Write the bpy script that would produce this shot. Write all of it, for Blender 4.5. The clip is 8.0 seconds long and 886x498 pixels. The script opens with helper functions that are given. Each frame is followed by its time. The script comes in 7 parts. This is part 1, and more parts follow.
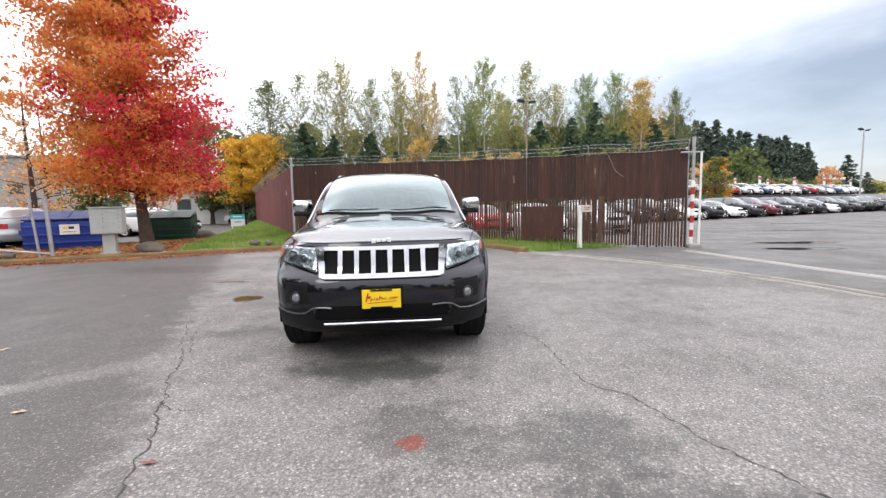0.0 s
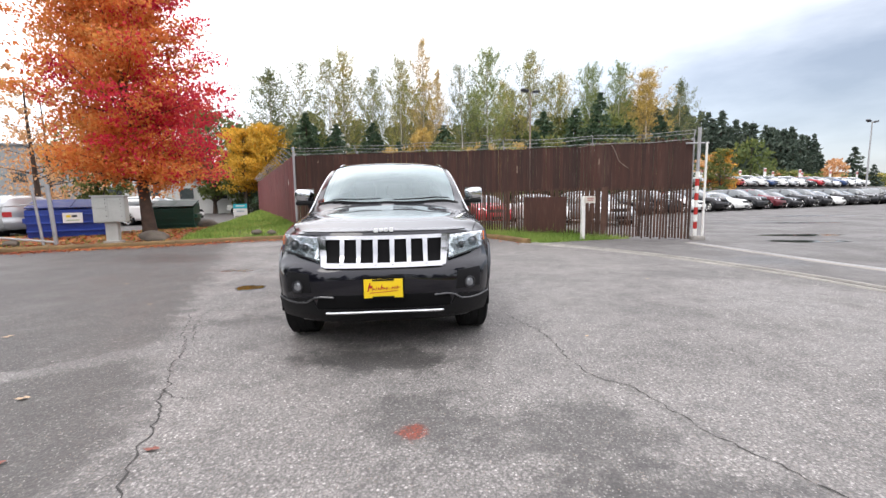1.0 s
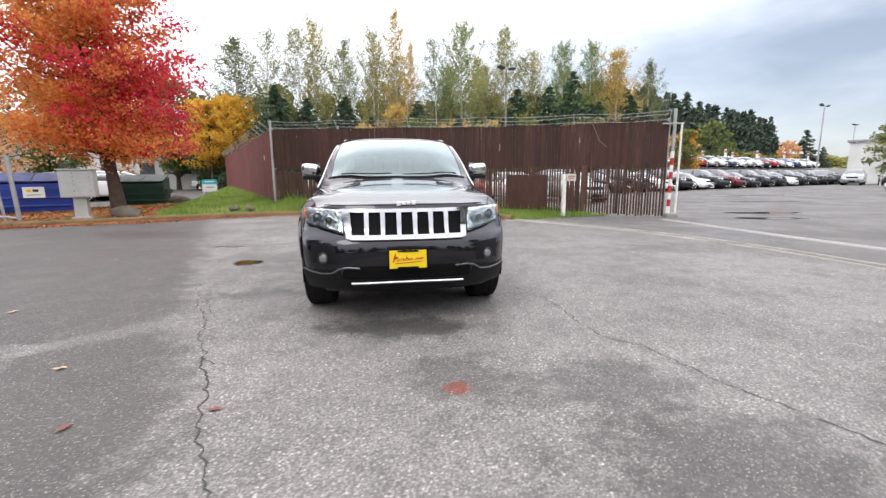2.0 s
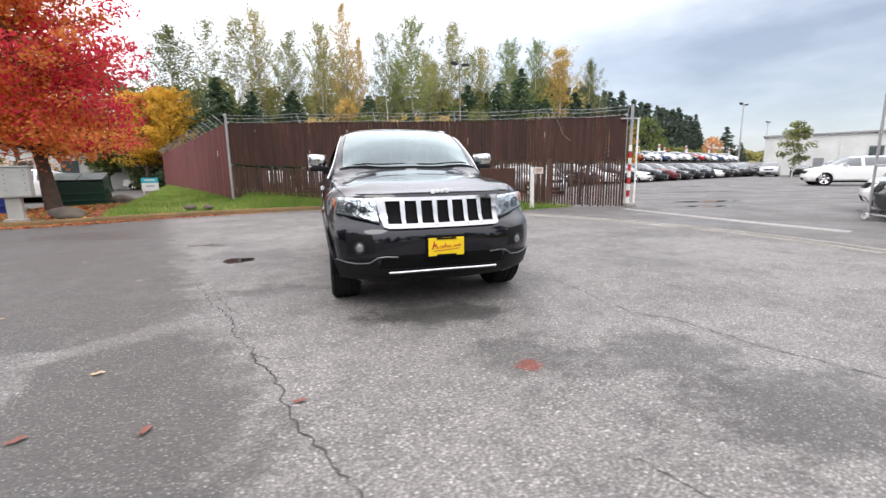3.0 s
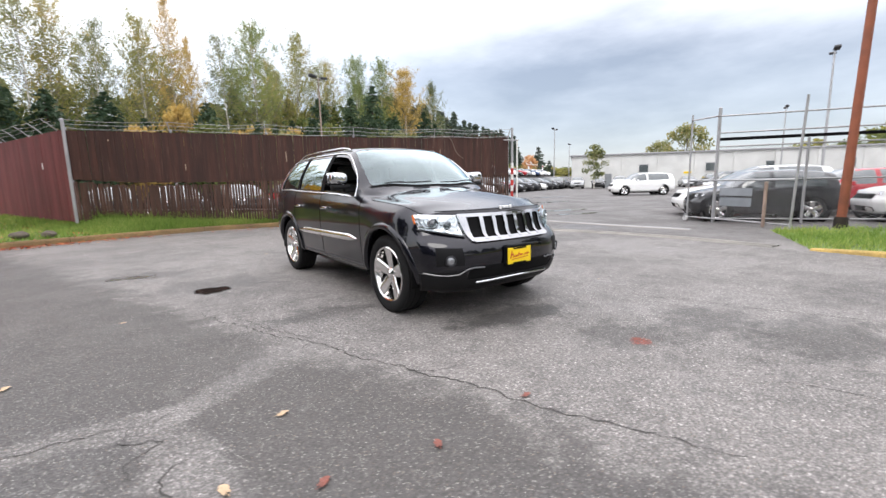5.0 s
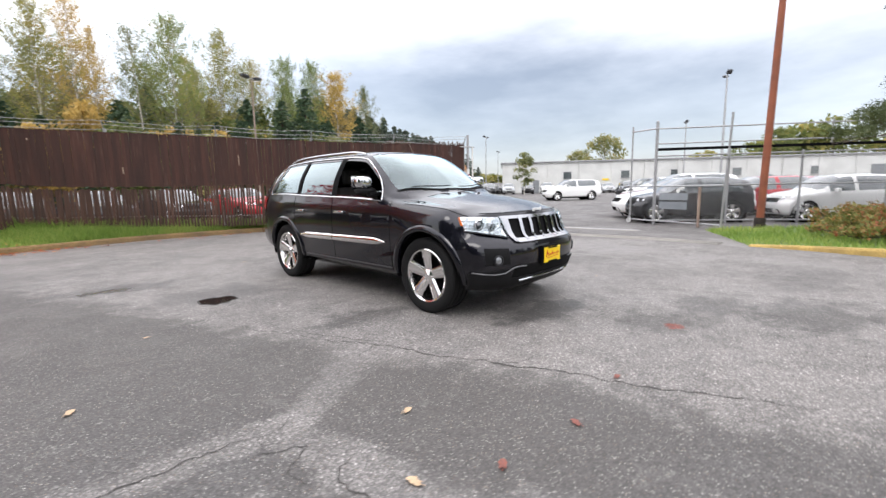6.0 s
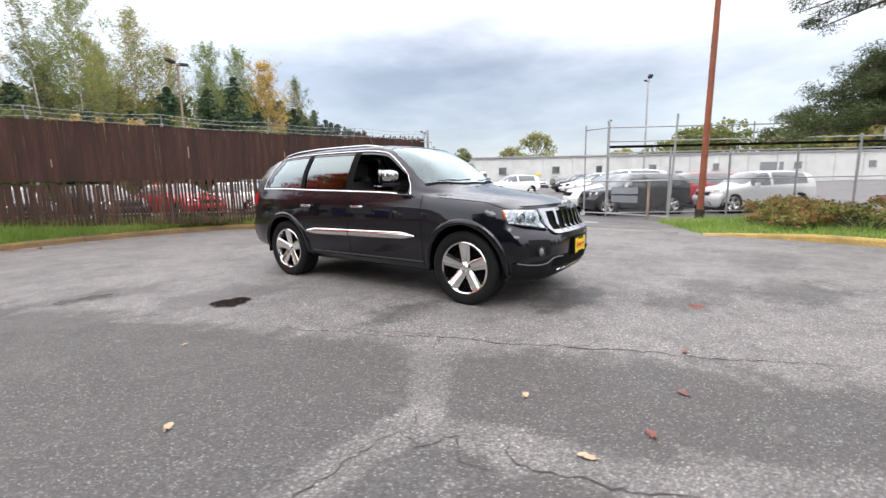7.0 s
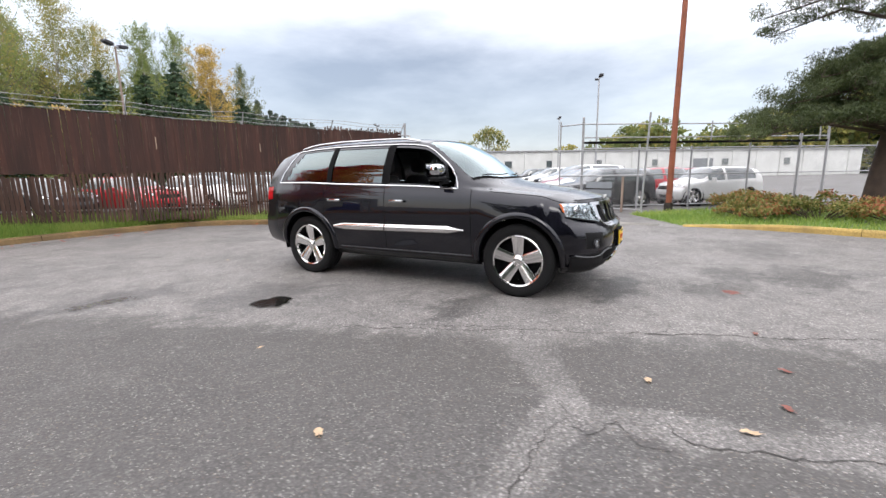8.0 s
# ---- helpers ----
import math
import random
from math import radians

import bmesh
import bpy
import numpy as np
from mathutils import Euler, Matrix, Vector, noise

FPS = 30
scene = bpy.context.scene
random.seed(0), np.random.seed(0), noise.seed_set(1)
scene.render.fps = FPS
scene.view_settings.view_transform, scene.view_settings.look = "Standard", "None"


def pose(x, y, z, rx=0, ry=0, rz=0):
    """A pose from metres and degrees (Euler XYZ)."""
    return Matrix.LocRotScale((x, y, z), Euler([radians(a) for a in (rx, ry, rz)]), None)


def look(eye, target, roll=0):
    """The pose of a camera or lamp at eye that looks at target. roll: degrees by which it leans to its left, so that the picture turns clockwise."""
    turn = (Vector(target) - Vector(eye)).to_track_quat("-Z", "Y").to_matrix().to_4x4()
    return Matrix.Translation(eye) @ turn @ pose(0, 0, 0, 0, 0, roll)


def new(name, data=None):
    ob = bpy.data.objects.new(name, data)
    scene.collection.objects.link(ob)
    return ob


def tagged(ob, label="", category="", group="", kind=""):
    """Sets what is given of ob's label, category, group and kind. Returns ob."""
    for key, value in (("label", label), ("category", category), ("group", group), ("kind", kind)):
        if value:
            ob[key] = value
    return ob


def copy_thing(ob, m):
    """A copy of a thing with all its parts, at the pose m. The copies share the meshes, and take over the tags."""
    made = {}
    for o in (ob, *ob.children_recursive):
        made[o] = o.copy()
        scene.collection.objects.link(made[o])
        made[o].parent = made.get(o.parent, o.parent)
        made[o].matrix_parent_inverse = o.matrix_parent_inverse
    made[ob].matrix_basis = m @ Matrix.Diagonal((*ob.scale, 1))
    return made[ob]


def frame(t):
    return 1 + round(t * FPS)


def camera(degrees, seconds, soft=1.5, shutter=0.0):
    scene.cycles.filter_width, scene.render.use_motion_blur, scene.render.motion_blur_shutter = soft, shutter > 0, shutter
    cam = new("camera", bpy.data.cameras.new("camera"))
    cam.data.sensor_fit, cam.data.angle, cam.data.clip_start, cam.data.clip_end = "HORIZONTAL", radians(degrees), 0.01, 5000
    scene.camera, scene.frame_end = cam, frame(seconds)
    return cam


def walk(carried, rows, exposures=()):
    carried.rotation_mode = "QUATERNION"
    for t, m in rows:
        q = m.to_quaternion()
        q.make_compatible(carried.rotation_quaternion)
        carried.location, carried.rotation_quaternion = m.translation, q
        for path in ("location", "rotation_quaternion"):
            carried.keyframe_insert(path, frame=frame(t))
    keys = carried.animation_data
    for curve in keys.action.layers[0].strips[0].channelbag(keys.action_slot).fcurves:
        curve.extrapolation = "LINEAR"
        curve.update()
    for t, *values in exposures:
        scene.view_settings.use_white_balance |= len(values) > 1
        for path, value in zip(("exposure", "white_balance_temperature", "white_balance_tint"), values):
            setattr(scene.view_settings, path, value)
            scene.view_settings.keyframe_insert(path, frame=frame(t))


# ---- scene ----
# camera and its walk
cam = camera(92.0, 8.0, soft=1.4, shutter=0.4)
PATH = [
    (0, (0.397, 0.203, 1.277), (0.225, 2.186, 1.087), -1.2),
    (0.5, (0.393, 0.217, 1.284), (0.238, 2.2, 1.077), -0.6),
    (1, (0.395, 0.221, 1.269), (0.212, 2.199, 1.036), -0.9),
    (1.2, (0.376, 0.22, 1.272), (0.208, 2.194, 0.998), 0.1),
    (2.3, (-0.197, -0.013, 1.218), (-0.169, 1.959, 0.881), 0.2),
    (2.5, (-0.313, -0.015, 1.197), (-0.229, 1.961, 0.9), 1.1),
    (3, (-0.746, 0.003, 1.182), (-0.555, 1.962, 0.828), -1.0),
    (3.5, (-1.238, -0.034, 1.196), (-0.844, 1.907, 0.915), 0.9),
    (4, (-1.772, -0.028, 1.227), (-1.218, 1.869, 0.919), 0.2),
    (4.5, (-2.293, 0.1, 1.252), (-1.564, 1.936, 0.941), 1.6),
    (4.7, (-2.496, 0.145, 1.257), (-1.697, 1.952, 0.948), -0.1),
    (5.8, (-3.589, 0.586, 1.262), (-2.488, 2.232, 0.982), -0.4),
    (6, (-3.786, 0.666, 1.261), (-2.619, 2.264, 0.976), -1.2),
    (6.5, (-4.22, 0.968, 1.256), (-2.937, 2.464, 0.916), -1.6),
    (7, (-4.627, 1.304, 1.267), (-3.228, 2.698, 0.955), -1.2),
    (7.5, (-5.024, 1.67, 1.283), (-3.528, 2.95, 0.932), -2.6),
    (8, (-5.341, 2.107, 1.287), (-3.79, 3.322, 0.944), -1.0),
]
walk(cam, [(t, look(eye, target, roll)) for t, eye, target, roll in PATH])
scene.view_settings.exposure = 0.06

# overcast daylight: bright cloud overhead and towards the west, greyer and bluer banks low in the east
SUN_ELEV, SUN_ROT = radians(42), radians(-35)
world = bpy.data.worlds.new("overcast")
scene.world = world
world.use_nodes = True
wt = world.node_tree
wt.nodes.clear()


def wnode(kind, **kw):
    n = wt.nodes.new(kind)
    for k, v in kw.items():
        n.inputs[k].default_value = v
    return n


def wmath(op, a, b=None):
    n = wt.nodes.new("ShaderNodeMath")
    n.operation = op
    for i, v in enumerate((a, b)):
        if v is None:
            continue
        if isinstance(v, (int, float)):
            n.inputs[i].default_value = v
        else:
            wt.links.new(v, n.inputs[i])
    return n.outputs[0]


def wmix(fac, a, b):
    n = wt.nodes.new("ShaderNodeMix")
    n.data_type = "RGBA"
    for sock, v in ((n.inputs[0], fac), (n.inputs[6], a), (n.inputs[7], b)):
        if isinstance(v, (int, float, tuple)):
            sock.default_value = v
        else:
            wt.links.new(v, sock)
    return n.outputs[2]


sky = wt.nodes.new("ShaderNodeTexSky")
sky.sky_type, sky.sun_disc = "NISHITA", False
sky.sun_elevation, sky.sun_rotation = SUN_ELEV, SUN_ROT
coord = wt.nodes.new("ShaderNodeTexCoord")
sep = wt.nodes.new("ShaderNodeSeparateXYZ")
wt.links.new(coord.outputs["Generated"], sep.inputs[0])
stretch = wt.nodes.new("ShaderNodeMapping")
stretch.inputs["Scale"].default_value = (1.0, 1.0, 3.2)
wt.links.new(coord.outputs["Generated"], stretch.inputs[0])
cl = wnode("ShaderNodeTexNoise", Scale=2.3, Detail=6.0, Roughness=0.55)
wt.links.new(stretch.outputs[0], cl.inputs["Vector"])
cloud = wt.nodes.new("ShaderNodeValToRGB")
cloud.color_ramp.elements[0].position, cloud.color_ramp.elements[0].color = 0.30, (0.31, 0.335, 0.40, 1)
cloud.color_ramp.elements[1].position, cloud.color_ramp.elements[1].color = 0.74, (0.70, 0.73, 0.80, 1)
wt.links.new(cl.outputs["Fac"], cloud.inputs[0])
# how far a direction lies from the grey eastern bank
east = wmath("ADD", wmath("MULTIPLY", sep.outputs[0], 0.62), wmath("MULTIPLY", sep.outputs[1], 0.78))
up = wmath("MAXIMUM", sep.outputs[2], 0.0)
bright = wt.nodes.new("ShaderNodeMapRange")
bright.interpolation_type = "SMOOTHSTEP"
wt.links.new(wmath("SUBTRACT", wmath("ADD", wmath("MULTIPLY", up, 2.2), wmath("MULTIPLY", cl.outputs["Fac"], 0.35)), wmath("MULTIPLY", east, 0.75)), bright.inputs[0])
bright.inputs[1].default_value, bright.inputs[2].default_value = -0.12, 0.55
white = wmix(wmath("POWER", up, 0.8), (1.07, 1.065, 1.09, 1), (2.68, 2.62, 2.70, 1))
grey = wmix(bright.outputs[0], cloud.outputs[0], white)
bg1 = wnode("ShaderNodeBackground", Strength=0.06)
wt.links.new(sky.outputs[0], bg1.inputs[0])
bg2 = wnode("ShaderNodeBackground", Strength=0.98)
wt.links.new(grey, bg2.inputs[0])
add = wt.nodes.new("ShaderNodeAddShader")
wt.links.new(bg1.outputs[0], add.inputs[0])
wt.links.new(bg2.outputs[0], add.inputs[1])
wout = wt.nodes.new("ShaderNodeOutputWorld")
wt.links.new(add.outputs[0], wout.inputs[0])

sun = new("sun", bpy.data.lights.new("sun", "SUN"))
sun.data.energy, sun.data.angle, sun.data.color = 0.9, radians(25), (1.0, 0.96, 0.9)
sun.matrix_world = look((0, 0, 30), (0.44 * 30, 0.6 * 30, 30 - 0.67 * 30 / 0.74))


# ---- materials ----
def material(name):
    m = bpy.data.materials.new(name)
    m.use_nodes = True
    nt = m.node_tree
    return m, nt, nt.nodes["Principled BSDF"]


def tex(nt, kind, scale, coord="Object", detail=4.0, stretch=None, **kw):
    tc = nt.nodes.new("ShaderNodeTexCoord")
    src = tc.outputs[coord]
    if stretch:
        mp = nt.nodes.new("ShaderNodeMapping")
        mp.inputs["Scale"].default_value = stretch
        nt.links.new(src, mp.inputs[0])
        src = mp.outputs[0]
    n = nt.nodes.new({"noise": "ShaderNodeTexNoise", "voronoi": "ShaderNodeTexVoronoi", "wave": "ShaderNodeTexWave"}[kind])
    n.inputs["Scale"].default_value = scale
    if kind == "noise":
        n.inputs["Detail"].default_value = detail
    for k, v in kw.items():
        if k == "feature":
            n.feature = v
        else:
            n.inputs[k].default_value = v
    nt.links.new(src, n.inputs["Vector"])
    return n


def ramp(nt, src, *stops):
    r = nt.nodes.new("ShaderNodeValToRGB")
    els = r.color_ramp.elements
    while len(els) < len(stops):
        els.new(0.5)
    for e, (p, c) in zip(els, stops):
        e.position = p
        e.color = (c, c, c, 1) if isinstance(c, (int, float)) else (*c, 1)
    nt.links.new(src, r.inputs[0])
    return r.outputs[0]


def mix(nt, fac, a, b, blend="MIX"):
    n = nt.nodes.new("ShaderNodeMix")
    n.data_type, n.blend_type = "RGBA", blend
    for sock, v in ((n.inputs[0], fac), (n.inputs[6], a), (n.inputs[7], b)):
        if isinstance(v, (int, float)):
            sock.default_value = v if sock == n.inputs[0] else (v, v, v, 1)
        elif isinstance(v, tuple):
            sock.default_value = (*v, 1)[:4]
        else:
            nt.links.new(v, sock)
    return n.outputs[2]


def calc(nt, op, a, b=0.0, c=0.0):
    n = nt.nodes.new("ShaderNodeMath")
    n.operation = op
    for i, v in enumerate((a, b, c)):
        if isinstance(v, (int, float)):
            n.inputs[i].default_value = v
        else:
            nt.links.new(v, n.inputs[i])
    return n.outputs[0]


def bump(nt, bsdf, height, strength=0.3, distance=0.01):
    b = nt.nodes.new("ShaderNodeBump")
    b.inputs["Strength"].default_value, b.inputs["Distance"].default_value = strength, distance
    nt.links.new(height, b.inputs["Height"])
    nt.links.new(b.outputs[0], bsdf.inputs["Normal"])


def simple(name, col, rough=0.5, metal=0.0, var=0.15, scale=3.0, coat=0.0, bumps=0.0, bscale=60.0, coord="Object", dirt=0.0, spec=0.5):
    """A surface of one colour with two scales of variation and optional fine relief."""
    m, nt, b = material(name)
    n1 = tex(nt, "noise", scale, coord, 5)
    n2 = tex(nt, "noise", scale * 14, coord, 3)
    lo, hi = tuple(c * (1 - var) for c in col), tuple(min(1, c * (1 + var)) for c in col)
    c1 = ramp(nt, n1.outputs["Fac"], (0.3, lo), (0.7, hi))
    c2 = mix(nt, ramp(nt, n2.outputs["Fac"], (0.4, 0.0), (0.75, var + dirt)), c1, tuple(c * 0.6 for c in col))
    nt.links.new(c2, b.inputs["Base Color"])
    nt.links.new(ramp(nt, n1.outputs["Fac"], (0.3, max(0.02, rough * 0.85)), (0.7, min(1, rough * 1.15))), b.inputs["Roughness"])
    b.inputs["Metallic"].default_value = metal
    b.inputs["Coat Weight"].default_value = coat
    b.inputs["Specular IOR Level"].default_value = spec
    b.inputs["Coat Roughness"].default_value = 0.04
    if bumps:
        n3 = tex(nt, "noise", bscale, coord, 4)
        bump(nt, b, n3.outputs["Fac"], bumps)
    return m


def asphalt_material():
    m, nt, b = material("asphalt")
    grit = tex(nt, "voronoi", 75.0)
    grit2 = tex(nt, "voronoi", 160.0)
    fine = tex(nt, "noise", 60.0, detail=4)
    mid = tex(nt, "noise", 4.2, detail=7, Roughness=0.65)
    big = tex(nt, "noise", 0.62, detail=6, Roughness=0.62)
    huge = tex(nt, "noise", 0.11, detail=4)
    sep = nt.nodes.new("ShaderNodeSeparateXYZ")
    tc = nt.nodes.new("ShaderNodeTexCoord")
    nt.links.new(tc.outputs["Object"], sep.inputs[0])
    x, y = sep.outputs[0], sep.outputs[1]

    def span(v, lo, hi):
        r = nt.nodes.new("ShaderNodeMapRange")
        r.interpolation_type = "SMOOTHSTEP"
        r.inputs[1].default_value, r.inputs[2].default_value = lo, hi
        nt.links.new(v, r.inputs[0])
        return r.outputs[0]

    wob = calc(nt, "ADD", calc(nt, "MULTIPLY", calc(nt, "SUBTRACT", big.outputs["Fac"], 0.5), 1.1), calc(nt, "MULTIPLY", calc(nt, "SUBTRACT", mid.outputs["Fac"], 0.5), 1.2))
    # worn pale asphalt to the east, a darker and fresher layer west of a ragged line
    edge = calc(nt, "ADD", calc(nt, "ADD", x, calc(nt, "MULTIPLY", y, 0.54)), wob)
    base = mix(nt, span(edge, -0.72, -0.22), (0.096, 0.088, 0.082), (0.278, 0.259, 0.246))
    base = mix(nt, ramp(nt, big.outputs["Fac"], (0.46, 0.0), (0.66, 0.5)), base, (0.150, 0.147, 0.147))
    base = mix(nt, ramp(nt, huge.outputs["Fac"], (0.48, 0.0), (0.68, 0.35)), base, (0.13, 0.128, 0.128))
    base = mix(nt, ramp(nt, mid.outputs["Fac"], (0.36, 0.42), (0.54, 0.0)), base, (0.105, 0.100, 0.097))
    base = mix(nt, ramp(nt, mid.outputs["Fac"], (0.58, 0.0), (0.72, 0.35)), base, (0.34, 0.325, 0.31))
    # the lot past the gutter is older and darker
    lot = calc(nt, "ADD", calc(nt, "ADD", calc(nt, "MULTIPLY", x, .882), calc(nt, "MULTIPLY", y, .471)), calc(nt, "MULTIPLY", wob, .6))
    base = mix(nt, calc(nt, "MULTIPLY", span(lot, 7.4, 8.6), .55), base, (0.118, 0.113, 0.112))
    rough = ramp(nt, big.outputs["Fac"], (0.42, 0.60), (0.60, 0.86))
    # stains with their own places: x, y, half sizes, darkness, wetness
    for sx, sy, rx, ry, dark, wet in (
        (0.0, 2.55, .45, .40, .45, .1), (0.95, 2.45, .55, .38, .55, .1), (-0.45, 3.45, .75, .32, .8, .2), (-2.0, 4.45, .50, .28, .62, .35), (-3.0, 6.55, .85, .55, .5, .45), (-4.0, 7.75, .85, .42, .55, .7),
        (-4.1, 7.7, .36, .17, .6, 1.0), (1.25, 1.75, .75, .50, .58, .1), (2.9, 2.2, .85, .40, .35, .1), (-6.5, 9.5, 2.2, .8, .4, .45), (3.6, 7.4, .9, .5, .35, .2), (5.9, 8.9, .9, .8, .5, .75), (9.2, 12.5, 1.5, .9, .5, .5), (13.5, 20.5, 3.6, 1.1, .6, .6), (10.0, 14.3, 1.6, .6, .5, .7), (18.5, 26.0, 3.4, .8, .6, .9),
    ):
        dx = calc(nt, "DIVIDE", calc(nt, "SUBTRACT", x, sx), rx)
        dy = calc(nt, "DIVIDE", calc(nt, "SUBTRACT", y, sy), ry)
        d = calc(nt, "SQRT", calc(nt, "ADD", calc(nt, "MULTIPLY", dx, dx), calc(nt, "MULTIPLY", dy, dy)))
        d = calc(nt, "ADD", d, calc(nt, "MULTIPLY", calc(nt, "SUBTRACT", mid.outputs["Fac"], 0.5), 2.2))
        k = span(d, 1.15, 0.45)
        base = mix(nt, calc(nt, "MULTIPLY", k, dark), base, (0.035, 0.033, 0.032))
        rough = mix(nt, calc(nt, "MULTIPLY", k, wet), rough, 0.10 if wet > .85 else 0.34)
    rx = calc(nt, "SUBTRACT", x, 0.01)
    ry = calc(nt, "SUBTRACT", y, 2.41)
    d = calc(nt, "ADD", calc(nt, "SQRT", calc(nt, "ADD", calc(nt, "MULTIPLY", rx, rx), calc(nt, "MULTIPLY", ry, ry))), calc(nt, "MULTIPLY", calc(nt, "SUBTRACT", tex(nt, "noise", 16.0, detail=4).outputs["Fac"], 0.5), 0.16))
    base = mix(nt, calc(nt, "MULTIPLY", span(d, 0.10, 0.05), 0.9), base, (0.24, 0.045, 0.022))
    # pale worn bands where three layers of paving meet
    for ax, ay, bx, by, wd, k0 in ((-1.9, 4.15, -2.4, 3.65, .30, .5), (-2.4, 3.65, -3.15, 2.95, .14, .45), (-3.15, 2.95, -4.1, 2.86, .13, .6), (-4.1, 2.86, -5.4, 3.05, .15, .6), (-3.2, 2.9, -3.1, 2.4, .13, .6), (-3.1, 2.4, -2.75, 1.65, .15, .6), (-2.75, 1.65, -2.1, .7, .2, .6)):
        ux, uy = bx - ax, by - ay
        px, py = calc(nt, "SUBTRACT", x, ax), calc(nt, "SUBTRACT", y, ay)
        t = calc(nt, "DIVIDE", calc(nt, "ADD", calc(nt, "MULTIPLY", px, ux), calc(nt, "MULTIPLY", py, uy)), ux * ux + uy * uy)
        t = calc(nt, "MINIMUM", calc(nt, "MAXIMUM", t, 0.0), 1.0)
        qx, qy = calc(nt, "SUBTRACT", px, calc(nt, "MULTIPLY", t, ux)), calc(nt, "SUBTRACT", py, calc(nt, "MULTIPLY", t, uy))
        d = calc(nt, "SQRT", calc(nt, "ADD", calc(nt, "MULTIPLY", qx, qx), calc(nt, "MULTIPLY", qy, qy)))
        d = calc(nt, "ADD", d, calc(nt, "MULTIPLY", calc(nt, "SUBTRACT", mid.outputs["Fac"], 0.5), 0.55))
        base = mix(nt, calc(nt, "MULTIPLY", span(d, wd * 1.35, wd * .5), k0), base, (0.265, 0.250, 0.240))
    stone = ramp(nt, grit.outputs["Color"], (0.0, 0.45), (0.5, 0.85), (0.78, 1.1), (0.9, 1.9), (1.0, 2.6))
    base = mix(nt, 0.75, base, mix(nt, 1.0, base, stone, "MULTIPLY"))
    chip = tex(nt, "voronoi", 88.0)
    pick = nt.nodes.new("ShaderNodeSeparateColor")
    nt.links.new(chip.outputs["Color"], pick.inputs[0])
    shown = calc(nt, "MULTIPLY", calc(nt, "GREATER_THAN", pick.outputs[0], .86), calc(nt, "LESS_THAN", chip.outputs["Distance"], .38))
    base = mix(nt, calc(nt, "MULTIPLY", shown, .6), base, (0.46, 0.44, 0.41))
    tan = calc(nt, "MULTIPLY", calc(nt, "GREATER_THAN", pick.outputs[1], .90), calc(nt, "LESS_THAN", chip.outputs["Distance"], .36))
    base = mix(nt, calc(nt, "MULTIPLY", tan, .55), base, (0.26, 0.19, 0.14))
    stone2 = ramp(nt, grit2.outputs["Color"], (0.0, 0.6), (0.7, 1.0), (1.0, 1.7))
    base = mix(nt, 0.6, base, mix(nt, 1.0, base, stone2, "MULTIPLY"))
    base = mix(nt, ramp(nt, grit.outputs["Distance"], (0.35, 0.0), (0.75, 0.5)), base, (0.05, 0.047, 0.045))
    base = mix(nt, ramp(nt, fine.outputs["Fac"], (0.36, 0.5), (0.5, 0.0)), base, (0.06, 0.057, 0.055))
    nt.links.new(base, b.inputs["Base Color"])
    nt.links.new(rough, b.inputs["Roughness"])
    b.inputs["Specular IOR Level"].default_value = 0.45
    h = mix(nt, 0.5, grit.outputs["Distance"], fine.outputs["Fac"])
    bump(nt, b, h, 0.6, 0.008)
    return m


def foliage(name, stops, trans=0.35, rough=0.5):
    m, nt, b = material(name)
    g = nt.nodes.new("ShaderNodeNewGeometry")
    oi = nt.nodes.new("ShaderNodeObjectInfo")
    big = tex(nt, "noise", 0.55, detail=3)
    v = calc(nt, "ADD", calc(nt, "MULTIPLY", g.outputs["Random Per Island"], 0.5), calc(nt, "MULTIPLY", calc(nt, "SUBTRACT", big.outputs["Fac"], 0.27), 1.1))
    v = calc(nt, "ADD", v, calc(nt, "MULTIPLY", calc(nt, "SUBTRACT", oi.outputs["Random"], 0.5), 0.25))
    col = ramp(nt, v, *stops)
    nt.links.new(col, b.inputs["Base Color"])
    b.inputs["Roughness"].default_value = rough
    b.inputs["Specular IOR Level"].default_value = 0.3
    tr = nt.nodes.new("ShaderNodeBsdfTranslucent")
    nt.links.new(col, tr.inputs[0])
    ms = nt.nodes.new("ShaderNodeMixShader")
    ms.inputs[0].default_value = trans
    nt.links.new(b.outputs[0], ms.inputs[1])
    nt.links.new(tr.outputs[0], ms.inputs[2])
    nt.links.new(ms.outputs[0], nt.nodes["Material Output"].inputs[0])
    return m


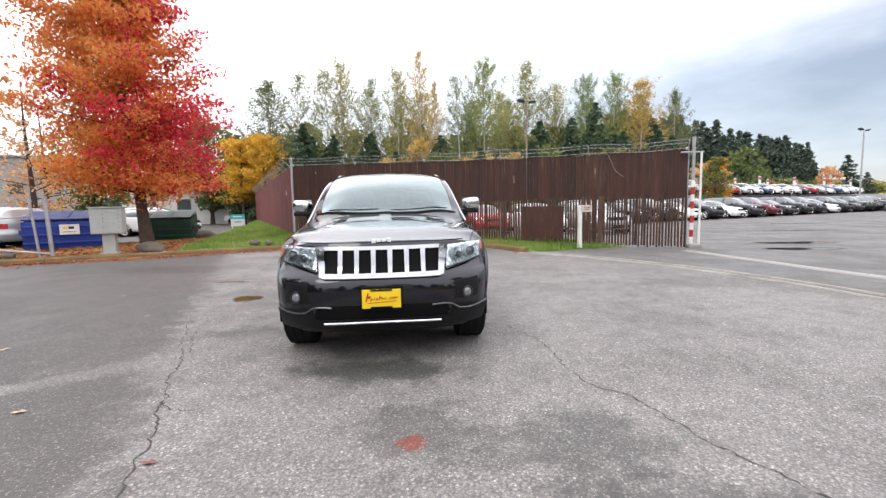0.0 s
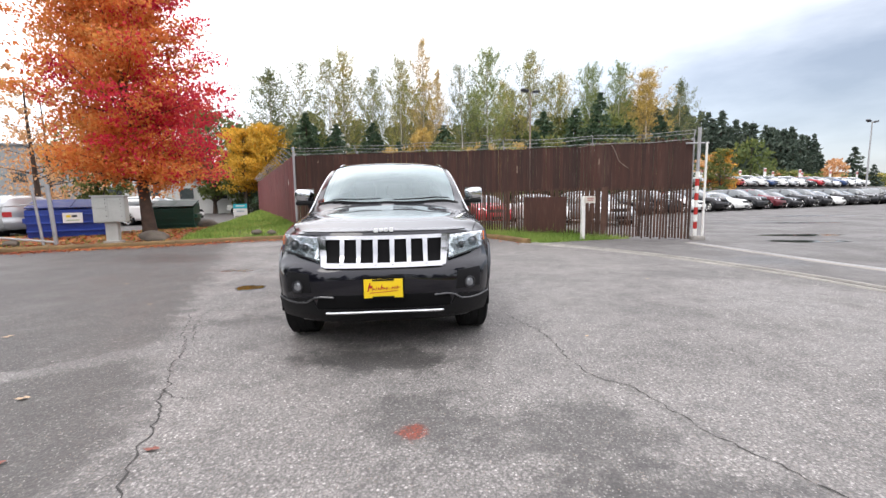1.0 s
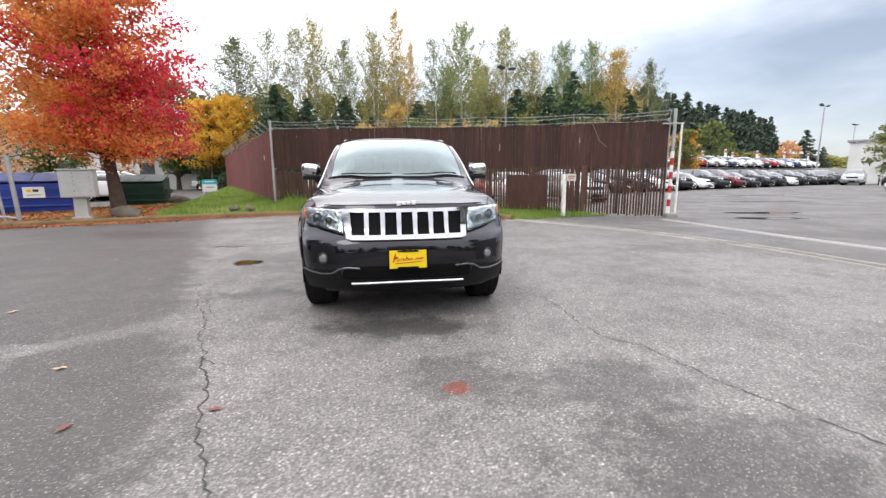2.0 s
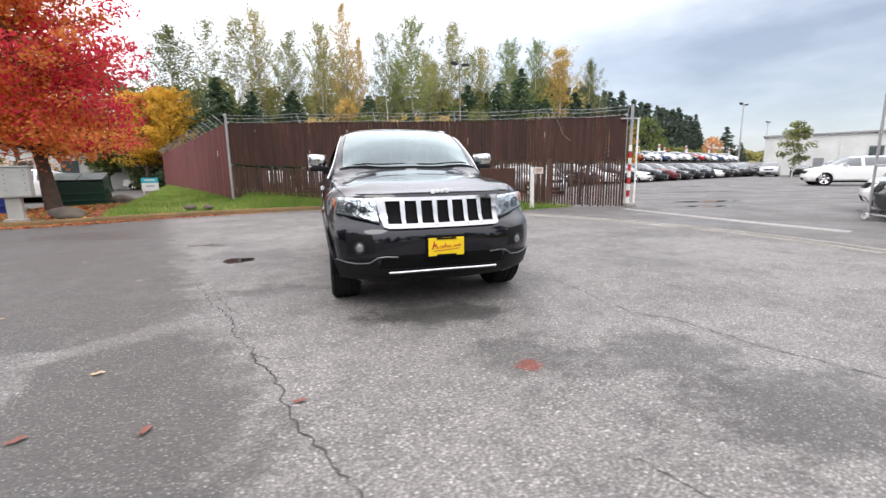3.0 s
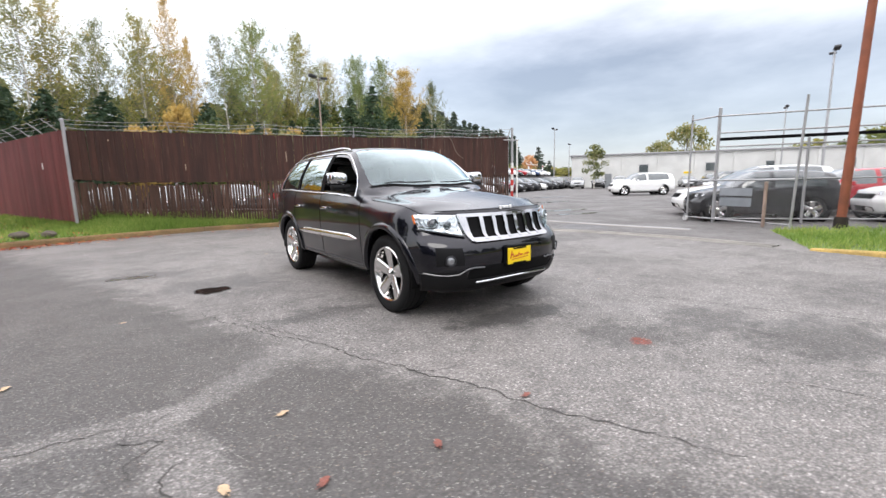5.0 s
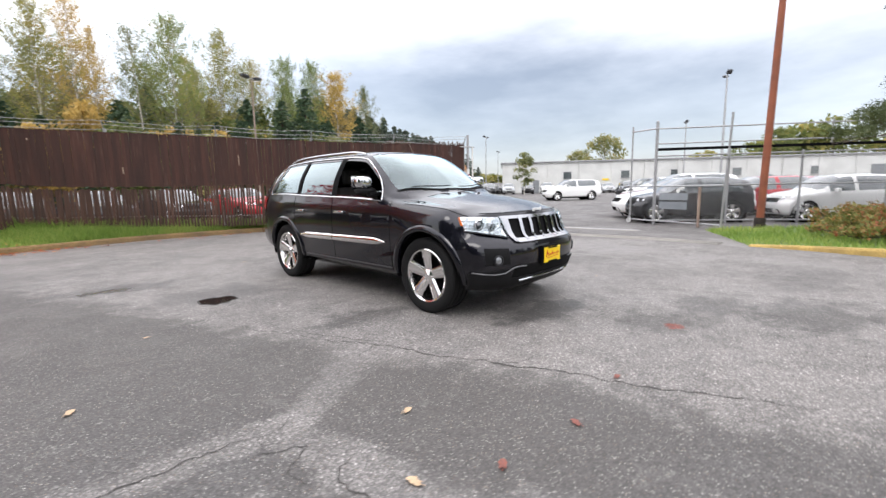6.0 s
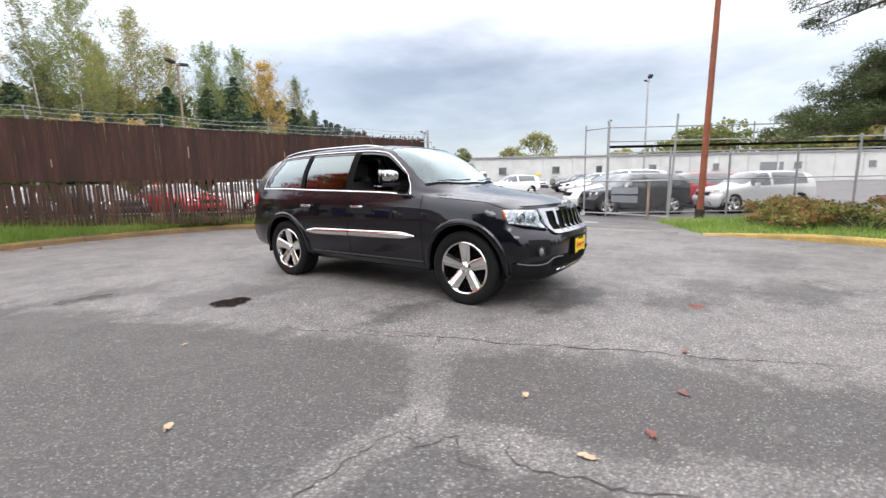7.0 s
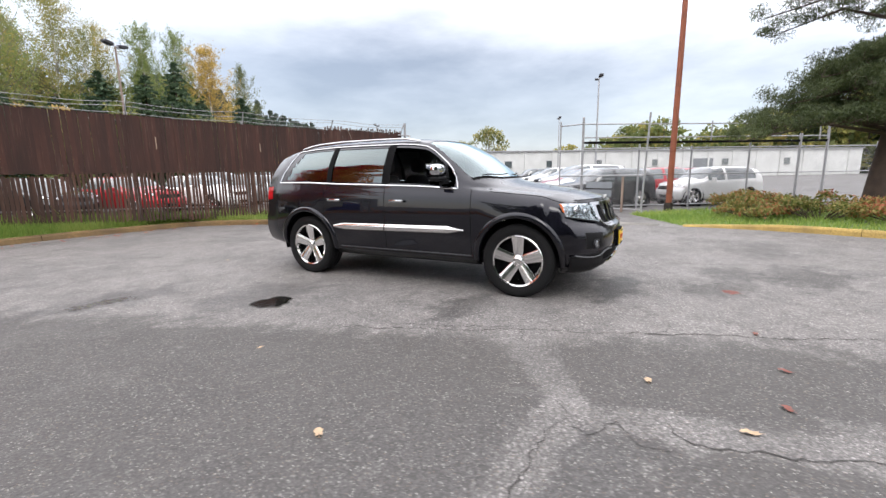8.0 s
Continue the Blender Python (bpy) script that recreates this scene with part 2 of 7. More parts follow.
def board_material(name, lo, hi):
    m, nt, b = material(name)
    oi = nt.nodes.new("ShaderNodeObjectInfo")
    g = nt.nodes.new("ShaderNodeNewGeometry")
    streak = tex(nt, "noise", 3.0, detail=6, stretch=(9, 9, 0.7))
    grain = tex(nt, "noise", 14.0, detail=4, stretch=(12, 12, 0.8))
    for n in (streak, grain):
        mp = n.inputs["Vector"].links[0].from_node
        comb = nt.nodes.new("ShaderNodeCombineXYZ")
        for k in range(3):
            nt.links.new(calc(nt, "MULTIPLY", oi.outputs["Random"], 31.0 + 17 * k), comb.inputs[k])
        nt.links.new(comb.outputs[0], mp.inputs["Location"])
    v = calc(nt, "ADD", calc(nt, "MULTIPLY", oi.outputs["Random"], 0.28), calc(nt, "MULTIPLY", g.outputs["Random Per Island"], 0.12))
    v = calc(nt, "ADD", v, calc(nt, "MULTIPLY", streak.outputs["Fac"], 0.5))
    c = ramp(nt, v, (0.18, lo), (0.66, hi))
    c = mix(nt, ramp(nt, grain.outputs["Fac"], (0.5, 0.0), (0.72, 0.5)), c, tuple(x * 0.4 for x in lo))
    c = mix(nt, ramp(nt, streak.outputs["Fac"], (0.60, 0.0), (0.76, 0.5)), c, (0.17, 0.115, 0.095))
    # weather stains that run down across several boards
    stain = nt.nodes.new("ShaderNodeTexNoise")
    stain.inputs["Scale"].default_value, stain.inputs["Detail"].default_value = 1.0, 5.0
    run = nt.nodes.new("ShaderNodeMapping")
    run.inputs["Scale"].default_value = (2.6, 2.6, 0.45)
    nt.links.new(g.outputs["Position"], run.inputs[0])
    nt.links.new(run.outputs[0], stain.inputs["Vector"])
    c = mix(nt, ramp(nt, stain.outputs["Fac"], (0.36, 0.45), (0.54, 0.0)), c, tuple(x * 0.55 for x in lo))
    c = mix(nt, ramp(nt, stain.outputs["Fac"], (0.62, 0.0), (0.72, 0.45)), c, (0.15, 0.085, 0.065))
    nt.links.new(c, b.inputs["Base Color"])
    b.inputs["Roughness"].default_value = 0.78
    bump(nt, b, grain.outputs["Fac"], 0.35, 0.004)
    return m


def glass_material(name, tint, ior=1.52, gain=1.0):
    """A thin pane: tinted see-through and a mirror gloss that grows at grazing angles."""
    m, nt, b = material(name)
    tr = nt.nodes.new("ShaderNodeBsdfTransparent")
    tr.inputs[0].default_value = (*tint, 1)
    gl = nt.nodes.new("ShaderNodeBsdfGlossy")
    gl.inputs["Roughness"].default_value = 0.015
    gl.inputs["Color"].default_value = (0.80, 0.93, 0.95, 1)
    fr = nt.nodes.new("ShaderNodeFresnel")
    fr.inputs[0].default_value = ior
    ms = nt.nodes.new("ShaderNodeMixShader")
    nt.links.new(calc(nt, "MINIMUM", calc(nt, "MULTIPLY", fr.outputs[0], gain), 1.0), ms.inputs[0])
    nt.links.new(tr.outputs[0], ms.inputs[1])
    nt.links.new(gl.outputs[0], ms.inputs[2])
    nt.links.new(ms.outputs[0], nt.nodes["Material Output"].inputs[0])
    nt.nodes.remove(b)
    return m


def car_paint(name, col, metal=0.0):
    m, nt, b = material(name)
    fl = tex(nt, "voronoi", 900.0)
    dirt = tex(nt, "noise", 2.2, detail=6)
    c = mix(nt, ramp(nt, fl.outputs["Color"], (0.6, 0.0), (1.0, 0.35)), col, tuple(min(1, x * 1.5 + 0.002) for x in col))
    c = mix(nt, ramp(nt, dirt.outputs["Fac"], (0.55, 0.0), (0.85, 0.02)), c, (0.10, 0.095, 0.09))
    nt.links.new(c, b.inputs["Base Color"])
    b.inputs["Metallic"].default_value = metal
    b.inputs["Roughness"].default_value = 0.4
    b.inputs["Specular IOR Level"].default_value = 0.05
    b.inputs["Coat Weight"].default_value = 1.0
    b.inputs["Coat IOR"].default_value = 1.52
    nt.links.new(ramp(nt, dirt.outputs["Fac"], (0.35, 0.012), (0.75, 0.04)), b.inputs["Coat Roughness"])
    return m


def faceted_reflector():
    """Bright lamp bowl broken into small facets."""
    m, nt, b = material("lamp_reflector")
    cell = tex(nt, "voronoi", 26.0)
    nt.links.new(ramp(nt, cell.outputs["Color"], (0.0, (.34, .35, .38)), (.5, (.70, .71, .75)), (1.0, (.90, .90, .92))), b.inputs["Base Color"])
    b.inputs["Metallic"].default_value, b.inputs["Roughness"].default_value = .8, .22
    bump(nt, b, cell.outputs["Distance"], .6, .01)
    return m


ASPHALT = asphalt_material()
CRACK = simple("crack_filler", (0.05, 0.047, 0.044), 0.9, var=0.3)
CONCRETE = simple("concrete", (0.30, 0.28, 0.255), 0.85, var=0.25, scale=1.2, bumps=0.4, bscale=90, dirt=0.2)
KERB_PAINT = simple("yellow_kerb_paint", (0.42, 0.29, 0.09), 0.8, var=0.35, scale=2.5, bumps=0.5, dirt=0.5)
SOIL = simple("soil_and_grass", (0.14, 0.20, 0.055), 0.95, var=0.45, scale=1.3, bumps=0.6, bscale=40)
MULCH = simple("leafy_soil", (0.23, 0.15, 0.075), 0.95, var=0.5, scale=2.2, bumps=0.7, bscale=30)
BLACK_PAINT = car_paint("black_car_paint", (0.0075, 0.0075, 0.0125), 0.7)
BLACK_PLASTIC = simple("black_plastic", (0.008, 0.008, 0.009), 0.5, var=0.2, bumps=0.1, bscale=300, spec=0.2)
MATT_BLACK = simple("matt_black", (0.006, 0.006, 0.0065), 0.8, var=0.2, spec=0.1)
RUBBER = simple("tyre_rubber", (0.012, 0.012, 0.0125), 0.85, var=0.25, scale=6, bumps=0.2, bscale=80, spec=0.2)
CHROME = simple("chrome", (0.66, 0.67, 0.69), 0.09, 1.0, var=0.06)
# darker copy of the chrome: the grille's dim reflections are put into its colour
DIMMED_CHROME = simple("dimmed_chrome", (0.40, 0.405, 0.42), 0.12, 1.0, var=0.1, scale=8)
ALLOY = simple("polished_alloy", (0.84, 0.83, 0.82), 0.13, 1.0, var=0.08)
DARK_METAL = simple("dark_metal", (0.06, 0.06, 0.065), 0.45, 0.8)
GALV = simple("galvanised_steel", (0.38, 0.38, 0.39), 0.5, 0.35, var=0.15, scale=4)
WINDSHIELD = glass_material("windshield_glass", (0.42, 0.47, 0.47), gain=2.8)
CLEAR = glass_material("clear_glass", (0.85, 0.88, 0.88))
PRIVACY = glass_material("privacy_glass", (0.05, 0.05, 0.055), gain=3.0)
# opaque panes; pale reflection and see-through light are put into the lifted base colour
WINDOW = simple("dark_window_glass", (0.085, 0.10, 0.105), 0.05, 0.0, var=0.2, spec=0.9, coat=0.8)
LAMP_CLEAR = faceted_reflector()
LENS = simple("lamp_lens_glass", (0.26, 0.27, 0.29), 0.06, 0.4, var=0.2, scale=20, coat=1.0)
AMBER = simple("amber_lens", (0.75, 0.16, 0.02), 0.15, coat=1.0)
PROJECTOR = simple("projector_lens", (.16, .165, .18), .05, .2, var=.3, scale=20, coat=1.0)
BADGE = simple("satin_silver_badge", (.78, .78, .79), .35, .2, var=.05)
RED_LENS = simple("red_lens", (0.5, 0.01, 0.015), 0.12, coat=1.0)
SEAT_TAN = simple("grey_leather", (0.10, 0.095, 0.09), 0.6, var=0.2)
YELLOW = simple("plate_yellow", (0.85, 0.60, 0.01), 0.45, var=0.05)
PLATE_RED = simple("plate_red", (0.45, 0.02, 0.02), 0.5)
BOARD = board_material("fence_board_brown", (0.022, 0.009, 0.0065), (0.070, 0.025, 0.016))
BOARD_LOW = board_material("fence_slat_weathered", (0.024, 0.011, 0.007), (0.092, 0.042, 0.026))
PALE_WOOD = simple("bare_pale_wood", (.46, .36, .27), .8, var=.3, scale=9)
BOARD_RED = board_material("fence_panel_red", (0.115, 0.021, 0.022), (0.195, 0.042, 0.042))
BARK = simple("bark", (0.075, 0.052, 0.04), 0.9, var=0.4, scale=5, bumps=0.9, bscale=25)
BIRCH = simple("pale_bark", (0.62, 0.59, 0.53), 0.85, var=0.35, scale=3, bumps=0.4, bscale=15, dirt=0.3)
TWIG = simple("grey_brown_twigs", (0.20, 0.18, 0.15), 0.9, var=0.3, scale=5)
WHITE_PAINT = simple("white_paint", (0.76, 0.75, 0.72), 0.5, var=0.1, scale=2, dirt=0.12)
BANNER_RED = simple("faded_banner_red", (.42, .12, .11), .7)
RED_PAINT = simple("red_paint", (0.42, 0.025, 0.02), 0.5, var=0.2)
POLE_WOOD = simple("stained_pole_wood", (0.27, 0.085, 0.045), 0.75, var=0.3, scale=2.5, bumps=0.4, bscale=30)
WALL_WHITE = simple("painted_block_wall", (0.62, 0.62, 0.60), 0.8, var=0.12, scale=0.5, dirt=0.15, bumps=0.2, bscale=8)
ROOF_GREY = simple("roof_edge_grey", (0.30, 0.30, 0.31), 0.6)
BIN_BLUE = simple("blue_bin_paint", (0.018, 0.05, 0.30), 0.45, var=0.25, scale=2, dirt=0.3, bumps=0.15)
BIN_GREEN = simple("green_bin_paint", (0.012, 0.055, 0.035), 0.5, var=0.25, scale=2, dirt=0.3, bumps=0.15)
MAILBOX = simple("mailbox_grey_enamel", (0.40, 0.40, 0.375), 0.5, var=0.1, scale=3, dirt=0.15)
TEAL = simple("sign_teal", (0.03, 0.42, 0.50), 0.5)
STONE = simple("boulder", (0.105, 0.088, 0.07), 0.85, var=0.35, scale=4, bumps=0.8, bscale=18)
RUST = simple("rusty_iron", (0.05, 0.04, 0.035), 0.7, 0.4, var=0.4, scale=8, bumps=0.4)

MAPLE = foliage("crimson_maple_leaves", ((0.1, (0.36, 0.02, 0.05)), (0.45, (0.62, 0.035, 0.08)), (0.75, (0.70, 0.08, 0.08)), (1.0, (0.76, 0.20, 0.09))), 0.58)
MAPLE_INNER = foliage("orange_maple_leaves", ((0.1, (0.50, 0.11, 0.05)), (0.4, (0.66, 0.19, 0.06)), (0.7, (0.72, 0.30, 0.075)), (1.0, (0.72, 0.42, 0.13))), 0.58)
BIRCH_LEAF = foliage("birch_leaves", ((0.1, (0.09, 0.115, 0.05)), (0.45, (0.18, 0.205, 0.085)), (0.7, (0.29, 0.29, 0.12)), (0.95, (0.46, 0.37, 0.15))), 0.5)
GOLD_LEAF = foliage("golden_leaves", ((0.1, (0.48, 0.33, 0.06)), (0.5, (0.78, 0.48, 0.06)), (0.9, (0.86, 0.58, 0.12))), 0.55)
ORANGE_LEAF = foliage("orange_leaves", ((0.1, (0.42, 0.20, 0.09)), (0.5, (0.66, 0.36, 0.17)), (0.9, (0.78, 0.58, 0.32))), 0.5)
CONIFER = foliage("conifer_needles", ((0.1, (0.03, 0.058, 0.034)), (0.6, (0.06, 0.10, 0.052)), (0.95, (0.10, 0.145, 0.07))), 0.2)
# distance haze over the ridge is put into this paler, greyer needle colour
HAZED_CONIFER = foliage("hazed_conifer_needles", ((0.1, (0.045, 0.068, 0.050)), (0.6, (0.080, 0.108, 0.080)), (0.95, (0.12, 0.145, 0.10))), 0.2)
PINE = foliage("pine_needles", ((0.1, (0.04, 0.06, 0.022)), (0.6, (0.10, 0.125, 0.05)), (0.95, (0.20, 0.21, 0.085))), 0.3)
GREEN_LEAF = foliage("green_leaves", ((0.1, (0.06, 0.085, 0.028)), (0.5, (0.13, 0.165, 0.05)), (0.85, (0.24, 0.25, 0.075)), (1.0, (0.36, 0.31, 0.09))), 0.45)
GREEN_TALL = foliage("cottonwood_leaves", ((0.1, (0.11, 0.16, 0.05)), (0.5, (0.22, 0.28, 0.09)), (0.8, (0.34, 0.36, 0.12)), (1.0, (0.46, 0.36, 0.12))), 0.5)
POPLAR_LEAF = foliage("poplar_gold_leaves", ((0.1, (0.34, 0.27, 0.09)), (0.5, (0.58, 0.41, 0.12)), (0.9, (0.74, 0.55, 0.19))), 0.5)
AMBER_LEAF = foliage("amber_leaves", ((0.1, (0.34, 0.20, 0.05)), (0.5, (0.66, 0.34, 0.06)), (0.9, (0.78, 0.48, 0.10))), 0.5)
SHRUB_LEAF = foliage("shrub_leaves", ((0.1, (0.10, 0.12, 0.03)), (0.34, (0.20, 0.22, 0.06)), (0.52, (0.36, 0.28, 0.10)), (0.68, (0.44, 0.15, 0.08)), (0.95, (0.36, 0.08, 0.05))), 0.35)
GRASS = foliage("grass_blades", ((0.1, (0.12, 0.21, 0.04)), (0.5, (0.25, 0.37, 0.08)), (0.9, (0.44, 0.48, 0.15))), 0.5)
WATER = simple("still_water", (0.012, 0.011, 0.010), 0.06, var=0.2, spec=0.8, bumps=0.12, bscale=9.0)
LITTER = foliage("leaf_litter", ((0.1, (0.14, 0.035, 0.018)), (0.4, (0.38, 0.085, 0.035)), (0.65, (0.52, 0.20, 0.06)), (0.95, (0.62, 0.40, 0.16))), 0.2, 0.7)


# ---- mesh helpers ----
def link_mesh(name, verts, faces, mat, parent=None, label="", smooth=False, mats=None, face_mats=None):
    me = bpy.data.meshes.new(name)
    me.from_pydata([tuple(v) for v in verts], [], faces)
    for mm in (mats or [mat]):
        me.materials.append(mm)
    if face_mats is not None:
        me.polygons.foreach_set("material_index", face_mats)
    if smooth:
        me.polygons.foreach_set("use_smooth", [True] * len(me.polygons))
    me.update()
    ob = new(name, me)
    if parent is not None:
        ob.parent = parent
    if label:
        ob["label"] = label
    return ob


def part(name, bm, mat, parent=None, label="", smooth=False):
    me = bpy.data.meshes.new(name)
    bm.to_mesh(me)
    bm.free()
    me.materials.append(mat)
    if smooth:
        me.polygons.foreach_set("use_smooth", [True] * len(me.polygons))
        me.set_sharp_from_angle(angle=radians(38))
    ob = new(name, me)
    if parent is not None:
        ob.parent = parent
    if label:
        ob["label"] = label
    return ob


def empty(name, m=None, label="", category="", group="", kind=""):
    ob = new(name)
    ob.empty_display_size = 0.2
    if m is not None:
        ob.matrix_world = m
    return tagged(ob, label, category, group, kind)


def add_box(bm, cx, cy, cz, sx, sy, sz, bevel=0.0, m=None):
    """A box of the full sizes sx, sy, sz round a centre, its edges rounded by bevel."""
    r = bmesh.ops.create_cube(bm, size=1.0)
    vs = r["verts"]
    for v in vs:
        v.co = Vector((cx + v.co.x * sx, cy + v.co.y * sy, cz + v.co.z * sz))
    if bevel:
        es = list({e for v in vs for e in v.link_edges})
        r2 = bmesh.ops.bevel(bm, geom=es, offset=bevel, segments=2, profile=0.5, affect="EDGES")
        vs = list({v for f in r2["faces"] for v in f.verts} | {v for v in vs if v.is_valid})
    if m is not None:
        for v in vs:
            v.co = m @ v.co
    return vs


def box(cx, cy, cz, sx, sy, sz, bevel=0.0, m=None):
    bm = bmesh.new()
    add_box(bm, cx, cy, cz, sx, sy, sz, bevel, m)
    return bm


def add_tube(bm, pts, radius, n=8, caps=True):
    """A tube along a polyline; radius is a number or one for each point."""
    pts = [Vector(p) for p in pts]
    rad = radius if isinstance(radius, (list, tuple)) else [radius] * len(pts)
    rings, ref = [], None
    for i, p in enumerate(pts):
        d = (pts[min(i + 1, len(pts) - 1)] - pts[max(i - 1, 0)]).normalized()
        if ref is None or abs(ref.dot(d)) > 0.98:
            ref = Vector((0, 0, 1)) if abs(d.z) < 0.9 else Vector((1, 0, 0))
        a = d.cross(ref).normalized()
        b2 = d.cross(a).normalized()
        rings.append([bm.verts.new(p + (a * math.cos(2 * math.pi * k / n) + b2 * math.sin(2 * math.pi * k / n)) * rad[i]) for k in range(n)])
    for r0, r1 in zip(rings, rings[1:]):
        for k in range(n):
            bm.faces.new((r0[k], r0[(k + 1) % n], r1[(k + 1) % n], r1[k]))
    if caps:
        bm.faces.new(rings[0][::-1])
        bm.faces.new(rings[-1])


def tube(pts, radius, n=8):
    bm = bmesh.new()
    add_tube(bm, pts, radius, n)
    return bm


def add_lathe(bm, profile, n=32, m=Matrix.Identity(4), closed=False):
    """Turns a profile of (radius, along) round the local y axis."""
    rings = [[bm.verts.new(m @ Vector((r * math.cos(2 * math.pi * k / n), a, r * math.sin(2 * math.pi * k / n)))) for k in range(n)] for r, a in profile]
    pairs = list(zip(rings, rings[1:])) + ([(rings[-1], rings[0])] if closed else [])
    for r0, r1 in pairs:
        for k in range(n):
            bm.faces.new((r0[k], r0[(k + 1) % n], r1[(k + 1) % n], r1[k]))
    return rings


def curve_at(xs, ys, x):
    """A smooth curve through knots (xs rising), flat-limited so that it doesn't overshoot."""
    xs, ys = np.asarray(xs, float), np.asarray(ys, float)
    h = np.diff(xs)
    d = np.diff(ys) / h
    mm = np.zeros_like(ys)
    mm[0], mm[-1] = d[0], d[-1]
    for i in range(1, len(xs) - 1):
        if d[i - 1] * d[i] > 0:
            w1, w2 = 2 * h[i] + h[i - 1], h[i] + 2 * h[i - 1]
            mm[i] = (w1 + w2) / (w1 / d[i - 1] + w2 / d[i])
    x = np.clip(np.asarray(x, float), xs[0], xs[-1])
    i = np.clip(np.searchsorted(xs, x, side="right") - 1, 0, len(xs) - 2)
    s = (x - xs[i]) / h[i]
    return (2 * s**3 - 3 * s**2 + 1) * ys[i] + (s**3 - 2 * s**2 + s) * h[i] * mm[i] + (-2 * s**3 + 3 * s**2) * ys[i + 1] + (s**3 - s**2) * h[i] * mm[i + 1]


def polyline_smooth(pts, step):
    """Points every step metres along a smooth curve through pts."""
    P = np.array(pts, float)
    s = np.concatenate([[0], np.cumsum(np.linalg.norm(np.diff(P, axis=0), axis=1))])
    n = max(2, int(s[-1] / step) + 1)
    q = np.linspace(0, s[-1], n)
    return np.stack([curve_at(s, P[:, k], q) for k in range(P.shape[1])], 1)
# ---- ground, kerbs, lawns ----
def ground_sheet():
    xs = np.concatenate([[-900, -300, -120, -60], np.arange(-40, 41, 2.0), [60, 120, 300, 900]])
    verts = [(x, y, 0.0) for y in xs for x in xs]
    n = len(xs)
    faces = [(j * n + i, j * n + i + 1, (j + 1) * n + i + 1, (j + 1) * n + i) for j in range(n - 1) for i in range(n - 1)]
    return tagged(link_mesh("ground", verts, faces, ASPHALT), "worn grey speckled asphalt yard with cracks and damp patches", "ground", kind="structure")


GROUND = ground_sheet()
KERB_NORTH = [(-27, 1.5), (-22, 5.0), (-16.5, 8.2), (-12.3, 10.6), (-8.9, 12.5), (-7.0, 13.6), (-5.0, 14.3), (-2.8, 14.8), (-0.8, 14.8), (0.75, 13.6), (1.6, 12.1)]
KERB_EAST = [(5.84, 3.8), (5.90, 3.4), (5.93, 2.8), (5.88, 1.84), (5.62, 0.5), (5.0, -1.8), (4.0, -4.5), (2.5, -8.0), (0.0, -12.0)]


def kerb(name, pts, mat, label, parent=None, side=1):
    """A cast kerb 0.13 high with a sloping face and a rounded top, in pieces of about three metres."""
    holder = empty(name, label=label, category="kerb", kind="structure")
    P = polyline_smooth(pts, 0.3)
    prof = [(0.0, -0.02), (0.02, 0.09), (0.045, 0.125), (0.09, 0.135), (0.15, 0.13), (0.16, -0.02)]
    k = 0
    while k < len(P) - 1:
        e = min(k + 10, len(P) - 1)
        verts, faces = [], []
        for i in range(k, e + 1):
            d = P[min(i + 1, len(P) - 1)] - P[max(i - 1, 0)]
            d /= np.linalg.norm(d)
            nrm = np.array([-d[1], d[0]]) * side
            fade = 1.0 if name != "kerb_east" else min(1.0, 0.25 + i * 0.12)
            for o, z in prof:
                q = P[i] + nrm * o + d * (0.006 if i == k else -0.006 if i == e else 0)
                verts.append((q[0], q[1], z * fade))
        m = len(prof)
        for i in range(e - k):
            for j in range(m - 1):
                a = i * m + j
                faces.append((a, a + 1, a + m + 1, a + m)[:: -side])
        faces.append(tuple(range(m)))
        faces.append(tuple(range((e - k) * m, (e - k) * m + m))[::-1])
        link_mesh("kerb_stone", verts, faces, mat, holder)
        k = e
    return holder


kerb("kerb_north", KERB_NORTH, simple("worn_yellow_kerb", (0.19, 0.12, 0.05), 0.85, var=0.45, scale=1.6, bumps=0.5, dirt=0.5), "low concrete kerb with flaking yellow paint along the lawn")
kerb("kerb_east", KERB_EAST, KERB_PAINT, "yellow painted concrete kerb round the shrub bed")


def bed(name, front, back, heights, mat, label, rows=12, fade0=0, fade1=0):
    """A raised bed between a kerb and its back edge, gently domed and uneven."""
    F, B, Hh = polyline_smooth(front, 0.4), None, None
    B = np.stack([np.interp(np.linspace(0, 1, len(F)), np.linspace(0, 1, len(back)), np.array(back)[:, k]) for k in range(2)], 1)
    Hh = np.interp(np.linspace(0, 1, len(F)), np.linspace(0, 1, len(heights)), heights)
    verts, faces = [], []
    for i in range(len(F)):
        for j in range(rows + 1):
            f = j / rows
            x, y = F[i] * (1 - f) + B[i] * f
            z = 0.10 + (Hh[i] - 0.10) * f ** 0.8 + 0.035 * noise.noise((x * 0.8, y * 0.8, 3.1)) * min(1, f * 4)
            low = min(1.0, (.05 + i / fade0) if fade0 else 1.0, (.05 + (len(F) - 1 - i) / fade1) if fade1 else 1.0)
            verts.append((x, y, z * low if j else min(.08, z * low) - .04))
    for i in range(len(F) - 1):
        for j in range(rows):
            a = i * (rows + 1) + j
            faces.append((a, a + 1, a + rows + 2, a + rows + 1)[::-1])
    return tagged(link_mesh(name, verts, faces, mat, smooth=True), label, "lawn", kind="structure"), np.array(verts).reshape(len(F), rows + 1, 3)


def off_line(pts, d):
    P = np.array(pts, float)
    out = []
    for i in range(len(P)):
        t = P[min(i + 1, len(P) - 1)] - P[max(i - 1, 0)]
        t /= np.linalg.norm(t)
        out.append(tuple(P[i] + d * np.array([-t[1], t[0]])))
    return out


